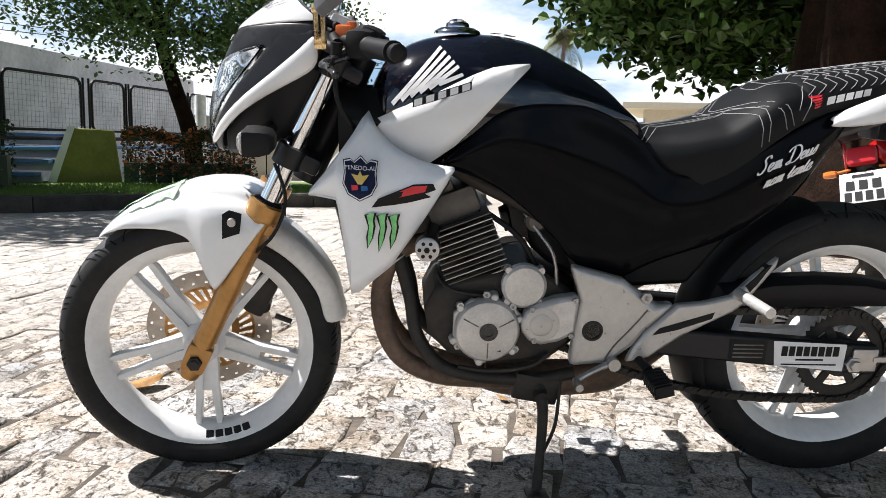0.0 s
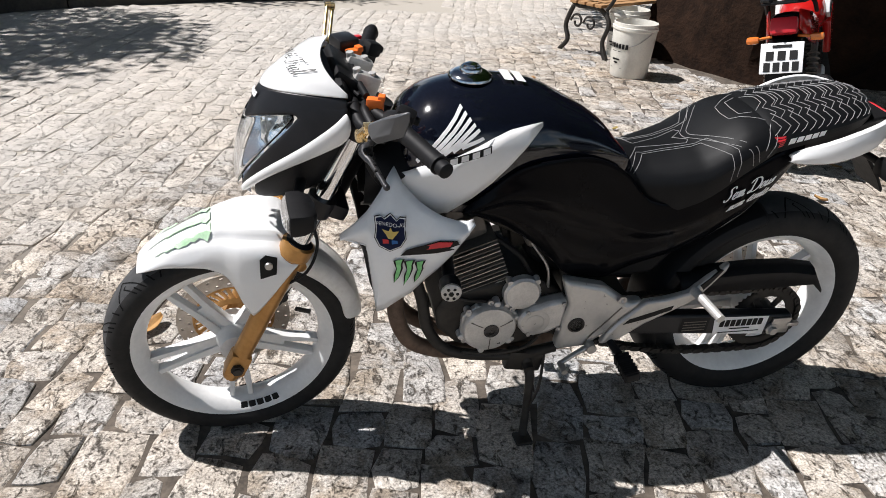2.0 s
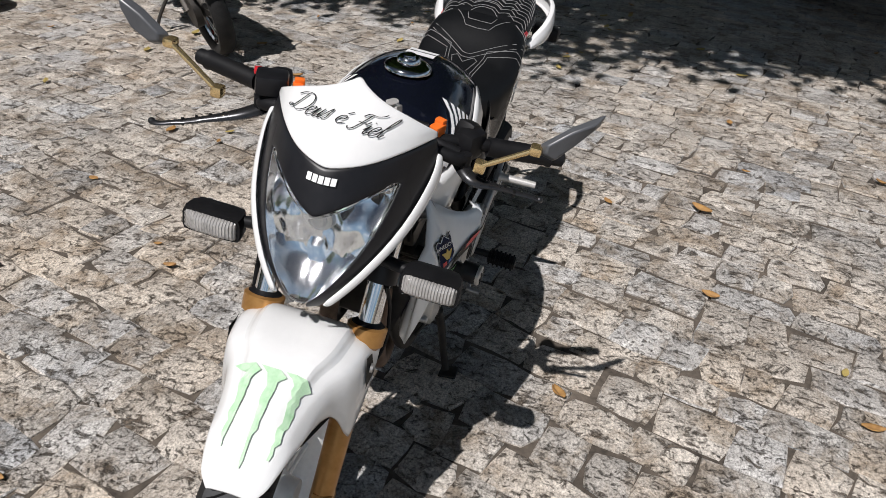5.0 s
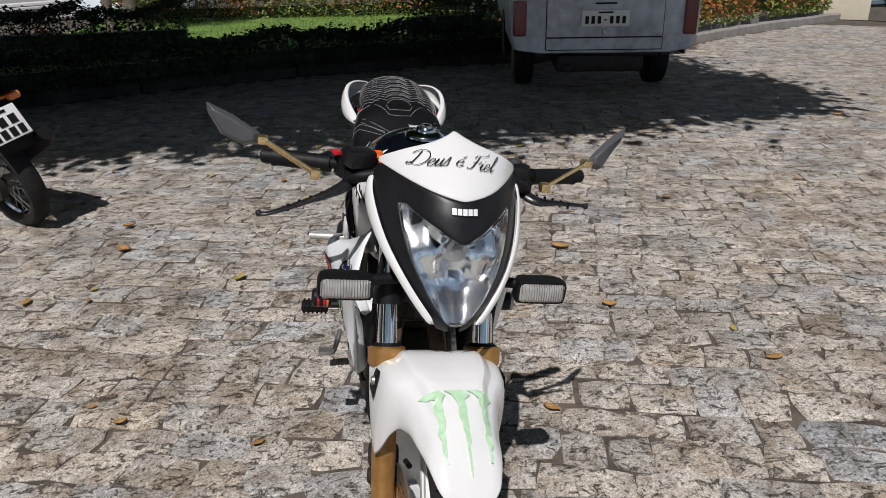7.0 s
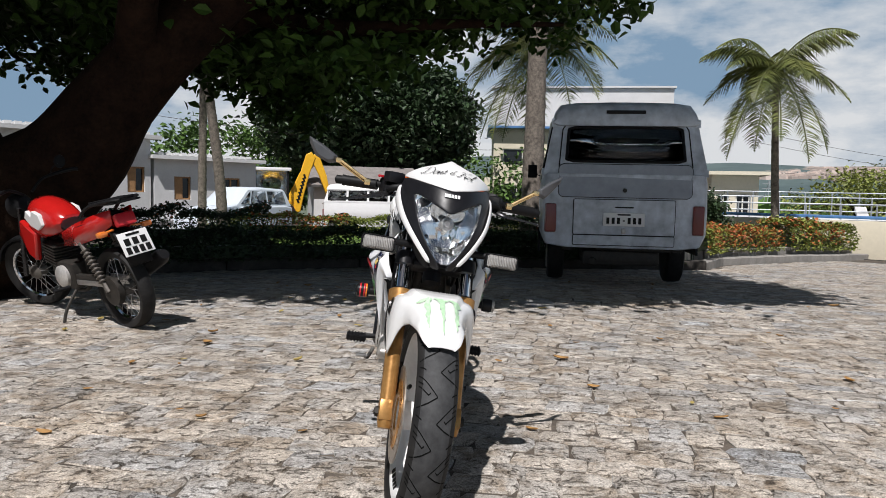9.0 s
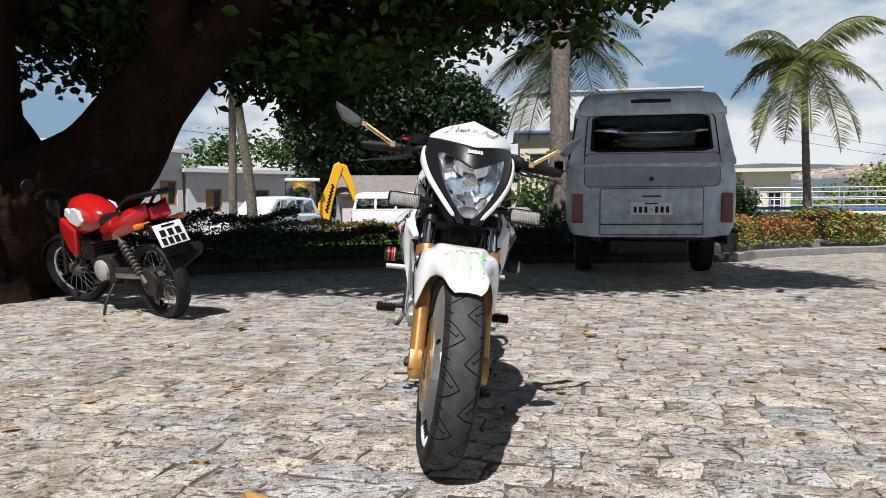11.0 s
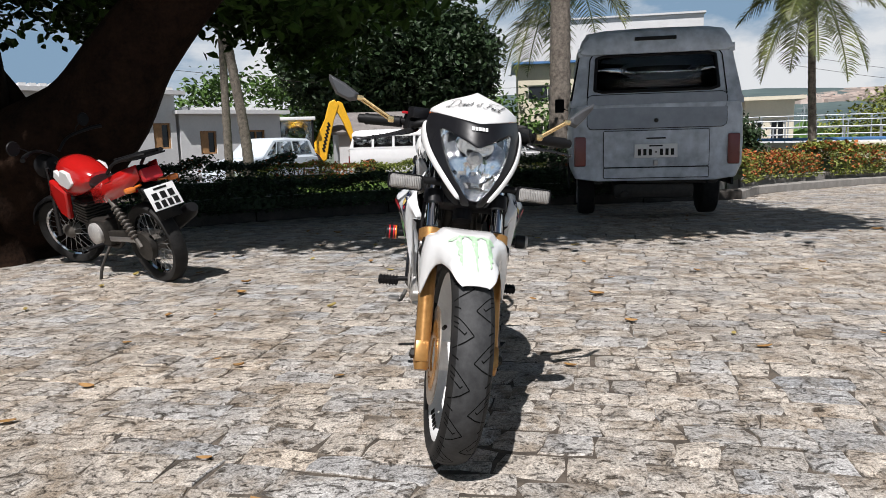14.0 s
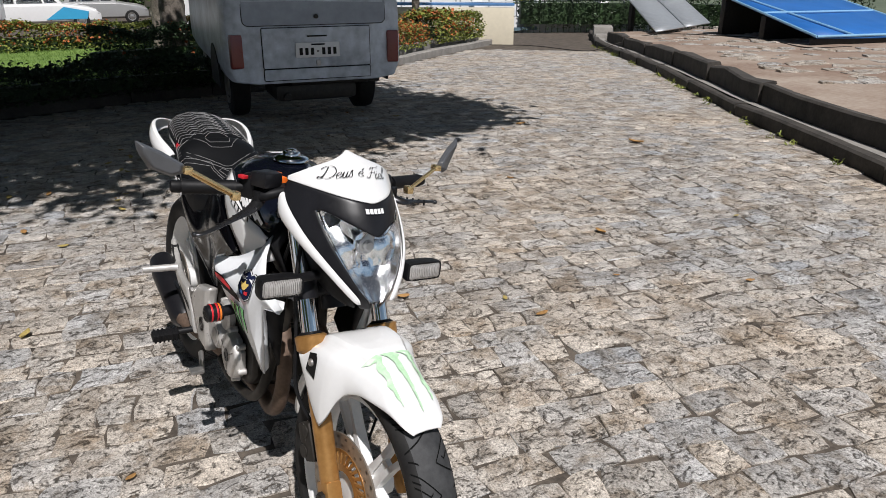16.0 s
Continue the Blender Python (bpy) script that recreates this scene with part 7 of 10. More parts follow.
def fallen_leaf(x, y, size, mat, rot, curl=0.3):
    bm = bmesh.new()
    rows = []
    for i in range(6):
        t = i / 5
        w = math.sin(math.pi * (0.06 + 0.9 * t)) ** 0.8 * 0.27
        rows.append([(size * (t - 0.5), size * w * q, size * (curl * (abs(q) * 0.35 + (t - 0.5) ** 2 * 0.9)) + 0.004) for q in (-1, -0.5, 0, 0.5, 1)])
    sheet(bm, rows)
    ob = part("fallen_leaf", bm, mat, None, "dry fallen leaf lying on paving" if mat is DRYLEAF else "small yellow fallen leaf on paving", solid=0.001)
    ob.matrix_world = pose(x, y, G(x, y) + 0.004, random.uniform(-8, 8), random.uniform(-8, 8), rot)
    tagged(ob, category="leaf", group="fallen leaves")


build_big_tree()
small_tree("tree", "small-leaved tree behind a flowering hedge", (-2.6, 9.2),
           [(-2.6, 9.0, 2.9, 1.9, 1.6, 1.3), (-4.1, 8.6, 2.75, 1.4, 1.2, 0.8), (-1.3, 9.6, 2.1, 1.1, 1.1, 1.0), (-3.0, 9.6, 3.8, 1.8, 1.6, 1.0)],
           [(-2.75, 10.0, -0.3), (-2.85, 9.95, 0.7), (-3.05, 9.8, 1.5), (-3.2, 9.7, 2.2), (-3.2, 9.6, 3.0)], 760, 44, 0.085, LEAF_FINE, 7, 0.26)
small_tree("tree", "spreading tree that shades the edge of the yard", (-6.2, 5.4),
           [(-5.8, 5.5, 4.6, 2.2, 1.6, 1.0), (-7.6, 6.4, 4.8, 2.2, 2.2, 1.2), (-4.5, 6.2, 4.3, 1.0, 1.1, 0.6)],
           [(-6.2, 5.6, -0.1), (-6.2, 5.5, 1.3), (-6.1, 5.4, 2.6), (-6.0, 5.3, 3.6), (-6.0, 5.2, 4.4)], 620, 40, 0.11, LEAF_FINE, 8)
small_tree("tree", "big dark round-crowned tree beyond the lawn", (33, 4),
           [(40.5, 3.6, 5.6, 4.5, 4.6, 4.0), (40.0, -0.8, 5.0, 3.4, 3.2, 3.1)],
           [(40.5, 3.4, -1.4), (40.5, 3.4, 0.4), (40.6, 3.4, 1.8), (40.6, 3.4, 3.4), (40.6, 3.4, 5.0)], 1500, 34, 0.36, LEAF_DARK, 9, 0.4)
small_tree("tree", "broad leafy tree behind far buildings", (48, 2),
           [(47, 1.0, 1.6, 5.5, 6.5, 3.0), (46, -9, 1.2, 4.5, 5.0, 2.4), (46, 12, 1.8, 5, 6, 3.2)],
           [(47, 1.0, -1.6), (47, 1.0, -0.6), (47, 1.0, 0.4), (47, 1.0, 1.2)], 420, 34, 0.4, LEAF_FINE, 10, 0.6)
small_tree("tree", "orange-flowering tree near the settling tanks", (34, -24),
           [(33, -22.5, 0.6, 2.6, 3.2, 1.7), (36, -27, 0.9, 3.6, 3.6, 2.0)],
           [(33.5, -23, -1.4), (33.5, -23, -0.6), (33.5, -23, 0.0), (33.5, -23, 0.6)], 240, 34, 0.22, LEAF_BED, 12, 0.4)
palm("tall coconut palm with drooping fronds beside the bed", (13.0, -7.9), 4.0, (-0.15, 0.25), 1.62, 3, 26, 0.075, 8)
palm("coconut palm with thick trunk behind the grey van", (11.3, -2.35), 7.2, (0.3, -0.1), 2.3, 4, 14, 0.175, 3)
palm("coconut palm with spread fronds behind another trunk", (13.6, -2.6), 4.55, (0.1, -0.3), 2.1, 9, 24, 0.11, 4)
palm("leaning bare palm trunk among hedges", (13.5, 3.80), 6.2, (-0.2, 0.55), 2.1, 5, 16, 0.098, 3)
palm("distant coconut palm rising behind the wall", (7.3, 31.3), 6.3, (0.2, 0.0), 1.3, 12, 22, 0.10, 3)
palm("slender palm trunk beside another trunk", (14.6, 4.55), 6.4, (0.1, -0.05), 2.2, 6, 16, 0.084, 3)

hedge("hedge", "dark clipped hedge in deep shade", [(8.55, -3.0), (8.35, -1.0), (7.95, 0.6), (7.3, 2.1), (6.6, 3.6), (6.1, 5.2), (6.6, 7.4)], 0.55, 0.36, 21, LEAF_DARK, 0.0, 0.06, 800)
hedge("hedge", "clipped hedge with orange blossom behind the lawn", [(17.6, 5.2), (16.9, 1.8), (17.2, -2.0), (17.0, -5.2)], 0.7, 0.50, 22, LEAF_BED, 0.22, 0.07, 480)
hedge("hedge", "flowering hedge round a palm trunk", [(10.2, 4.9), (9.8, 3.6), (9.9, 2.2)], 0.8, 0.62, 23, LEAF_DARK, 0.03, 0.06, 600)
hedge("hedge", "round clipped hedge behind the grey van", [(10.6, -1.0), (11.0, -2.2), (11.2, -3.4)], 0.8, 0.62, 28, LEAF_DARK, 0.04, 0.06, 600)
hedge("flower_bed", "orange-flowering low bushes behind the kerb", [(9.1, -4.5), (10.3, -5.2), (11.9, -7.2)], 0.6, 0.40, 24, LEAF_BED, 0.42, 0.05, 850, 0.2, "flower bed")
hedge("flower_bed", "yellow-green bush at the end of the bed", [(12.2, -7.4), (13.9, -9.8)], 0.9, 0.55, 25, LEAF_BED, 0.16, 0.07, 650, 0.2, "flower bed")
hedge("hedge", "red-flowering clipped hedge beside a trunk", [(-3.4, 8.65), (-2.6, 8.95), (-1.8, 9.3)], 0.75, 0.66, 26, LEAF_DARK, 0.30, 0.055, 1200)
hedge("hedge", "dark red-flowering bush at the grass edge", [(-7.2, 5.5), (-5.4, 6.1), (-3.85, 6.6)], 0.9, 0.80, 27, LEAF_DARK, 0.20, 0.05, 900)
hedge("hedge", "small dark bush beside the fence", [(-0.2, 9.2), (0.6, 9.5)], 0.7, 0.6, 29, LEAF_DARK, 0.1, 0.05, 800)
hedge("hedge", "tall dark hedge at the end of the passage", [(17.6, -14.4), (16.9, -16.0), (16.0, -17.9), (13.4, -19.6), (10.0, -20.6)], 0.8, 1.5, 30, LEAF_DARK, 0.0, 0.09, 330)
shrub = thing("shrub", "dense dark green round shrub beside the van", "shrub")
tagged(leaves_mesh("leaves", clumps([(11.3, -5.2, 0.55, 0.75, 0.72, 0.58)], 240, 40, 0.10, 33, 0.6), 0.085, LEAF_DARK, 33), kind="stuff").parent = shrub
part("stems", limb(bmesh.new(), [(11.3, -5.2, -0.25), (11.3, -5.2, 0.2), (11.35, -5.15, 0.8)], [0.05, 0.04, 0.01], 6), BARK, shrub)

for lx, ly, ls, lr in ((0.322, 1.968, 0.13, 20), (-0.31, 0.47, 0.16, 50), (2.0, -0.88, 0.11, 60), (3.07, -4.2, 0.16, 30), (4.3, -3.9, 0.12, 80), (1.55, -2.3, 0.10, 0), (2.35, 1.2, 0.11, 45), (0.02, 0.72, 0.055, 95)):
    fallen_leaf(lx, ly, ls * 0.8, DRYLEAF, lr)
rnd = random.Random(77)
for k in range(90):
    lx, ly = rnd.uniform(0.2, 6.0), rnd.gauss(0.3, 2.0)
    if paved(lx, ly) and not (-0.4 < lx < 1.8 and -0.35 < ly < 0.2):
        fallen_leaf(lx, ly, rnd.uniform(0.03, 0.07), YELLOWLEAF if rnd.random() < 0.4 else DRYLEAF, rnd.uniform(0, 360), rnd.uniform(0.1, 0.5))

# upright grass on the strip and the lawn, weeds along the terrace kerb
rng = np.random.default_rng(61)
gp = []
while len(gp) < 9000:
    x, y = rng.uniform(-6.5, 1.8), rng.uniform(4.4, 9.0)
    d = side_of(GRASS_EDGE, x, y)
    if 0.17 < d < 2.6:
        gp.append((x, y, G(x, y) + 0.15 + 0.02 * d / 4.5))
tagged(leaves_mesh("grass_blades", gp, 0.085, LAWN, 61, 0.10, -1.1), "ragged green grass blades of the strip", "grass", kind="stuff")
gp = [(x, y, G(x, y) + 0.13) for x, y in zip(rng.uniform(8.7, 16.5, 9000), rng.uniform(-3.6, 5.3, 9000))]
tagged(leaves_mesh("lawn_blades", gp, 0.07, LAWN, 62, 0.12, -1.1), "short green lawn blades", "grass", kind="stuff")
wp = []
for (ax, ay), (bx, by) in zip(TERRACE[1:], TERRACE[2:5]):
    L = math.hypot(bx - ax, by - ay)
    for k in range(int(L * 3)):
        t = rng.uniform()
        x, y = ax + (bx - ax) * t + rng.normal(0.03, 0.03), ay + (by - ay) * t + rng.normal(0.06, 0.03)
        for j in range(int(rng.integers(3, 16))):
            wp.append((x + rng.normal(0, 0.03), y + rng.normal(0, 0.03), G(x, y) + rng.uniform(0.0, 0.05)))
tagged(leaves_mesh("weeds", wp, 0.05, LEAF_BED, 63, 0.3, -0.6), "small weeds along the terrace kerb", "weeds", kind="stuff")


# ---- vehicles ----
# Noise stands for patched paint and for painted dapples of sun through leaves.
VANGREY = M("patched_dappled_grey_van_paint", (0.36, 0.40, 0.46), 0.34, var=0.38, scale=2.1, fine=11, col2=(0.72, 0.78, 0.86))
VANHATCH = M("grey_primer_hatch", (0.26, 0.285, 0.325), 0.42, var=0.14, scale=2.5, fine=14, col2=(0.34, 0.37, 0.42))
VANWHITE = M("white_van_paint", (0.78, 0.78, 0.78), 0.3, var=0.04)
CARSILVER = M("silver_car_paint", (0.38, 0.38, 0.38), 0.3, 0.3, var=0.06)
CARBLUE = M("sky_blue_livery", (0.05, 0.36, 0.62), 0.3, var=0.05)
CARPALE = M("pale_blue_white_car_paint", (0.62, 0.68, 0.74), 0.3, var=0.04)
DARKGLASS = glass("tinted_window_glass", (0.62, 0.66, 0.67), 0.02, 0.0, 0.3)
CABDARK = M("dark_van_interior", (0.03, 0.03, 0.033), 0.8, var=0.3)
REDLENS = M("dull_red_lamp_lens", (0.16, 0.015, 0.012), 0.3, var=0.15, coat=0.3)
REDPAINT = M("red_gloss_paint", (0.44, 0.011, 0.010), 0.18, var=0.08, coat=0.5)
DIGGER = M("yellow_machine_paint", (0.78, 0.42, 0.02), 0.4, var=0.1)
PLATEWHITE = M("number_plate_white", (0.70, 0.70, 0.70), 0.4, var=0.03)
SEATGREY = M("grey_seat_cloth", (0.16, 0.16, 0.16), 0.8)


def loft_body(bm, stations):
    """A closed body through stations of x and half outlines (y, z) from sill to roof."""
    rings = []
    for x, half in stations:
        dx = [h[2] if len(h) > 2 else 0 for h in half]
        pts = [(x + d, h[0], h[1]) for h, d in zip(half, dx)] + [(x + d, -h[0], h[1]) for h, d in zip(half[::-1], dx[::-1])]
        rings.append([bm.verts.new(p) for p in pts])
    return skin_rings(bm, rings)


def road_wheel(parent, x, y, r, w, s):
    bm = bmesh.new()
    lathe(bm, [(r * 0.60, -w / 2), (r * 0.88, -w / 2), (r * 0.97, -w * 0.42), (r, -w * 0.2), (r, w * 0.2), (r * 0.97, w * 0.42), (r * 0.88, w / 2), (r * 0.60, w / 2)], (x, y, r), (0, 1, 0), 28)
    wh = part("wheel", bm, RUBBER, parent, "black road wheel")
    bm = bmesh.new()
    lathe(bm, [(r * 0.62, 0.0), (r * 0.60, 0.02), (r * 0.40, 0.005), (r * 0.25, 0.02), (0.0, 0.025)], (x, y + s * w * 0.46, r), (0, s, 0), 24)
    part("rim", bm, STEEL, wh)


def pane(parent, pts, name="window", mat=None, inset=0.0):
    bm = bmesh.new()
    bm.faces.new([bm.verts.new(p) for p in pts])
    ob = part(name, bm, mat or DARKGLASS, parent, solid=0.006)
    ob.visible_shadow = False
    return ob


def gasket(parent, pts, r=0.014, mat=None, name="window_seal"):
    bm = bmesh.new()
    c = [Vector(p) for p in pts]
    for a, b in zip(c, c[1:] + c[:1]):
        cyl(bm, a, b, r, None, 6)
    for a in c:
        bmesh.ops.create_icosphere(bm, subdivisions=1, radius=r, matrix=Matrix.Translation(a))
    return part(name, bm, mat or MATT, parent)


def build_van(label, m, paint, near=True):
    """An old bus-shaped van; its tail at x = 0, heading along +x."""
    van = thing("van", label, "van", m)
    low = [(0.62, 0.43), (0.80, 0.455), (0.855, 0.58), (0.86, 0.80), (0.85, 1.12), (0.835, 1.20)]
    def half(k, lift=0.0):
        return [(y * k, z) for y, z in low]
    bm = bmesh.new()
    st = []
    for x, k in ((0.0, 0.90), (0.03, 0.96), (0.12, 0.995), (0.4, 1.0), (1.6, 1.0), (3.2, 1.0), (3.9, 0.99), (4.15, 0.94), (4.28, 0.80)):
        st.append((x, half(k)))
    loft_body(bm, st)
    body = part("lower_body", bm, paint, van, "", bev=0.01)
    # pillars and roof
    def up(x, y, z):
        return (x, y, z)
    def wx(z):
        return -0.008 + 0.19 * max(0.0, (z - 1.20)) / 0.55
    bm = bmesh.new()
    post = [0.10, 1.05, 1.95, 2.85, 3.65]
    for s in (-1, 1):
        for i, x in enumerate(post):
            w = 0.16 if i in (0,) else 0.09
            pts = [(x - w / 2, s * 0.835, 1.18), (x + w / 2, s * 0.835, 1.18), (x + w / 2 + (0.10 if i == 0 else 0), s * 0.735, 1.74), (x - w / 2 + (0.165 if i == 0 else 0), s * 0.735, 1.74)]
            a = [bm.verts.new(p) for p in pts]
            b = [bm.verts.new((p[0], p[1] - s * 0.05, p[2])) for p in pts]
            bm.faces.new(a)
            bm.faces.new(b[::-1])
            for q in range(4):
                bm.faces.new((a[q], a[(q + 1) % 4], b[(q + 1) % 4], b[q]))
        box(bm, (1.9, s * 0.826, 1.215), (3.6, 0.045, 0.07))
        box(bm, (1.9, s * 0.735, 1.73), (3.5, 0.05, 0.08))
    part("pillar_frame", bm, paint, van, "")
    roof = bmesh.new()
    st = []
    for x, k, zt in ((0.125, 0.95, 1.80), (0.16, 0.985, 1.90), (0.24, 1.0, 1.955), (0.5, 1.0, 1.985), (2.0, 1.0, 2.0), (3.2, 0.99, 1.96), (3.7, 0.95, 1.86), (3.85, 0.86, 1.77)):
        st.append((x, [(0.70 * k, 1.70), (0.765 * k, 1.72), (0.775 * k, 1.735), (0.755 * k, 1.755), (0.725 * k, 1.755 + (zt - 1.755) * 0.45), (0.665 * k, zt - 0.032), (0.50 * k, zt - 0.008), (0.15 * k, zt)]))
    loft_body(roof, st)
    part("roof", roof, paint, van, "raised grey roof", bev=0.006)
    # tail: frame round the window, hatch, lid
    bm = bmesh.new()
    def tail(y, z, out=0.0):
        return Vector((wx(z) - out + 0.10 * max(0, abs(y) - 0.55) ** 2 * 4, y, z))
    outer = [(-0.80, 1.15), (0.80, 1.15), (0.72, 1.75), (-0.72, 1.75)]
    inner = [(-0.60, 1.325), (0.60, 1.325), (0.575, 1.685), (-0.575, 1.685)]
    for dx in (0.0, 0.05):
        A = [bm.verts.new(tail(*p) + Vector((dx, 0, 0))) for p in outer]
        B = [bm.verts.new(tail(*p) + Vector((dx, 0, 0))) for p in inner]
        for i in range(4):
            j = (i + 1) % 4
            bm.faces.new((A[i], A[j], B[j], B[i]))
    part("tail_frame", bm, paint, van)
    rim = []
    for (y0, z0), (y1, z1) in zip(inner, inner[1:] + inner[:1]):
        rim += [(y0 + (y1 - y0) * t, z0 + (z1 - z0) * t) for t in (0.06, 0.5, 0.94)]
    pane(van, [tail(y, z, -0.012) for y, z in rim], "rear_window")
    gasket(van, [tail(y, z, 0.002) for y, z in rim], 0.016)
    def panel(name, y0, z0, z1, coat, thick=0.012, r=0.05):
        pts = []
        for a in range(4):
            cy, cz = ((y0, z1), (-y0, z1), (-y0, z0), (y0, z0))[a]
            for k in range(4):
                q = radians(90 * a + 30 * k)
                pts.append((cy - math.copysign(r, cy) + r * math.cos(q), cz - (r if cz == z1 else -r) + r * math.sin(q)))
        bm = bmesh.new()
        A = [bm.verts.new(tail(y, z, thick)) for y, z in pts]
        B = [bm.verts.new(tail(y, z, -0.02)) for y, z in pts]
        bm.faces.new(A)
        for i in range(len(A)):
            j = (i + 1) % len(A)
            bm.faces.new((A[i], A[j], B[j], B[i]))
        ob = part(name, bm, coat, van, bev=0.004)
        gasket(ob, [tail(y, z, 0.001) for y, z in pts], 0.007, MATT, "gap")
        return ob
    hatch = panel("tailgate_lower", 0.672, 0.957, 1.295, VANHATCH if paint is VANGREY else paint)
    lid = panel("engine_lid", 0.51, 0.572, 0.932, paint, 0.012, 0.012)
    panel("apron", 0.51, 0.462, 0.562, paint, 0.010, 0.012)
    gasket(hatch, [tail(y, z, 0.003) for y, z in ((-0.672, 1.28), (0.672, 1.28), (0.642, 1.66), (0.60, 1.728), (-0.60, 1.728), (-0.642, 1.66))], 0.006, MATT, "gap")
    bm = bmesh.new()
    lathe(bm, [(0.022, 0), (0.02, 0.02), (0.0, 0.022)], tail(0, 1.03, 0.012), (-1, 0, 0), 14)
    part("lock", bm, IRON, hatch)
    bm = bmesh.new()
    box(bm, tail(0, 0.612, 0.02), (0.03, 0.044, 0.055), (0, 0, 0), 0.012)
    part("lid_handle", bm, STEEL, lid)
    bm = bmesh.new()
    box(bm, tail(0, 0.855, 0.016), (0.014, 0.19, 0.014), (0, 0, 0), 0.005)
    part("lid_grip", bm, INK, lid, "dark recessed grip")
    bm = bmesh.new()
    box(bm, tail(0, 0.730, 0.022), (0.008, 0.42, 0.137), (0, 0, 0), 0.006)
    pl = part("number_plate", bm, PLATEWHITE, van, "white number plate with dark bars")
    bm = bmesh.new()
    for k in range(7):
        part("plate_bar", box(bmesh.new(), tail(-0.16 + 0.0535 * k, 0.718, 0.028), (0.004, 0.030 if k != 3 else 0.02, 0.064 if k != 3 else 0.012)), INK, pl)
    box(bm, tail(0, 0.780, 0.028), (0.004, 0.13, 0.014))
    part("plate_bar", bm, INK, pl)
    for s in (-1, 1):
        bm = bmesh.new()
        box(bm, (-0.012 + 0.025, s * 0.748, 0.735), (0.09, 0.115, 0.30), (0, 0, s * 9), 0.02)
        lamp = part("tail_lamp", bm, REDLENS, van, "tall red tail lamp")
        bm = bmesh.new()
        box(bm, (-0.002 + 0.025, s * 0.750, 0.605), (0.075, 0.105, 0.05), (0, 0, s * 9), 0.012)
        part("reversing_lens", bm, LENS_RIB, lamp)
    bm = bmesh.new()
    box(bm, (0.140, 0, 1.842), (0.05, 0.40, 0.036), (0, 0, 0), 0.008)
    part("roof_vent", bm, INK, van, "dark slot in the roof edge")
    bm = bmesh.new()
    cyl(bm, (0.06, -0.50, 0.415), (0.06, 0.26, 0.425), 0.022, None, 12)
    for s in (-1, 1):
        box(bm, (0.05, s * 0.56, 0.435), (0.08, 0.10, 0.07), (0, 0, 0), 0.02)
    cyl(bm, (0.35, 0.28, 0.30), (0.02, 0.30, 0.29), 0.035, None, 12)
    box(bm, (0.45, 0.0, 0.32), (0.7, 0.8, 0.16), (0, 0, 0), 0.05)
    part("underbody", bm, IRON, van, "dark exhaust and engine underside")
    for s in (-1, 1):
        road_wheel(van, 0.92, s * 0.66, 0.325, 0.19, s)
        road_wheel(van, 3.30, s * 0.66, 0.325, 0.19, s)
        bm = bmesh.new()
        plate(bm, [(0.92 + 0.40 * math.cos(radians(a)), 0.34 + 0.40 * math.sin(radians(a))) for a in range(0, 181, 15)], s * 0.845, s * 0.866)
        part("wheel_arch", bm, MATT, van)
        for i in range(4):
            x0, x1 = post[i] + 0.07 + (0.05 if i == 0 else 0), post[i + 1] - 0.07
            q = [(x0, s * 0.832, 1.26), (x1, s * 0.832, 1.26), (x1, s * 0.748, 1.68), (x0, s * 0.748, 1.68)]
            pane(van, q, "side_window")
            gasket(van, q, 0.012)
        bm = bmesh.new()
        tube(bm, [(3.72, s * 0.83, 1.25), (3.78, s * 0.95, 1.30)], 0.008, 6, 2)
        box(bm, (3.78, s * 0.97, 1.33), (0.03, 0.14, 0.20), (0, 0, 0), 0.01)
        part("wing_mirror", bm, MATT, van)
        for x in (1.5, 2.4, 3.45):
            bm = bmesh.new()
            box(bm, (x, s * 0.35, 0.95), (0.45, 0.48, 0.14), (0, 0, 0), 0.05)
            box(bm, (x - 0.2, s * 0.35, 1.22), (0.12, 0.46, 0.50), (0, 8, 0), 0.05)
            part("passenger_seat", bm, SEATGREY, van)
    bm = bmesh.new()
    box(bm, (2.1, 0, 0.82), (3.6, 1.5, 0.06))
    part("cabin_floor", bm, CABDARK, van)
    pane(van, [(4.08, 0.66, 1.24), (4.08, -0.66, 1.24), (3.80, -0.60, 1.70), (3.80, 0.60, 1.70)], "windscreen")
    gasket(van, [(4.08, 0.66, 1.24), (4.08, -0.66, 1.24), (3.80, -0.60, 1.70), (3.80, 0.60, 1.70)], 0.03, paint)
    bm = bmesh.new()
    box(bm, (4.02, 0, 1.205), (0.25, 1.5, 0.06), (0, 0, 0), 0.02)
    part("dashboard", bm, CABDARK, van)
    # Dark bar added to block the bright strip through the windscreen.
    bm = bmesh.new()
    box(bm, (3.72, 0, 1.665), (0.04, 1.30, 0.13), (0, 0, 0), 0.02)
    part("added_light_block", bm, CABDARK, van)
    # Dark panel added to hide the light on the roof's inner face.
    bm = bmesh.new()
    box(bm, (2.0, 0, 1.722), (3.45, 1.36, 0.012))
    part("added_dark_ceiling", bm, CABDARK, van)
    return van


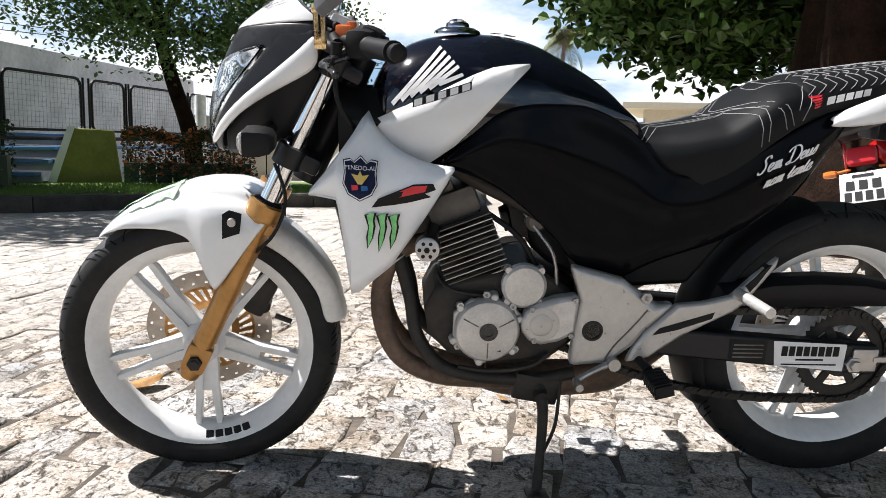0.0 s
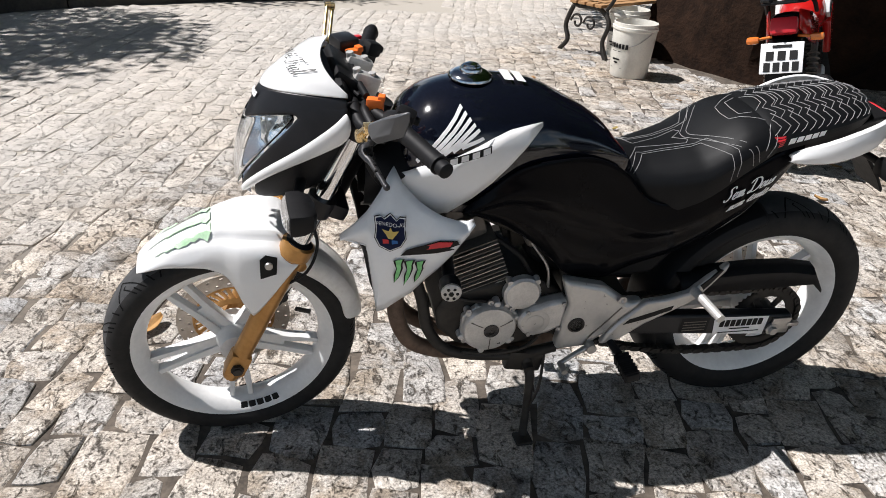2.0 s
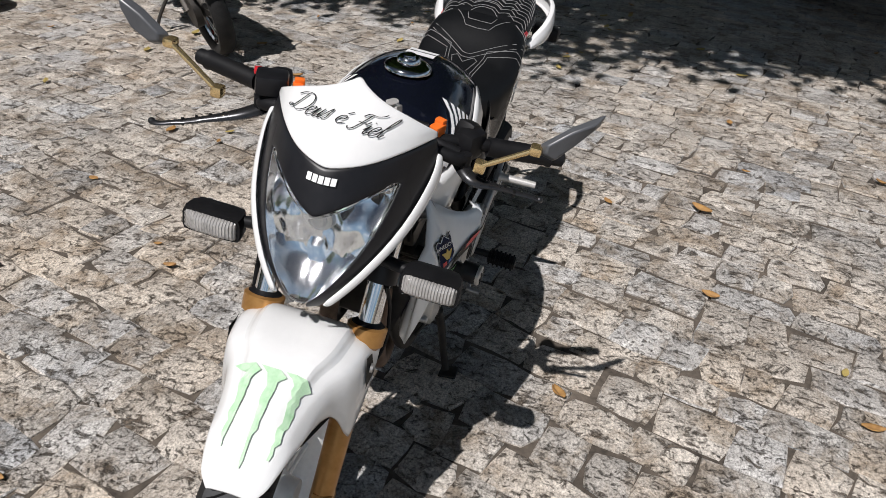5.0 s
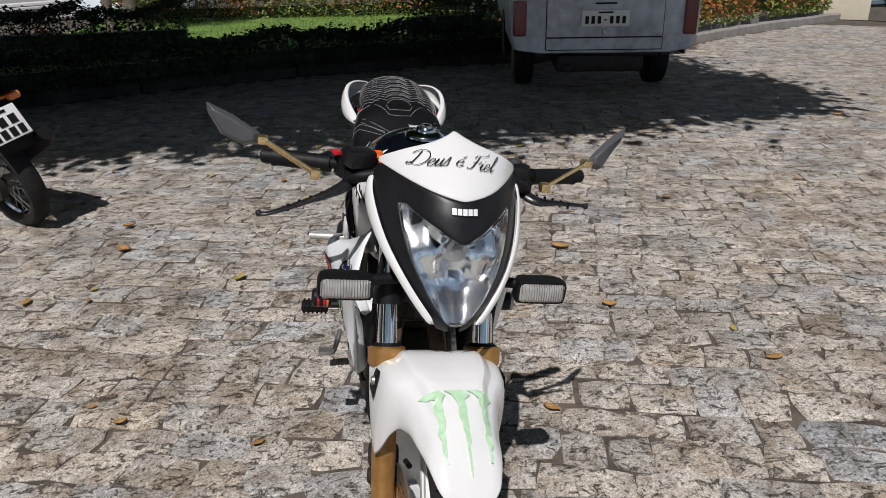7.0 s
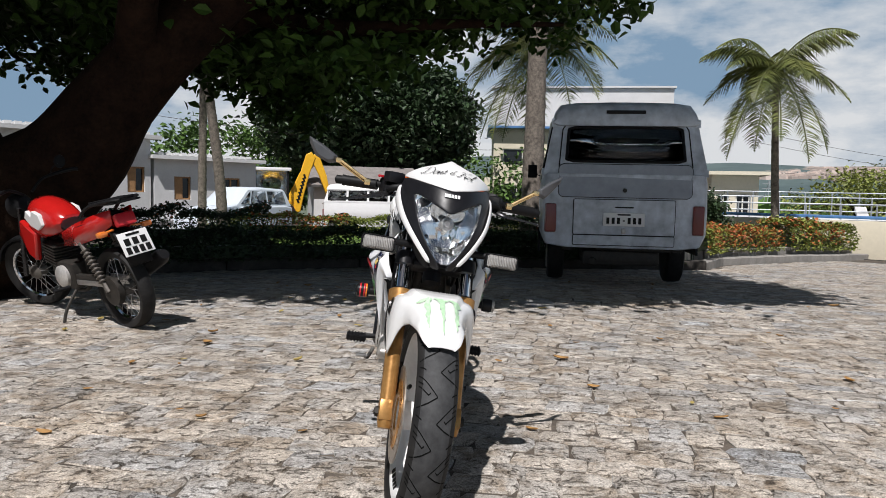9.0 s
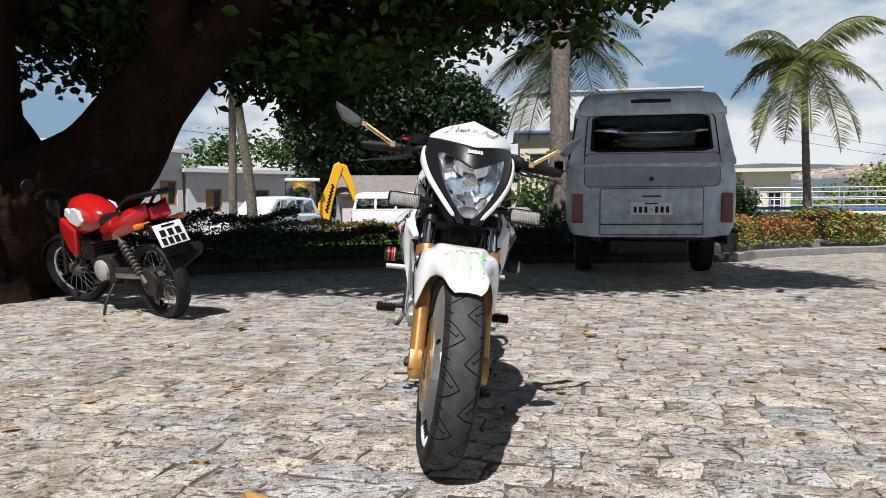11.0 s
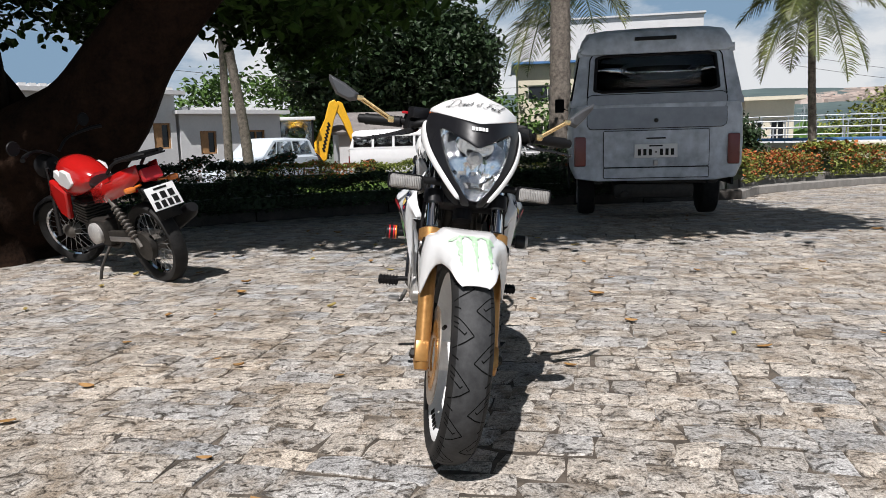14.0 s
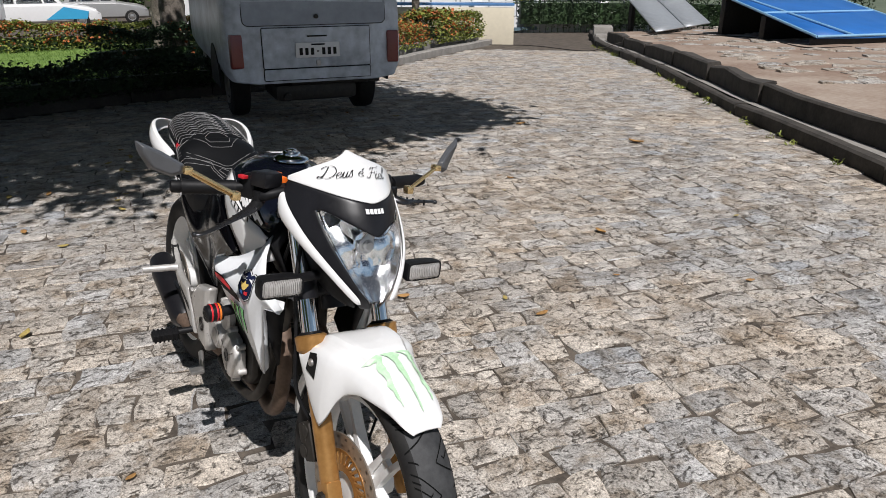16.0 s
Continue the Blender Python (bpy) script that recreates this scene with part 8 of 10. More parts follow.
def build_car(label, m, paint, L=3.7, W=1.56, H=1.44, hatch=True, stripe=None):
    """A plain passenger car heading along +x, its middle at the origin."""
    car = thing("car", label, "car", m)
    bm = bmesh.new()
    st = []
    for t, zt, k in ((-0.5, 0.62, 0.86), (-0.48, 0.86, 0.95), (-0.40, 0.90, 1.0), (0.0, 0.90, 1.0), (0.22, 0.88, 1.0), (0.40, 0.76, 0.97), (0.47, 0.66, 0.90), (0.5, 0.50, 0.80)):
        w = W / 2 * k
        st.append((t * L, [(w * 0.85, 0.22), (w * 0.98, 0.30), (w, 0.55), (w * 0.98, zt - 0.05), (w * 0.92, zt)]))
    loft_body(bm, st)
    part("body", bm, paint, car, bev=0.02)
    bm = bmesh.new()
    r0 = -0.47 if hatch else -0.30
    st = []
    for t, zt, k in ((r0, 0.91, 0.90), (r0 + 0.06, H - 0.05, 0.80), (-0.12, H, 0.78), (0.04, H - 0.02, 0.78), (0.20, 0.91, 0.88)):
        w = W / 2 * k
        st.append((t * L, [(W / 2 * 0.92, 0.88), (w, max(0.89, zt - 0.06)), (w * 0.8, zt)]))
    loft_body(bm, st)
    part("cabin", bm, paint, car, bev=0.02)
    for s in (-1, 1):
        def wall(x, z):
            return (x, s * (W / 2 * (0.925 - 0.135 * (z - 0.88) / (H - 0.94)) + 0.006), z)
        for a, b, c, d in ((r0 * L + 0.24, -0.18 * L, -0.18 * L, r0 * L + 0.33), (-0.16 * L, 0.04 * L, 0.0, -0.16 * L), (0.055 * L, 0.155 * L, 0.02 * L, 0.02 * L)):
            bm = bmesh.new()
            bm.faces.new([bm.verts.new(p) for p in (wall(a, 0.95), wall(b, 0.95), wall(c, H - 0.12), wall(d, H - 0.12))])
            part("side_window", bm, DARKGLASS, car, solid=0.006)
        road_wheel(car, -0.32 * L, s * (W / 2 - 0.09), 0.29, 0.17, s)
        road_wheel(car, 0.33 * L, s * (W / 2 - 0.09), 0.29, 0.17, s)
        bm = bmesh.new()
        box(bm, (-0.492 * L, s * W * 0.40, 0.72), (0.06, 0.14, 0.26), (0, 0, 0), 0.02)
        part("tail_lamp", bm, REDLENS, car)
        bm = bmesh.new()
        box(bm, (0.47 * L, s * W * 0.36, 0.60), (0.08, 0.26, 0.14), (0, 0, 0), 0.03)
        part("headlamp", bm, LENS_RIB, car)
        if stripe:
            bm = bmesh.new()
            plate(bm, [(0.05 * L, 0.35), (0.38 * L, 0.35), (0.40 * L, 0.62), (0.20 * L, 0.80)], s * (W / 2 + 0.002), s * (W / 2 + 0.010))
            part("livery", bm, stripe, car)
    bm = bmesh.new()
    z0, z1 = 0.96, H - 0.10
    bm.faces.new([bm.verts.new(p) for p in ((r0 * L - 0.004, 0.6, z0), (r0 * L - 0.004, -0.6, z0), (r0 * L + 0.055 * L, -0.5, z1), (r0 * L + 0.055 * L, 0.5, z1))])
    part("rear_window", bm, DARKGLASS, car, solid=0.006)
    bm = bmesh.new()
    box(bm, (-0.5 * L, 0, 0.40), (0.10, W * 0.92, 0.20), (0, 0, 0), 0.03)
    part("bumper", bm, MATT, car)
    return car


def build_digger():
    d = thing("backhoe_loader", "yellow backhoe loader with raised digging arm", "digger", pose(33.2, 6.5, G(33.2, 6.5), 0, 0, 100))
    bm = bmesh.new()
    box(bm, (1.6, 0, 1.05), (1.9, 0.8, 0.6), (0, 0, 0), 0.08)
    box(bm, (0, 0, 0.75), (2.6, 0.9, 0.35), (0, 0, 0), 0.05)
    for s in (-1, 1):
        box(bm, (-0.4, s * 0.85, 1.25), (1.4, 0.4, 0.12), (0, 0, 0), 0.04)
    part("chassis", bm, DIGGER, d)
    bm = bmesh.new()
    for sx in (-0.95, 0.55):
        for s in (-1, 1):
            box(bm, (sx, s * 0.68, 1.95), (0.08, 0.08, 1.5))
    part("cab_frame", bm, MATT, d)
    part("cab_roof", box(bmesh.new(), (-0.2, 0, 2.74), (1.8, 1.65, 0.16), (0, 0, 0), 0.05), VANWHITE, d, "white cab roof")
    for s in (-1, 1):
        pane(d, [(-0.9, s * 0.70, 1.4), (0.5, s * 0.70, 1.4), (0.5, s * 0.70, 2.62), (-0.9, s * 0.70, 2.62)], "cab_window")
    pane(d, [(-0.97, -0.64, 1.4), (-0.97, 0.64, 1.4), (-0.97, 0.64, 2.62), (-0.97, -0.64, 2.62)], "cab_window")
    boom = part("boom", plate(bmesh.new(), [(-1.05, 0.55), (-1.55, 0.75), (-1.72, 1.6), (-1.98, 2.6), (-2.25, 3.35), (-2.05, 3.62), (-1.80, 3.50), (-1.55, 2.7), (-1.15, 1.9), (-0.85, 1.3)], -0.22, 0.22), DIGGER, d, bev=0.04)
    for k in range(8):
        part("lettering", box(bmesh.new(), (-1.42 - 0.045 * k, 0, 1.25 + 0.17 * k), (0.22, 0.46, 0.10), (0, -70, 0)), INK, boom)
    part("dipper", plate(bmesh.new(), [(-2.20, 3.55), (-2.02, 3.30), (-2.42, 2.5), (-2.78, 1.55), (-2.98, 1.60), (-2.78, 2.5), (-2.42, 3.45)], -0.17, 0.17), DIGGER, d, bev=0.03)
    part("hydraulic_ram", cyl(bmesh.new(), (-1.55, 0.0, 2.3), (-2.40, 0.0, 3.30), 0.06, None, 10), STEEL, d)
    bm = bmesh.new()
    plate(bm, [(-2.75, 1.75), (-3.15, 1.65), (-3.3, 1.2), (-2.95, 0.95), (-2.6, 1.15), (-2.9, 1.3)], -0.35, 0.35)
    part("bucket", bm, RUST, d, bev=0.02)
    for x, r in ((-0.7, 0.62), (1.9, 0.42)):
        for s in (-1, 1):
            road_wheel(d, x, s * 0.85, r, 0.4, s)
    bm = bmesh.new()
    plate(bm, [(2.6, 0.3), (3.3, 0.25), (3.2, 0.5), (2.9, 1.0), (2.6, 0.9)], -1.0, 1.0)
    part("loader_bucket", bm, DIGGER, d, bev=0.02)


def spoked_wheel(parent, c, R, w, n=24):
    bm = bmesh.new()
    prof = [(R - 0.075, 0.5), (R - 0.05, 0.95), (R - 0.02, 1.0), (R - 0.004, 0.6), (R, 0.0)]
    lathe(bm, [(r, -h * w) for r, h in prof] + [(r, h * w) for r, h in prof[-2::-1]], c, (0, 1, 0), 44, caps=False)
    ty = part("wheel", bm, RUBBER, parent, "black knobbly tyre")
    bm = bmesh.new()
    lathe(bm, [(R - 0.072, -0.6 * w), (R - 0.066, -0.55 * w), (R - 0.085, -0.2 * w), (R - 0.085, 0.2 * w), (R - 0.066, 0.55 * w), (R - 0.072, 0.6 * w)], c, (0, 1, 0), 40, caps=False)
    part("rim", bm, CAPMETAL, ty)
    for i in range(n):
        bm = bmesh.new()
        a = 2 * math.pi * i / n
        b = a + 0.35 * (1 if i % 2 else -1)
        s = 1 if i % 4 < 2 else -1
        cyl(bm, c + Vector((0.04 * math.cos(b), s * 0.03, 0.04 * math.sin(b))), c + Vector(((R - 0.08) * math.cos(a), 0, (R - 0.08) * math.sin(a))), 0.0022, None, 4)
        part("spoke", bm, STEEL, ty)
    bm = bmesh.new()
    lathe(bm, [(0.03, -0.05), (0.055, -0.045), (0.06, 0.03), (0.03, 0.05)], c, (0, 1, 0), 20)
    part("hub", bm, ALU_DIRTY, ty)
    return ty


def build_red_bike():
    b = thing("motorcycle", "small red and white commuter motorcycle on its side stand", "motorcycle", pose(2.87, 1.82, G(3, 2) + 0.0, -13, 0, 49) @ Matrix.Diagonal((1, 1, 0.94, 1)))
    R = 0.295
    rear, front = Vector((0, 0, R)), Vector((1.30, 0, R))
    spoked_wheel(b, rear, R, 0.047)
    front_wheel = spoked_wheel(b, front, R, 0.042)
    bm = bmesh.new()
    rows = []
    for x, zt, zb, w in ((0.50, 0.80, 0.72, 0.09), (0.58, 0.86, 0.66, 0.13), (0.72, 0.93, 0.62, 0.155), (0.86, 0.95, 0.60, 0.15), (0.96, 0.92, 0.62, 0.12), (1.02, 0.86, 0.68, 0.07)):
        rows.append((x, [(w * 0.8, zb), (w, zb + (zt - zb) * 0.45), (w * 0.75, zb + (zt - zb) * 0.85), (w * 0.3, zt)]))
    loft_body(bm, rows)
    tank = part("fuel_tank", bm, REDPAINT, b, "glossy red fuel tank with white flash", sub=1)
    for s in (-1, 1):
        bm = bmesh.new()
        plate(bm, [(0.64, 0.75), (0.72, 0.71), (0.82, 0.74), (0.89, 0.80), (0.85, 0.855), (0.79, 0.81), (0.76, 0.855), (0.67, 0.83)], s * 0.118, s * 0.1475)
        part("white_flash", bm, WHITE, tank, "", bev=0.004)
        bm = bmesh.new()
        plate(bm, [(0.80, 0.68), (1.00, 0.78), (1.06, 0.66), (0.98, 0.50), (0.88, 0.46), (0.84, 0.56)], s * 0.10, s * 0.145)
        part("tank_shroud", bm, REDPAINT, b, "", bev=0.015)
        bm = bmesh.new()
        rows = [[(x, s * y, zb + (zt - zb) * q) for q in (0, 0.5, 1)] for x, zt, zb, y in ((0.46, 0.70, 0.60, 0.11), (0.25, 0.77, 0.62, 0.12), (0.0, 0.84, 0.68, 0.11), (-0.18, 0.88, 0.78, 0.075))]
        part("tail_panel", sheet(bm, rows), REDPAINT, b, "red tail side panel", solid=0.01)
        bm = bmesh.new()
        tube(bm, [(1.33, s * 0.085, R), (1.22, s * 0.085, 0.62), (1.14, s * 0.085, 0.86)], [0.019, 0.015, 0.014], 10, 2)
        part("fork_leg", bm, DARKALU, b)
        bm = bmesh.new()
        tube(bm, [(0.02, s * 0.10, R), (0.22, s * 0.11, 0.64)], 0.018, 8, 2)
        for i in range(9):
            q = Vector((0.06, s * 0.102, 0.37)).lerp(Vector((0.19, s * 0.108, 0.58)), i / 8)
            lathe(bm, [(0.028, -0.006), (0.033, 0), (0.028, 0.006)], q, (0.2, 0, 0.32), 12)
        part("shock_absorber", bm, ALU_DIRTY, b, "dusty rear shock absorber")
        bm = bmesh.new()
        box(bm, (0.22, s * 0.075, 0.33), (0.50, 0.03, 0.04), (0, 3, 0), 0.008)
        part("swingarm", bm, STEEL, b)
        bm = bmesh.new()
        box(bm, (-0.17, s * 0.15, 0.73), (0.05, 0.065, 0.04), (0, 0, 0), 0.018)
        cyl(bm, (-0.15, s * 0.06, 0.74), (-0.16, s * 0.15, 0.73), 0.008)
        part("rear_indicator", bm, AMBER, b, "amber rear indicator")
        bm = bmesh.new()
        tube(bm, [(1.10, s * 0.04, 0.95), (1.08, s * 0.15, 1.02), (1.02, s * 0.30, 1.03), (0.96, s * 0.38, 1.02)], [0.011, 0.011, 0.016, 0.016], 10)
        tube(bm, [(1.06, s * 0.22, 1.03), (1.07, s * 0.25, 1.07), (1.05, s * 0.30, 1.10)], 0.005, 6)
        part("handlebar", bm, MATT, b)
        bm = bmesh.new()
        lathe(bm, [(0.05, 0), (0.055, 0.008), (0.04, 0.02), (0.0, 0.025)], (1.05, s * 0.33, 1.105), (1, 0, 0.1), 18)
        part("mirror", bm, MATT, b, "black round rear-view mirror")
        bm = bmesh.new()
        cyl(bm, (0.50, s * 0.13, 0.29), (0.50, s * 0.24, 0.29), 0.014)
        part("footrest", bm, MATT, b)
    bm = bmesh.new()
    rows = []
    for x, zt, zb, w in ((0.56, 0.80, 0.70, 0.09), (0.40, 0.77, 0.68, 0.125), (0.20, 0.79, 0.72, 0.13), (0.05, 0.84, 0.76, 0.12), (-0.10, 0.87, 0.80, 0.09)):
        rows.append((x, [(w * 0.9, zb), (w, (zt + zb) / 2), (w * 0.7, zt - 0.01), (w * 0.2, zt)]))
    loft_body(bm, rows)
    part("seat", bm, LEATHER, b, "black dual seat", sub=1)
    bm = bmesh.new()
    for s in (-1, 1):
        tube(bm, [(0.12, s * 0.12, 0.83), (0.0, s * 0.115, 0.90), (-0.22, s * 0.10, 0.94), (-0.30, s * 0.05, 0.945)], 0.011, 8)
    for k in range(5):
        box(bm, (-0.02 - 0.055 * k, 0, 0.925 + 0.006 * k), (0.028, 0.22 - 0.02 * k, 0.014), (0, 4, 0), 0.004)
    box(bm, (-0.12, 0, 0.915), (0.30, 0.20, 0.012), (0, 4, 0), 0.004)
    part("luggage_rack", bm, MATT, b, "black luggage rack")
    bm = bmesh.new()
    box(bm, (-0.20, 0, 0.80), (0.06, 0.13, 0.09), (0, 20, 0), 0.02)
    part("tail_light", bm, RED, b)
    bm = bmesh.new()
    rows = [[(x, y, z) for y in (-0.075, 0, 0.075)] for x, z in ((0.05, 0.72), (-0.15, 0.72), (-0.26, 0.62), (-0.30, 0.50))]
    part("rear_mudguard", sheet(bm, rows), MATT, b, solid=0.01)
    tilt = Matrix.Translation((-0.275, 0, 0.645)) @ Matrix.Rotation(radians(24), 4, "Y")
    bm = bmesh.new()
    box(bm, (0, 0, 0), (0.006, 0.20, 0.165), (0, 0, 0), 0.003)
    pl = part("number_plate", bm, PLATEWHITE, b, "white number plate with dark bars", tilt)
    bm = bmesh.new()
    for k in range(3):
        part("plate_bar", box(bmesh.new(), (-0.005, -0.055 + 0.055 * k, 0.012), (0.003, 0.036, 0.048)), INK, pl, "", tilt)
    for k in range(4):
        part("plate_bar", box(bmesh.new(), (-0.005, -0.066 + 0.044 * k, -0.048), (0.003, 0.030, 0.048)), INK, pl, "", tilt)
    box(bm, (-0.005, 0, 0.062), (0.003, 0.09, 0.014))
    part("plate_bar", bm, INK, pl, "", tilt)
    bm = bmesh.new()
    box(bm, (0.62, 0, 0.36), (0.32, 0.20, 0.20), (0, 0, 0), 0.03)
    box(bm, (0.76, 0, 0.50), (0.13, 0.17, 0.20), (0, -12, 0), 0.02)
    eng = part("engine", bm, IRON, b, "dark air-cooled engine")
    for i in range(7):
        part("cooling_fin", box(bmesh.new(), (0.765 - 0.004 * i, 0, 0.44 + 0.024 * i), (0.17, 0.21, 0.006), (0, -12, 0)), IRON, eng)
    for s in (-1, 1):
        bm = bmesh.new()
        lathe(bm, [(0.085, 0.0), (0.085, 0.022), (0.07, 0.034), (0.0, 0.036)], (0.60, s * 0.10, 0.355), (0, s, 0), 28)
        part("engine_cover", bm, ALU, b, "bright engine side cover")
    bm = bmesh.new()
    tube(bm, [(0.80, 0.0, 0.45), (0.95, -0.05, 0.38), (0.85, -0.12, 0.24), (0.5, -0.15, 0.22), (0.15, -0.17, 0.30)], [0.02, 0.02, 0.02, 0.022, 0.03], 10)
    lathe(bm, [(0.03, 0), (0.05, 0.05), (0.055, 0.40), (0.035, 0.45)], (0.15, -0.17, 0.30), (-0.9, -0.03, 0.46), 16)
    part("exhaust", bm, MATT, b, "black exhaust and muffler")
    bm = bmesh.new()
    tube(bm, [(1.10, 0, 0.88), (0.80, 0, 0.66), (0.45, 0, 0.62), (0.0, 0, 0.72)], 0.022, 8)
    tube(bm, [(1.08, 0, 0.80), (0.95, 0, 0.45), (0.85, 0, 0.26), (0.5, 0, 0.24), (0.42, 0, 0.60)], 0.017, 8)
    tube(bm, [(0.48, 0.10, 0.26), (0.46, 0.20, 0.15), (0.45, 0.245, 0.058)], 0.011, 8, 3)
    part("frame", bm, IRON, b, "black frame and stand")
    bm = bmesh.new()
    rows = [[front + Vector(((R + 0.03 - d) * math.cos(radians(a)), q * 0.065, (R + 0.03 - d) * math.sin(radians(a)))) for q, d in ((-1, 0.03), (-0.8, 0.006), (0, 0), (0.8, 0.006), (1, 0.03))] for a in range(20, 160, 14)]
    part("front_mudguard", sheet(bm, rows), MATT, b, solid=0.004)
    bm = bmesh.new()
    lathe(bm, [(0.0, -0.05), (0.06, -0.04), (0.095, 0.0), (0.098, 0.05), (0.0, 0.07)], (1.20, 0, 0.86), (1, 0, -0.1), 22)
    part("headlight", bm, MATT, b)
    bm = bmesh.new()
    c = Vector((0, -0.07, R))
    lathe(bm, [(0.085, -0.003), (0.085, 0.003)], c, (0, 1, 0), 30)
    box(bm, (0.25, 0.068, 0.36), (0.48, 0.035, 0.055), (0, 3, 0), 0.01)
    lathe(bm, [(0.10, -0.02), (0.10, 0.02)], Vector((0, 0.075, R)), (0, 1, 0), 28)
    part("chain_case", bm, IRON, b, "greasy dark sprocket and chain case")
    # the front end, turned on its steering head
    head = Vector((1.14, 0, 0.86))
    steer = Matrix.Translation(head) @ Matrix.Rotation(radians(20), 4, Vector((-0.33, 0, 0.94))) @ Matrix.Translation(-head)
    for o in b.children:
        if o.name.split(".")[0] in ("fork_leg", "handlebar", "mirror", "front_mudguard", "headlight") or o is front_wheel:
            o.matrix_basis = steer @ o.matrix_basis


build_van("old grey bus-shaped van with patchy paint, parked in shade", pose(5.33, -2.24, G(5.6, -2.2) + 0.0, 0, 0, -10.5), VANGREY)
build_van("white bus-shaped van parked beyond the lawn", pose(30.4, 3.35, G(30, 1.0), 0, 0, -98), VANWHITE)
build_car("pale blue-white hatchback with roof rails", pose(19.9, 5.0, G(19.9, 5.0), 0, 0, 150), CARPALE, 3.6, 1.55, 1.45)
build_car("white and sky-blue liveried car behind the white van", pose(32.0, -2.2, G(32, -2.2), 0, 0, -95), VANWHITE, 4.3, 1.75, 1.75, True, CARBLUE)
build_car("silver sedan parked before the building", pose(35.5, -4.8, G(35.5, -4.8), 0, 0, -100), CARSILVER, 4.2, 1.7, 1.42, False)
build_digger()
build_red_bike()


# ---- buildings and far things ----
WALLWHITE = M("whitewashed_wall", (0.62, 0.62, 0.62), 0.9, var=0.10, scale=0.8, fine=12, bump=0.004)
WALLCREAM = M("cream_rendered_wall", (0.66, 0.60, 0.47), 0.9, var=0.10, scale=0.8, fine=12, bump=0.004)
WALLOLD = M("streaked_old_wall", (0.66, 0.66, 0.67), 0.95, var=0.28, scale=1.1, fine=14, bump=0.008, col2=(0.90, 0.90, 0.91))
ROOFTILE = M("grey_tile_roof", (0.22, 0.20, 0.19), 0.9, var=0.3, scale=3, bump=0.01)
TERRACOTTA = M("terracotta_roof", (0.40, 0.13, 0.08), 0.85, var=0.25, scale=5, bump=0.01)
WOOD = M("plain_wood_shutter", (0.36, 0.20, 0.09), 0.7, var=0.25, scale=7)
BLUEPAINT = M("blue_painted_steel", (0.08, 0.20, 0.42), 0.5, var=0.2, scale=5)
TARP = M("bright_blue_sheet", (0.018, 0.125, 0.40), 0.5, var=0.15, scale=2)
TUBEBLUE = M("pale_blue_tube_paint", (0.22, 0.42, 0.62), 0.45, var=0.12)
OLIVE = M("olive_painted_render", (0.20, 0.20, 0.05), 0.8, var=0.3, scale=2, fine=20)
RAILGREY = M("grey_steel_rail", (0.36, 0.38, 0.40), 0.5, 0.4)
WINDARK = M("dark_room_glass", (0.02, 0.022, 0.025), 0.15)
WHITEPLASTIC = M("white_bucket_plastic", (0.66, 0.64, 0.58), 0.45, var=0.15, scale=8)


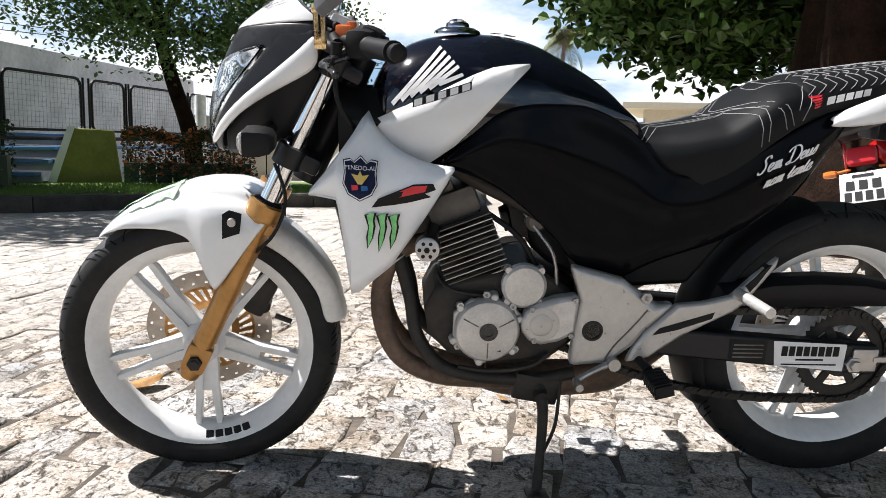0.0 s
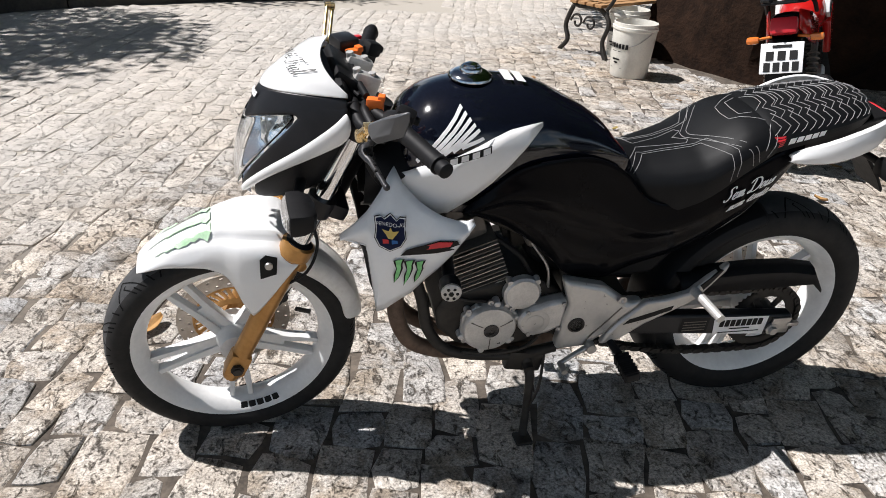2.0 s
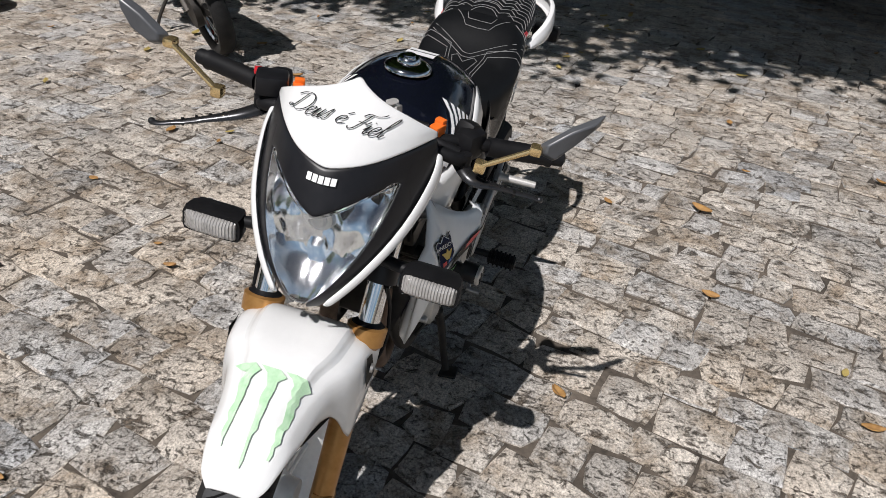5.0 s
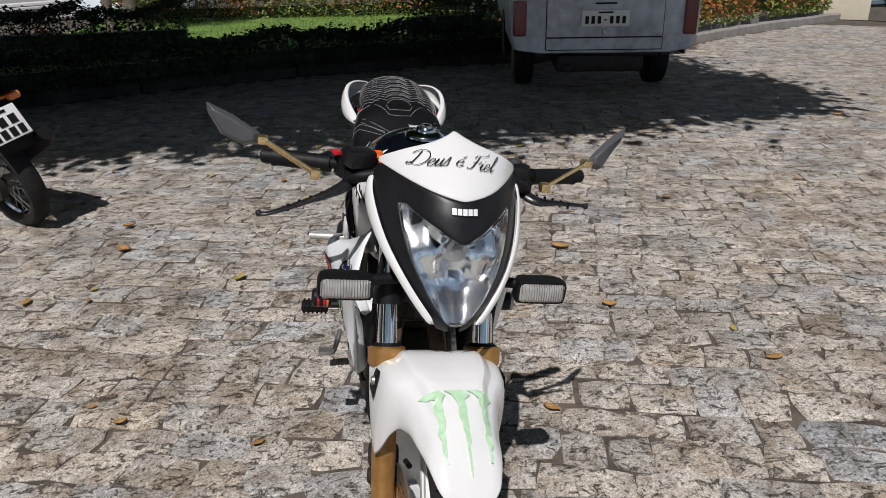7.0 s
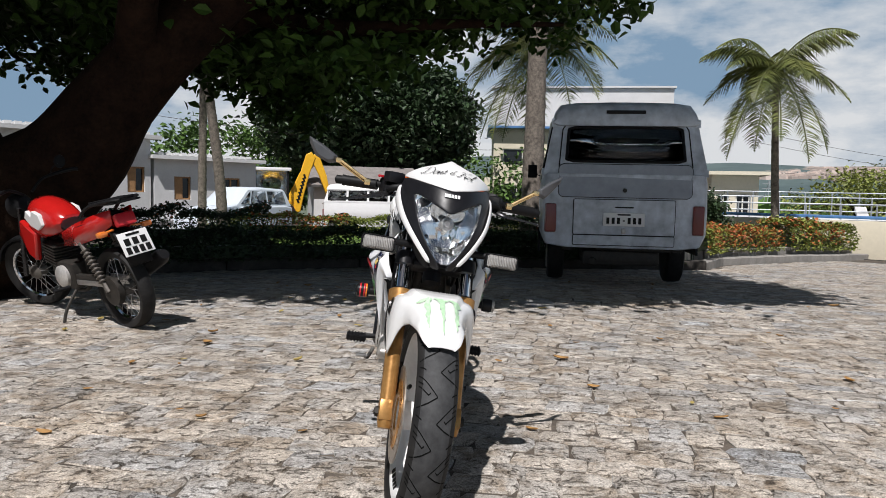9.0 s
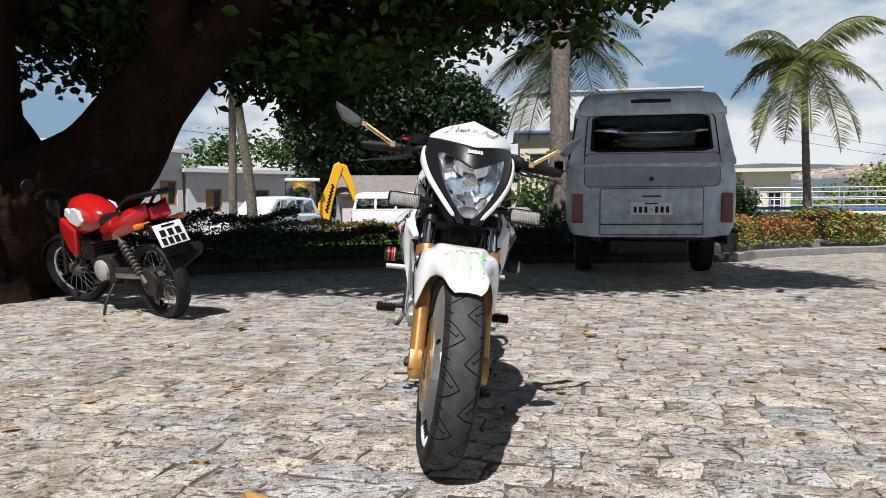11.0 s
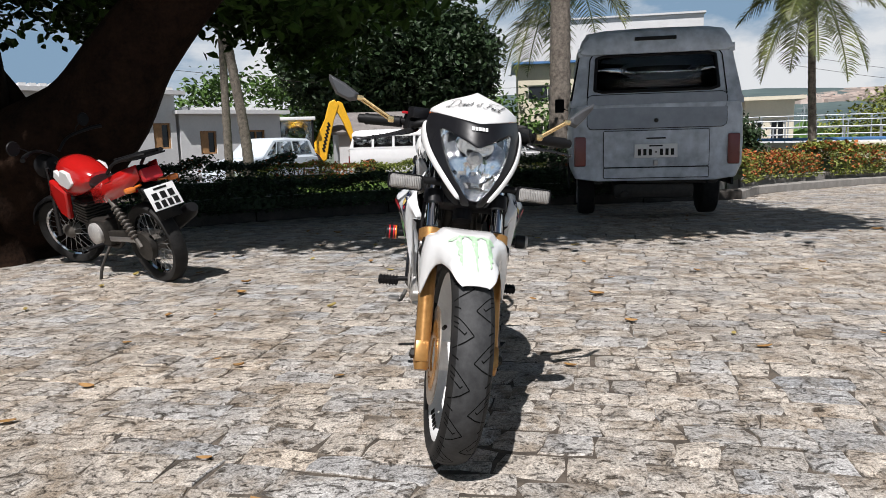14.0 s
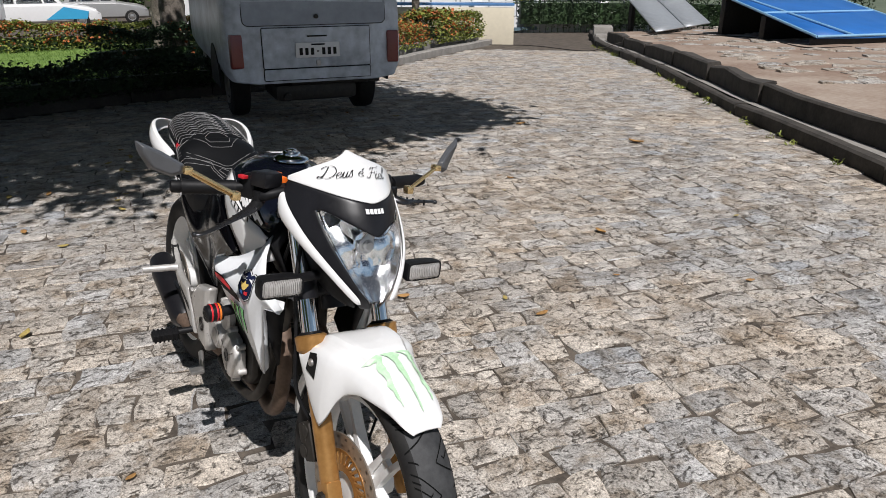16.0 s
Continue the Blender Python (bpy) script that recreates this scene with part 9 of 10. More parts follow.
def wall_house(name, label, p0, p1, depth, h, mat, openings=(), roof=None, roof_mat=None, overhang=0.5, parapet=False, category="house"):
    """A house with its front from p0 to p1; openings are (along, sill, width, height, kind)."""
    p0, p1 = Vector((*p0, 0)), Vector((*p1, 0))
    d = (p1 - p0).normalized()
    L = (p1 - p0).length
    nrm = Vector((d.y, -d.x, 0))
    g = min(G(p0.x, p0.y), G(p1.x, p1.y)) - 0.1
    top = thing(name, label, category, Matrix(((d.x, -nrm.x, 0, p0.x), (d.y, -nrm.y, 0, p0.y), (0, 0, 1, g), (0, 0, 0, 1))))
    bm = bmesh.new()
    xs = sorted({0.0, L, *[o[0] for o in openings], *[o[0] + o[2] for o in openings]})
    zs = sorted({0.0, h, *[o[1] for o in openings], *[o[1] + o[3] for o in openings]})
    for a, b in zip(xs, xs[1:]):
        for c, e in zip(zs, zs[1:]):
            if any(o[0] <= a + 1e-6 and b <= o[0] + o[2] + 1e-6 and o[1] <= c + 1e-6 and e <= o[1] + o[3] + 1e-6 for o in openings):
                continue
            box(bm, ((a + b) / 2, 0.1, (c + e) / 2), (b - a, 0.2, e - c))
    bmesh.ops.remove_doubles(bm, verts=bm.verts, dist=0.001)
    part("wall", bm, mat, top, flat=True)
    for cx, cy, sx, sy in ((0.1, depth / 2 + 0.05, 0.2, depth - 0.3), (L - 0.1, depth / 2 + 0.05, 0.2, depth - 0.3), (L / 2, depth, L, 0.2)):
        part("wall", box(bmesh.new(), (cx, cy, h / 2), (sx, sy, h)), mat, top, flat=True)
    for x, z, w, hh, kind in openings:
        bm = bmesh.new()
        box(bm, (x + w / 2, 0.14, z + hh / 2), (w, 0.02, hh))
        win = part("door" if kind == "door" else "window", bm, WINDARK, top, flat=True)
        bm = bmesh.new()
        for cx, cz, sx, sz in ((x + w / 2, z + 0.03, w, 0.06), (x + w / 2, z + hh - 0.03, w, 0.06), (x + 0.03, z + hh / 2, 0.06, hh), (x + w - 0.03, z + hh / 2, 0.06, hh), (x + w / 2, z + hh / 2, 0.05, hh)):
            box(bm, (cx, 0.10, cz), (sx, 0.06, sz))
        part("window_frame", bm, WOOD if kind in ("wood", "door") else WHITEPLASTIC, win, flat=True)
        if kind == "wood":
            for sgn in (0,):
                bm = bmesh.new()
                box(bm, (x + w * 0.27, 0.07, z + hh / 2), (w * 0.42, 0.04, hh * 0.92))
                part("shutter", bm, WOOD, win, flat=True)
        if kind == "louvre":
            for q in (0.14, 0.86):
                for k in range(9):
                    bm = bmesh.new()
                    box(bm, (x + w * q, 0.06, z + hh * (k + 0.5) / 9), (w * 0.26, 0.04, hh / 9 * 0.8), (25, 0, 0))
                    part("louvre_slat", bm, WHITE, win, flat=True)
    bm = bmesh.new()
    if roof == "gable":
        o = overhang
        rows = [[(-o, y, z) for y, z in ((-o, h - 0.1), (depth / 2, h + 0.9), (depth + o, h - 0.1))], [(L + o, y, z) for y, z in ((-o, h - 0.1), (depth / 2, h + 0.9), (depth + o, h - 0.1))]]
        sheet(bm, rows)
        part("roof", bm, roof_mat, top, solid=0.12, flat=True)
    else:
        box(bm, (L / 2, depth / 2 - overhang * 0.3, h + 0.07), (L + overhang, depth + overhang, 0.14))
        part("roof", bm, roof_mat or mat, top, flat=True)
    if parapet:
        bm = bmesh.new()
        for k in range(int(L / 0.32)):
            box(bm, (0.16 + 0.32 * k, -0.06, h + 0.19), (0.22, 0.30, 0.10), (-8, 0, 0))
        part("eave_tiles", bm, WALLWHITE, top, kind="stuff", flat=True)
    return top


wall_house("house", "long whitewashed house with wooden shutters", (22.0, 13.2), (26.2, 9.6), 6.0, 3.5, WALLWHITE,
           [(1.0, 1.5, 0.8, 1.05, "wood"), (3.0, 1.5, 0.8, 1.05, "wood"), (4.6, 1.5, 0.7, 0.95, "wood")], parapet=True, roof_mat=WALLWHITE)
wall_house("house", "lower whitewashed wing with a dark door", (26.3, 9.5), (29.4, 6.3), 5.0, 2.85, WALLWHITE,
           [(0.8, 1.3, 0.7, 0.9, "wood"), (2.9, 0.1, 0.8, 2.1, "door")], parapet=True, roof_mat=WALLWHITE)
wall_house("house", "cream house with louvred shutters and flat eaves", (6.3, 16.2), (14.5, 13.0), 5.0, 2.2, WALLCREAM,
           [(1.1, 0.9, 1.9, 0.95, "louvre"), (4.3, 0.9, 1.9, 0.95, "louvre")], overhang=0.9, roof_mat=WALLCREAM)
wall_house("house", "small outbuilding with a grey tiled roof", (34.0, 4.4), (35.0, -0.5), 4.0, 2.3, WALLWHITE, [(1.5, 0.8, 0.9, 0.9, "plain")], "gable", ROOFTILE, 0.4)
wall_house("house", "low red-tiled house behind a wall", (-1.5, 24.0), (5.0, 24.5), 5.0, 2.0, WALLCREAM, [], "gable", TERRACOTTA, 0.4)
wall_house("office_building", "two-storey cream building with strip windows", (46.0, -5.9), (45.0, -15.5), 8.0, 6.6, WALLCREAM,
           [(0.6, 4.2, 2.6, 1.1, "plain"), (3.8, 4.2, 2.6, 1.1, "plain"), (7.0, 4.2, 2.6, 1.1, "plain"), (0.4, 0.1, 2.4, 2.8, "plain"), (3.6, 0.1, 2.4, 2.8, "plain"), (6.8, 0.1, 2.4, 2.8, "plain")], roof_mat=BLUEPAINT, overhang=0.8, category="building")
wall_house("water_works_building", "tall white building with blue band and roof rail", (60.0, -7.5), (57.0, -22.0), 8.0, 11.6, WALLWHITE,
           [(2.0, 6.5, 2.0, 0.9, "plain"), (6.0, 6.5, 2.0, 0.9, "plain")], roof_mat=WALLWHITE, overhang=0.3, category="building")
wall_house("house", "low cream pump house with grille windows", (27.2, -12.6), (26.6, -14.3), 4.0, 2.75, WALLCREAM,
           [(0.25, 0.9, 0.45, 1.1, "plain"), (0.95, 0.9, 0.55, 1.1, "plain")], roof_mat=WALLCREAM, overhang=0.7)

# portico posts before the two-storey building
for k in range(3):
    bm = bmesh.new()
    cx, cy = 43.4 - 0.1 * k, -5.2 - 3.4 * k
    box(bm, (cx, cy, G(cx, cy) + 1.55), (0.35, 0.35, 3.1), (0, 0, 0), 0.02)
    tagged(part("post", bm, WALLCREAM, None, "square cream portico post"), category="post", group="portico posts")

# low cream wall, tanks and rails at the end of the yard
def along(p0, p1, z0, z1, w, mat, name, label, category, kind="structure"):
    d = Vector((p1[0] - p0[0], p1[1] - p0[1], 0))
    c = (Vector((*p0, 0)) + Vector((*p1, 0))) / 2
    bm = bmesh.new()
    box(bm, (c.x, c.y, (z0 + z1) / 2), (d.length, w, z1 - z0), (0, 0, math.degrees(math.atan2(d.y, d.x))), min(0.02, w * 0.2))
    return tagged(part(name, bm, mat, None, label, kind=kind), category=category)


gz = G(13.5, -10.5)
along((17.0, -6.4), (13.4, -10.9), gz - 0.2, gz + 0.86, 0.2, WALLCREAM, "wall_end", "low cream wall closing the yard", "wall")
along((17.0, -6.4), (13.4, -10.9), gz + 0.90, gz + 0.97, 0.12, BLUEPAINT, "trim_blue", "blue painted rail over the cream wall", "trim")
for k, (d0, hz) in enumerate(((3.0, 0.15), (6.5, 0.35), (10.5, 0.55))):
    a, b = Vector((17.5 + d0, -6.5, 0)), Vector((13.5 + d0, -19.0, 0))
    along(a.xy, b.xy, gz - 1.0, gz + 0.15 + hz, 0.5, WALLWHITE, "tank_wall", "pale concrete settling tank wall", "wall")
    tank = thing("railing", "grey steel walkway railing on the tanks", "railing")
    for j in range(15):
        q = a.lerp(b, j / 14)
        bm = bmesh.new()
        cyl(bm, (q.x, q.y, gz + 0.1 + hz), (q.x, q.y, gz + 1.05 + hz), 0.025, None, 6)
        part("post", bm, RAILGREY, tank)
    for zz in (0.6, 1.05):
        bm = bmesh.new()
        cyl(bm, (a.x, a.y, gz + zz + hz), (b.x, b.y, gz + zz + hz), 0.022, None, 6)
        part("rail", bm, RAILGREY, tank)
for k in range(3):
    bm = bmesh.new()
    box(bm, (20.5 - 0.9 * k, -14.8 - 2.1 * k, gz + 0.62), (3.6, 0.35, 0.14), (0, -14, -28), 0.02)
    tagged(part("tank_beam", bm, WALLWHITE, None, "white sloping beam over a settling tank"), category="beam", group="tank beams")
bm = bmesh.new()
box(bm, (22.0, -16.5, gz - 0.05), (9, 11, 0.1))
tagged(part("tank_water", bm, M("grey_blue_tank_water", (0.12, 0.18, 0.22), 0.08), None, "grey-blue water in the tanks", kind="structure"), category="water")

# terrace things on the far side of the yard
def on_terrace(x, y, lift=0.0):
    t = max(0.0, -side_of(TERRACE, x, y))
    return G(x, y) + 0.33 + 0.35 * max(0, t - 0.48) / 9.0 + lift


ramp = thing("metal_ramp", "grey ribbed metal ramp of two sheets", "ramp")
A, B, C, D = Vector((9.9, -12.0, 0.09)), Vector((11.0, -15.2, 0.09)), Vector((14.6, -16.0, 0.50)), Vector((13.9, -17.6, 0.50))
for k in range(2):
    q0, q1 = 0.5 * k + 0.01, 0.5 * k + 0.49
    bm = bmesh.new()
    sheet(bm, [[A.lerp(C, u).lerp(B.lerp(D, u), q) for q in (q0, (q0 + q1) / 2, q1)] for u in np.linspace(0, 1, 9)])
    pn = part("panel", bm, RAILGREY, ramp, solid=0.03)
    for i in range(26):
        u = (i + 0.5) / 26
        bm = bmesh.new()
        cyl(bm, A.lerp(C, u).lerp(B.lerp(D, u), q0 + 0.01) + Vector((0, 0, 0.022)), A.lerp(C, u).lerp(B.lerp(D, u), q1 - 0.01) + Vector((0, 0, 0.022)), 0.014, None, 6)
        part("rib", bm, RAILGREY, pn)
for q in (0.05, 0.5, 0.95):
    bm = bmesh.new()
    p = A.lerp(C, 0.9).lerp(B.lerp(D, 0.9), q)
    box(bm, (p.x, p.y, (p.z - 0.4) / 2), (0.12, 0.12, p.z + 0.38))
    part("trestle", bm, IRON, ramp)
board = thing("blue_boards", "bright blue sheet in a pale tubular frame, propped at one end", "panel")
N, R, L = Vector((5.9, -11.4, 0.30)), Vector((5.2, -13.9, 0.30)), Vector((9.1, -12.95, 0.85))
E = L + R - N
bm = bmesh.new()
sheet(bm, [[N.lerp(L, u).lerp(R.lerp(E, u), q) - Vector((0, 0, 0.03 * math.sin(math.pi * q))) for q in (0, 0.25, 0.5, 0.75, 1)] for u in (0, 0.25, 0.5, 0.75, 1)])
part("sheet", bm, TARP, board, solid=0.03)
for a, b in ((N, L), (N, R), (R, E), (L, E), (N.lerp(L, 0.5), R.lerp(E, 0.5)), (N.lerp(R, 0.30), L.lerp(E, 0.12))):
    bm = bmesh.new()
    cyl(bm, a + Vector((0, 0, 0.03)), b + Vector((0, 0, 0.03)), 0.022, None, 8)
    part("tube", bm, TUBEBLUE, board, "pale blue frame tube")
for u in (0.04, 0.5, 0.96):
    a, b = N.lerp(L, u), R.lerp(E, u)
    c = (a + b) / 2
    zb = on_terrace(c.x, c.y) - 0.1
    bm = bmesh.new()
    box(bm, (c.x, c.y, (c.z - 0.03 + zb) / 2), (0.14, (b - a).length * 0.98, c.z - 0.04 - zb), (0, 0, math.degrees(math.atan2(b.y - a.y, b.x - a.x)) - 90), 0.01)
    part("bearer", bm, IRON, board)
bm = bmesh.new()
box(bm, (13.55, -14.05, G(13.5, -14) + 0.16), (0.9, 0.5, 0.42), (0, 0, -42), 0.03)
box(bm, (12.95, -13.55, G(13, -13.5) + 0.08), (0.5, 0.5, 0.24), (0, 0, -42), 0.03)
tagged(part("block_step", bm, KERB, None, "pale concrete block steps at the terrace end", kind="structure"), category="steps")
along((8.6, -19.0), (-4.0, -16.0), G(9, -15) - 0.3, G(9, -15) + 3.0, 0.25, WALLCREAM, "wall_terrace", "cream wall behind the terrace", "wall")
rnd = random.Random(5)
for k in range(120):
    t = rnd.random()
    x, y = 2.6 + 8.5 * t, -6.8 - 5.6 * t - rnd.uniform(0.0, 3.2)
    if side_of(TERRACE, x, y) < -0.7:
        bm = bmesh.new()
        box(bm, (x, y, on_terrace(x, y, 0.0)), (rnd.uniform(0.14, 0.42), rnd.uniform(0.12, 0.26), 0.04), (rnd.uniform(-3, 3), rnd.uniform(-3, 3), rnd.uniform(0, 90)), 0.012)
        tagged(part("flagstone", bm, STONE, None, "loose pale flagstone on the terrace"), category="stone", group="terrace flagstones")
CABLE_LINE = [(13.7, -9.9, G(13.7, -9.9) + 0.012), (12.7, -10.9, G(12.7, -10.9) + 0.012), (10.9, -10.85, G(10.9, -10.85) + 0.012), (10.4, -11.0, G(10.4, -11) + 0.10), (10.0, -12.0, on_terrace(10, -12, 0.03)), (8.4, -12.6, on_terrace(8.4, -12.6, 0.015)), (7.0, -11.9, on_terrace(7.0, -11.9, 0.015)), (5.8, -11.0, on_terrace(5.8, -11.0, 0.015)), (5.4, -11.6, on_terrace(5.4, -11.6, 0.015))]
cable = tube(bmesh.new(), CABLE_LINE, 0.009, 6)
tagged(part("cable", cable, IRON, None, "black cable lying across the paving"), category="cable")

# fence, bleachers and old wall beyond the grass
def fz(x, y, z):
    return G(x, y) + z


along((-6.6, 4.5), (-5.0, 17.5), -0.6, 2.05, 0.25, WALLOLD, "wall_old", "streaked old block wall behind the court", "wall")
along((-5.0, 17.5), (6.0, 18.4), -0.6, 1.2, 0.25, WALLCREAM, "wall_low", "low cream boundary wall", "wall")
fence = thing("mesh_fence", "steel mesh fence panels in dark round frames", "fence")
f0, f1 = Vector((-5.22, 6.37, 0)), Vector((-3.0, 17.1, 0))
fd = (f1 - f0).normalized()
for a, b in ((0.15, 1.95), (2.05, 3.66), (3.92, 4.80), (5.00, 6.9), (7.05, 9.0), (9.1, 10.9)):
    A, B = f0 + fd * a, f0 + fd * b
    z0, z1 = 0.72, 1.50
    rnd_pts = []
    for u0, zc, a0 in ((b - a - 0.12, z1 - 0.12, 0), (0.12, z1 - 0.12, 90), (0.12, z0 + 0.12, 180), (b - a - 0.12, z0 + 0.12, 270)):
        for k in range(4):
            q = A + fd * (u0 + 0.12 * math.cos(radians(a0 + 30 * k)))
            rnd_pts.append((q.x, q.y, zc + 0.12 * math.sin(radians(a0 + 30 * k))))
    gasket(fence, rnd_pts, 0.022, MATT, "frame")
    bm = bmesh.new()
    for k in range(int((b - a) / 0.08)):
        q = A + fd * (0.08 * k + 0.04)
        cyl(bm, (q.x, q.y, z0), (q.x, q.y, z1), 0.003, None, 3)
    for k in range(11):
        z = z0 + (z1 - z0) * (k + 0.5) / 11
        cyl(bm, (A.x, A.y, z), (B.x, B.y, z), 0.003, None, 3)
    part("wire_mesh", bm, RAILGREY, fence, kind="stuff", flat=True)
    for c in (A - fd * 0.06, B + fd * 0.06):
        bm = bmesh.new()
        cyl(bm, (c.x, c.y, -0.4), (c.x, c.y, 1.52), 0.018, None, 8)
        part("post", bm, MATT, fence)
for k, z in enumerate((0.60, 0.46)):
    bm = bmesh.new()
    cyl(bm, (f0.x, f0.y, z), (f1.x, f1.y, z), 0.028, None, 8)
    part("rail", bm, BLUEPAINT if k else MATT, fence)
# stepped benches and olive end wall
bench = thing("bleachers", "blue and white stepped concrete benches", "bleachers")
for k in range(4):
    z = 0.08 + 0.185 * k
    x1, y1 = -4.78 + 0.13 * k, 9.15 + 0.15 * k
    bm = bmesh.new()
    box(bm, (x1 - 1.5, y1, z), (3.0, 0.20, 0.055), (0, 0, 0), 0.01)
    part("bench_slab", bm, BLUEPAINT, bench)
    bm = bmesh.new()
    box(bm, (x1 - 1.5, y1 + 0.11, z - 0.06), (3.0, 0.04, 0.16))
    part("riser", bm, WALLWHITE, bench)
ang = Matrix.Translation((-4.25, 9.55, 0)) @ Matrix.Rotation(radians(22), 4, "Z")
bm = bmesh.new()
plate(bm, [(-0.52, -0.30), (0.50, -0.30), (0.38, 0.74), (-0.16, 0.76)], -0.05, 0.30)
part("end_wall", bm, OLIVE, bench, "olive painted end wall", ang, bev=0.02)
bm = bmesh.new()
plate(bm, [(-0.62, -0.30), (-0.50, -0.30), (-0.14, 0.78), (-0.24, 0.78)], -0.12, -0.02)
part("white_edge", bm, WHITE, bench, "", ang)
bm = bmesh.new()
cyl(bm, (-3.4, 12.6, -0.4), (-3.4, 12.6, 1.45), 0.10, None, 10)
tagged(part("lamp_post", bm, WALLOLD, None, "grey concrete post behind the fence"), category="post")
# gate and rail beside the cream house
gate = thing("metal_gate", "white tubular gate before the cream house", "gate")
for k, (x, y) in enumerate(((4.2, 14.6), (6.0, 15.2))):
    bm = bmesh.new()
    cyl(bm, (x, y, -0.4), (x, y, 1.4), 0.03, None, 8)
    part("post", bm, RAILGREY, gate)
for z in (0.9, 1.3):
    bm = bmesh.new()
    cyl(bm, (4.2, 14.6, z), (6.0, 15.2, z), 0.022, None, 8)
    part("rail", bm, RAILGREY, gate)

# buckets and cast-iron bench by the tree
def bucket(x, y, label):
    b = thing("bucket", label, "bucket", pose(x, y, G(x, y) + 0.002, 0, 0, 200))
    bm = bmesh.new()
    lathe(bm, [(0.0, 0.004), (0.138, 0.0), (0.142, 0.01), (0.165, 0.345), (0.172, 0.352), (0.172, 0.372), (0.165, 0.374), (0.165, 0.40), (0.160, 0.402), (0.155, 0.36), (0.135, 0.02), (0.0, 0.02)], (0, 0, 0), (0, 0, 1), 36, caps=False)
    body = part("body", bm, WHITEPLASTIC, b)
    def put(u, v):
        a = u / 0.158
        r = 0.1445 + 0.0245 * v / 0.345 + 0.002
        return Vector((r * math.cos(a), r * math.sin(a), v))
    bm = bmesh.new()
    bars(bm, 7, 0.020, 0.036, 0.007, lambda u, v: put(u, v + 0.235))
    bars(bm, 1, 0.09, 0.004, 0, lambda u, v: put(u, v + 0.195))
    bars(bm, 1, 0.07, 0.012, 0, lambda u, v: put(u, v + 0.135))
    bars(bm, 1, 0.04, 0.012, 0, lambda u, v: put(u, v + 0.112))
    bars(bm, 1, 0.12, 0.003, 0, lambda u, v: put(u, v + 0.07))
    part("print", bm, MATT, body, "grey printed bars", flat=True)
    bm = bmesh.new()
    tube(bm, [(0, 0.172, 0.34), (0.10, 0.13, 0.26), (0.16, 0.0, 0.22), (0.10, -0.13, 0.26), (0, -0.172, 0.34)], 0.003, 6)
    part("handle", bm, STEEL, b)


bucket(2.74, 3.66, "white plastic bucket with grey print beside the tree")
bucket(2.98, 4.30, "white plastic bucket behind another")
bnch = thing("garden_bench", "cast-iron scroll bench end in deep shade", "bench", pose(2.62, 4.42, G(3, 4.4), 0, 0, 28))
for dx in (0.0, 1.2):
    bm = bmesh.new()
    tube(bm, [(dx, -0.30, 0.0), (dx, -0.24, 0.14), (dx, -0.28, 0.30), (dx, -0.16, 0.40), (dx, 0.10, 0.40), (dx, 0.20, 0.55), (dx, 0.28, 0.80)], [0.025, 0.018, 0.02, 0.02, 0.02, 0.018, 0.014], 8)
    tube(bm, [(dx, 0.12, 0.38), (dx, 0.18, 0.22), (dx, 0.14, 0.10), (dx, 0.22, 0.0)], 0.02, 8)
    tube(bm, [(dx, -0.24, 0.40), (dx, -0.30, 0.52), (dx, -0.18, 0.60), (dx, 0.0, 0.58), (dx, 0.18, 0.56)], 0.016, 8)
    for k in range(2):
        c = Vector((dx, -0.08 + 0.14 * k, 0.26))
        tube(bm, [c + Vector((0, 0.07 * (1 - 0.09 * i) * math.cos(i * 0.8), 0.07 * (1 - 0.09 * i) * math.sin(i * 0.8))) for i in range(9)], 0.010, 6)
    part("bench_end", bm, IRON, bnch, "ornate cast-iron end")
for k in range(4):
    bm = bmesh.new()
    box(bm, (0.6, -0.18 + 0.09 * k, 0.425), (1.3, 0.07, 0.025), (0, 0, 0), 0.004)
    part("slat", bm, WOOD, bnch)

# planks stacked by the far house
stack = thing("plank_stack", "pale stacked planks by the far house", "planks", pose(21.0, 8.3, G(21, 8.3), 0, 0, -52))
for k in range(5):
    bm = bmesh.new()
    box(bm, (0.1 * (k % 2), 0.12 * (k % 3), 0.12 + 0.09 * k), (3.2, 0.5, 0.07), (0, 0, 2 * k), 0.01)
    part("plank", bm, WALLWHITE, stack)

# overhead wires
for k, (a, b, s) in enumerate((((-22, 13, 4.3), (8, 26, 3.2), 0.5), ((-22, 13.3, 4.0), (8, 26.4, 3.05), 0.4), ((34, 14, 4.6), (46, -16, 4.2), 0.9), ((40, -20, 5.0), (60, -52, 4.4), 0.5), ((40, -20, 4.4), (60, -52, 3.7), 0.5))):
    A, B = Vector(a), Vector(b)
    bm = tube(bmesh.new(), [A.lerp(B, t) - Vector((0, 0, s * math.sin(math.pi * t))) for t in np.linspace(0, 1, 9)], 0.012, 4, 1)
    tagged(part("overhead_wire", bm, IRON, None, "thin overhead wire against the sky"), category="wire", group="overhead wires")

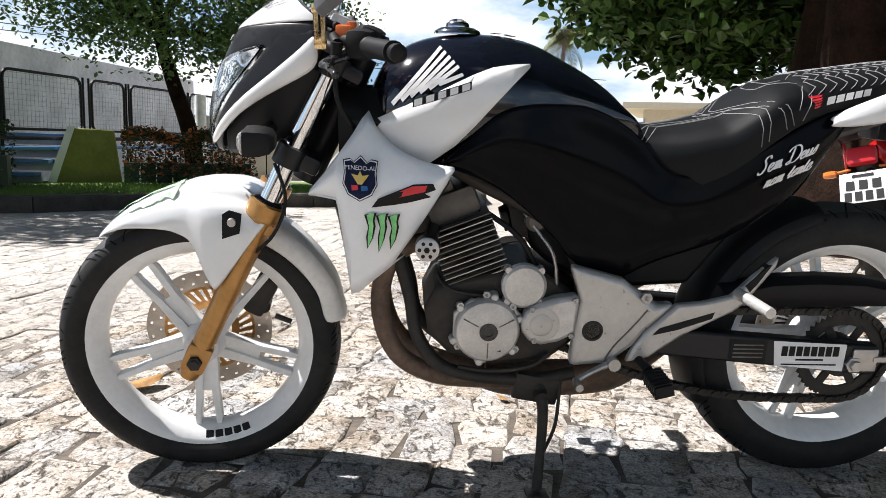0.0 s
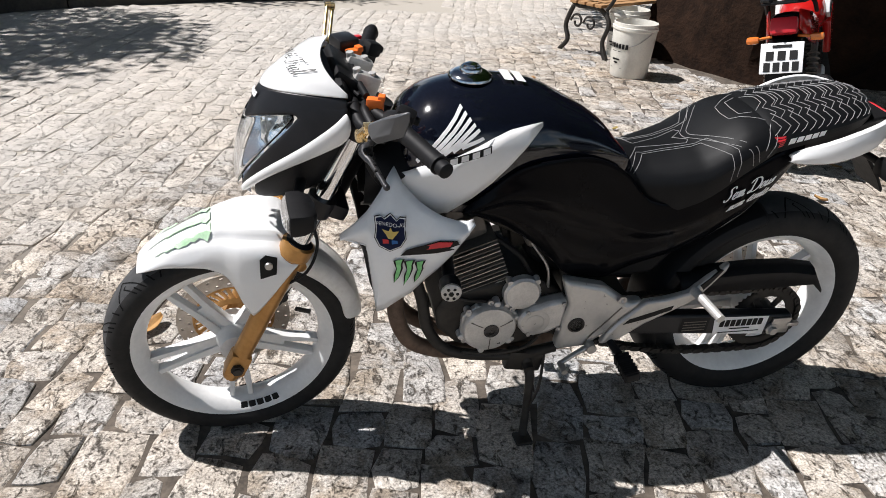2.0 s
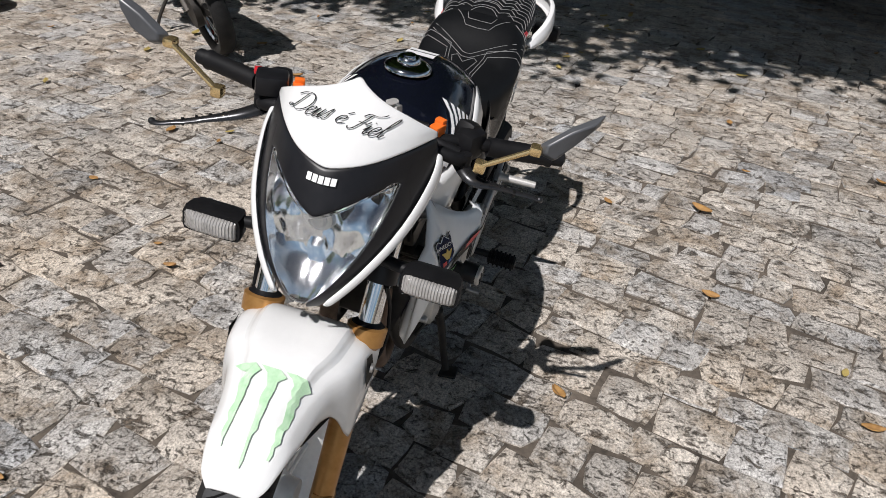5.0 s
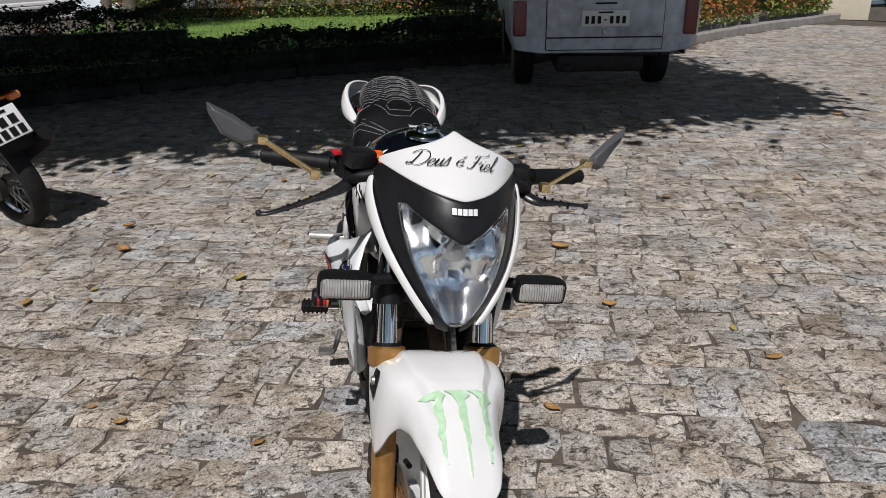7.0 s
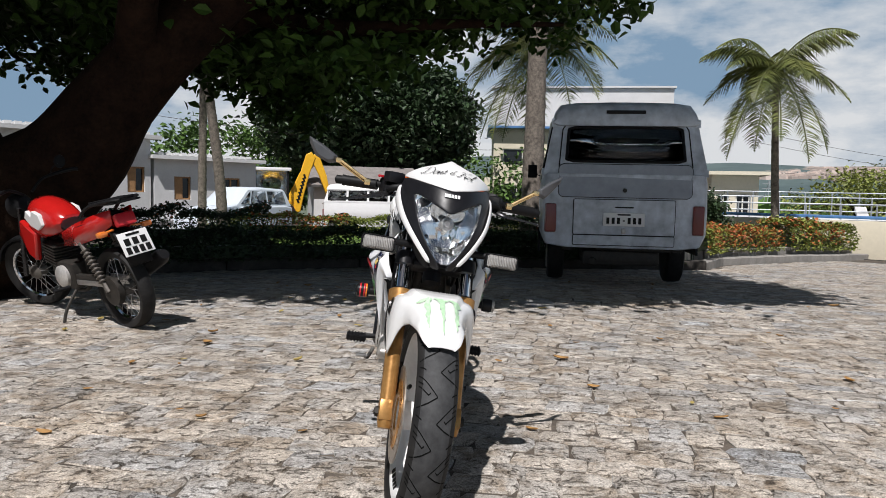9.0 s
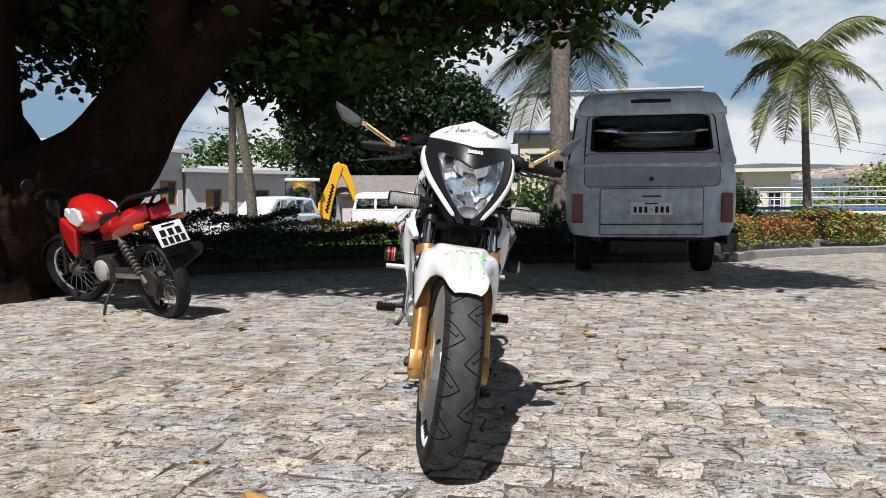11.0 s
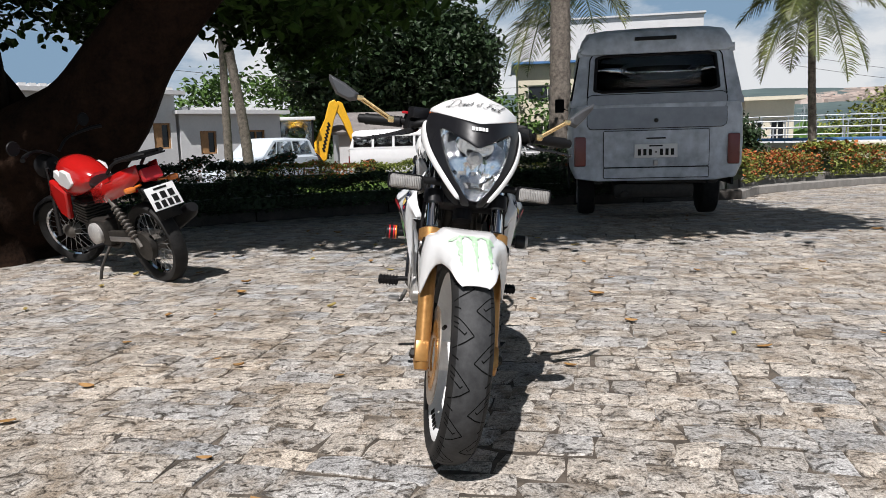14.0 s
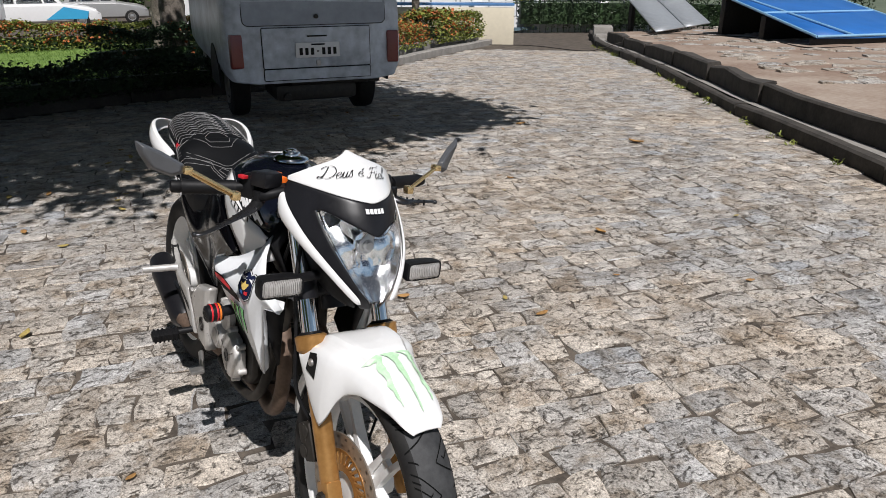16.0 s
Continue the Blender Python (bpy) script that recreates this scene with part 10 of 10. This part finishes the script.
# hills, woods and town across the valley
bm = bmesh.new()
rows = []
for i, a in enumerate(np.linspace(-88, 40, 90)):
    row = []
    for r, h in ((260, -8), (420, -5), (700, 4), (1000, 22), (1400, 52), (1900, 84), (2400, 60)):
        n = noise.noise((a * 0.06, r * 0.002, 1.0)) * 0.35 + noise.noise((a * 0.25, r * 0.004, 5.0)) * 0.10
        row.append((r * math.cos(radians(a)), r * math.sin(radians(a)), h * (1 + n) if h > 0 else h + 2 * n))
    rows.append(row)
tagged(part("hills", sheet(bm, rows), HILLS, None, "low hazy green hills across the valley", kind="structure"), category="hills")
rng = np.random.default_rng(41)
pts = []
for k in range(2600):
    a, r = radians(rng.uniform(-60, 25)), rng.uniform(120, 420)
    pts.append((r * math.cos(a), r * math.sin(a), -6.5 + rng.uniform(0, 5.0) * (r / 300)))
woods = leaves_mesh("far_woods", pts, 9.0, LEAF_FINE, 41, 0.9, 0.0)
tagged(woods, "distant woods on the valley floor", "woods", kind="stuff")
town = bmesh.new()
for k in range(420):
    a, r = radians(rng.normal(-31, 3.2)), rng.uniform(1020, 1420)
    h0 = interp(r, [1000, 1400], [20, 50])
    s = rng.uniform(7, 14)
    box(town, (r * math.cos(a), r * math.sin(a), h0 + 4), (s, s * 1.3, 9), (0, 0, rng.uniform(0, 90)))
tagged(part("far_town", town, M("far_town_walls", (0.55, 0.45, 0.40), 0.9, var=0.3, scale=0.01, island=0.3), None, "distant town of pale houses on a hillside", kind="stuff", flat=True), category="town")
for a, r in ((-27.5, 300), (-31.0, 330)):
    x, y = r * math.cos(radians(a)), r * math.sin(radians(a))
    bm = bmesh.new()
    for sx, sy in ((-1, -1), (1, -1), (1, 1), (-1, 1)):
        tube(bm, [(x + 2.4 * sx, y + 2.4 * sy, -8), (x + 0.4 * sx, y + 0.4 * sy, 8)], 0.16, 4, 1)
    for z in (5, 6.8):
        box(bm, (x, y, z), (0.3, 6, 0.3))
    tagged(part("pylon", bm, RAILGREY, None, "distant lattice power pylon"), category="pylon", group="pylons")

lay_paving()
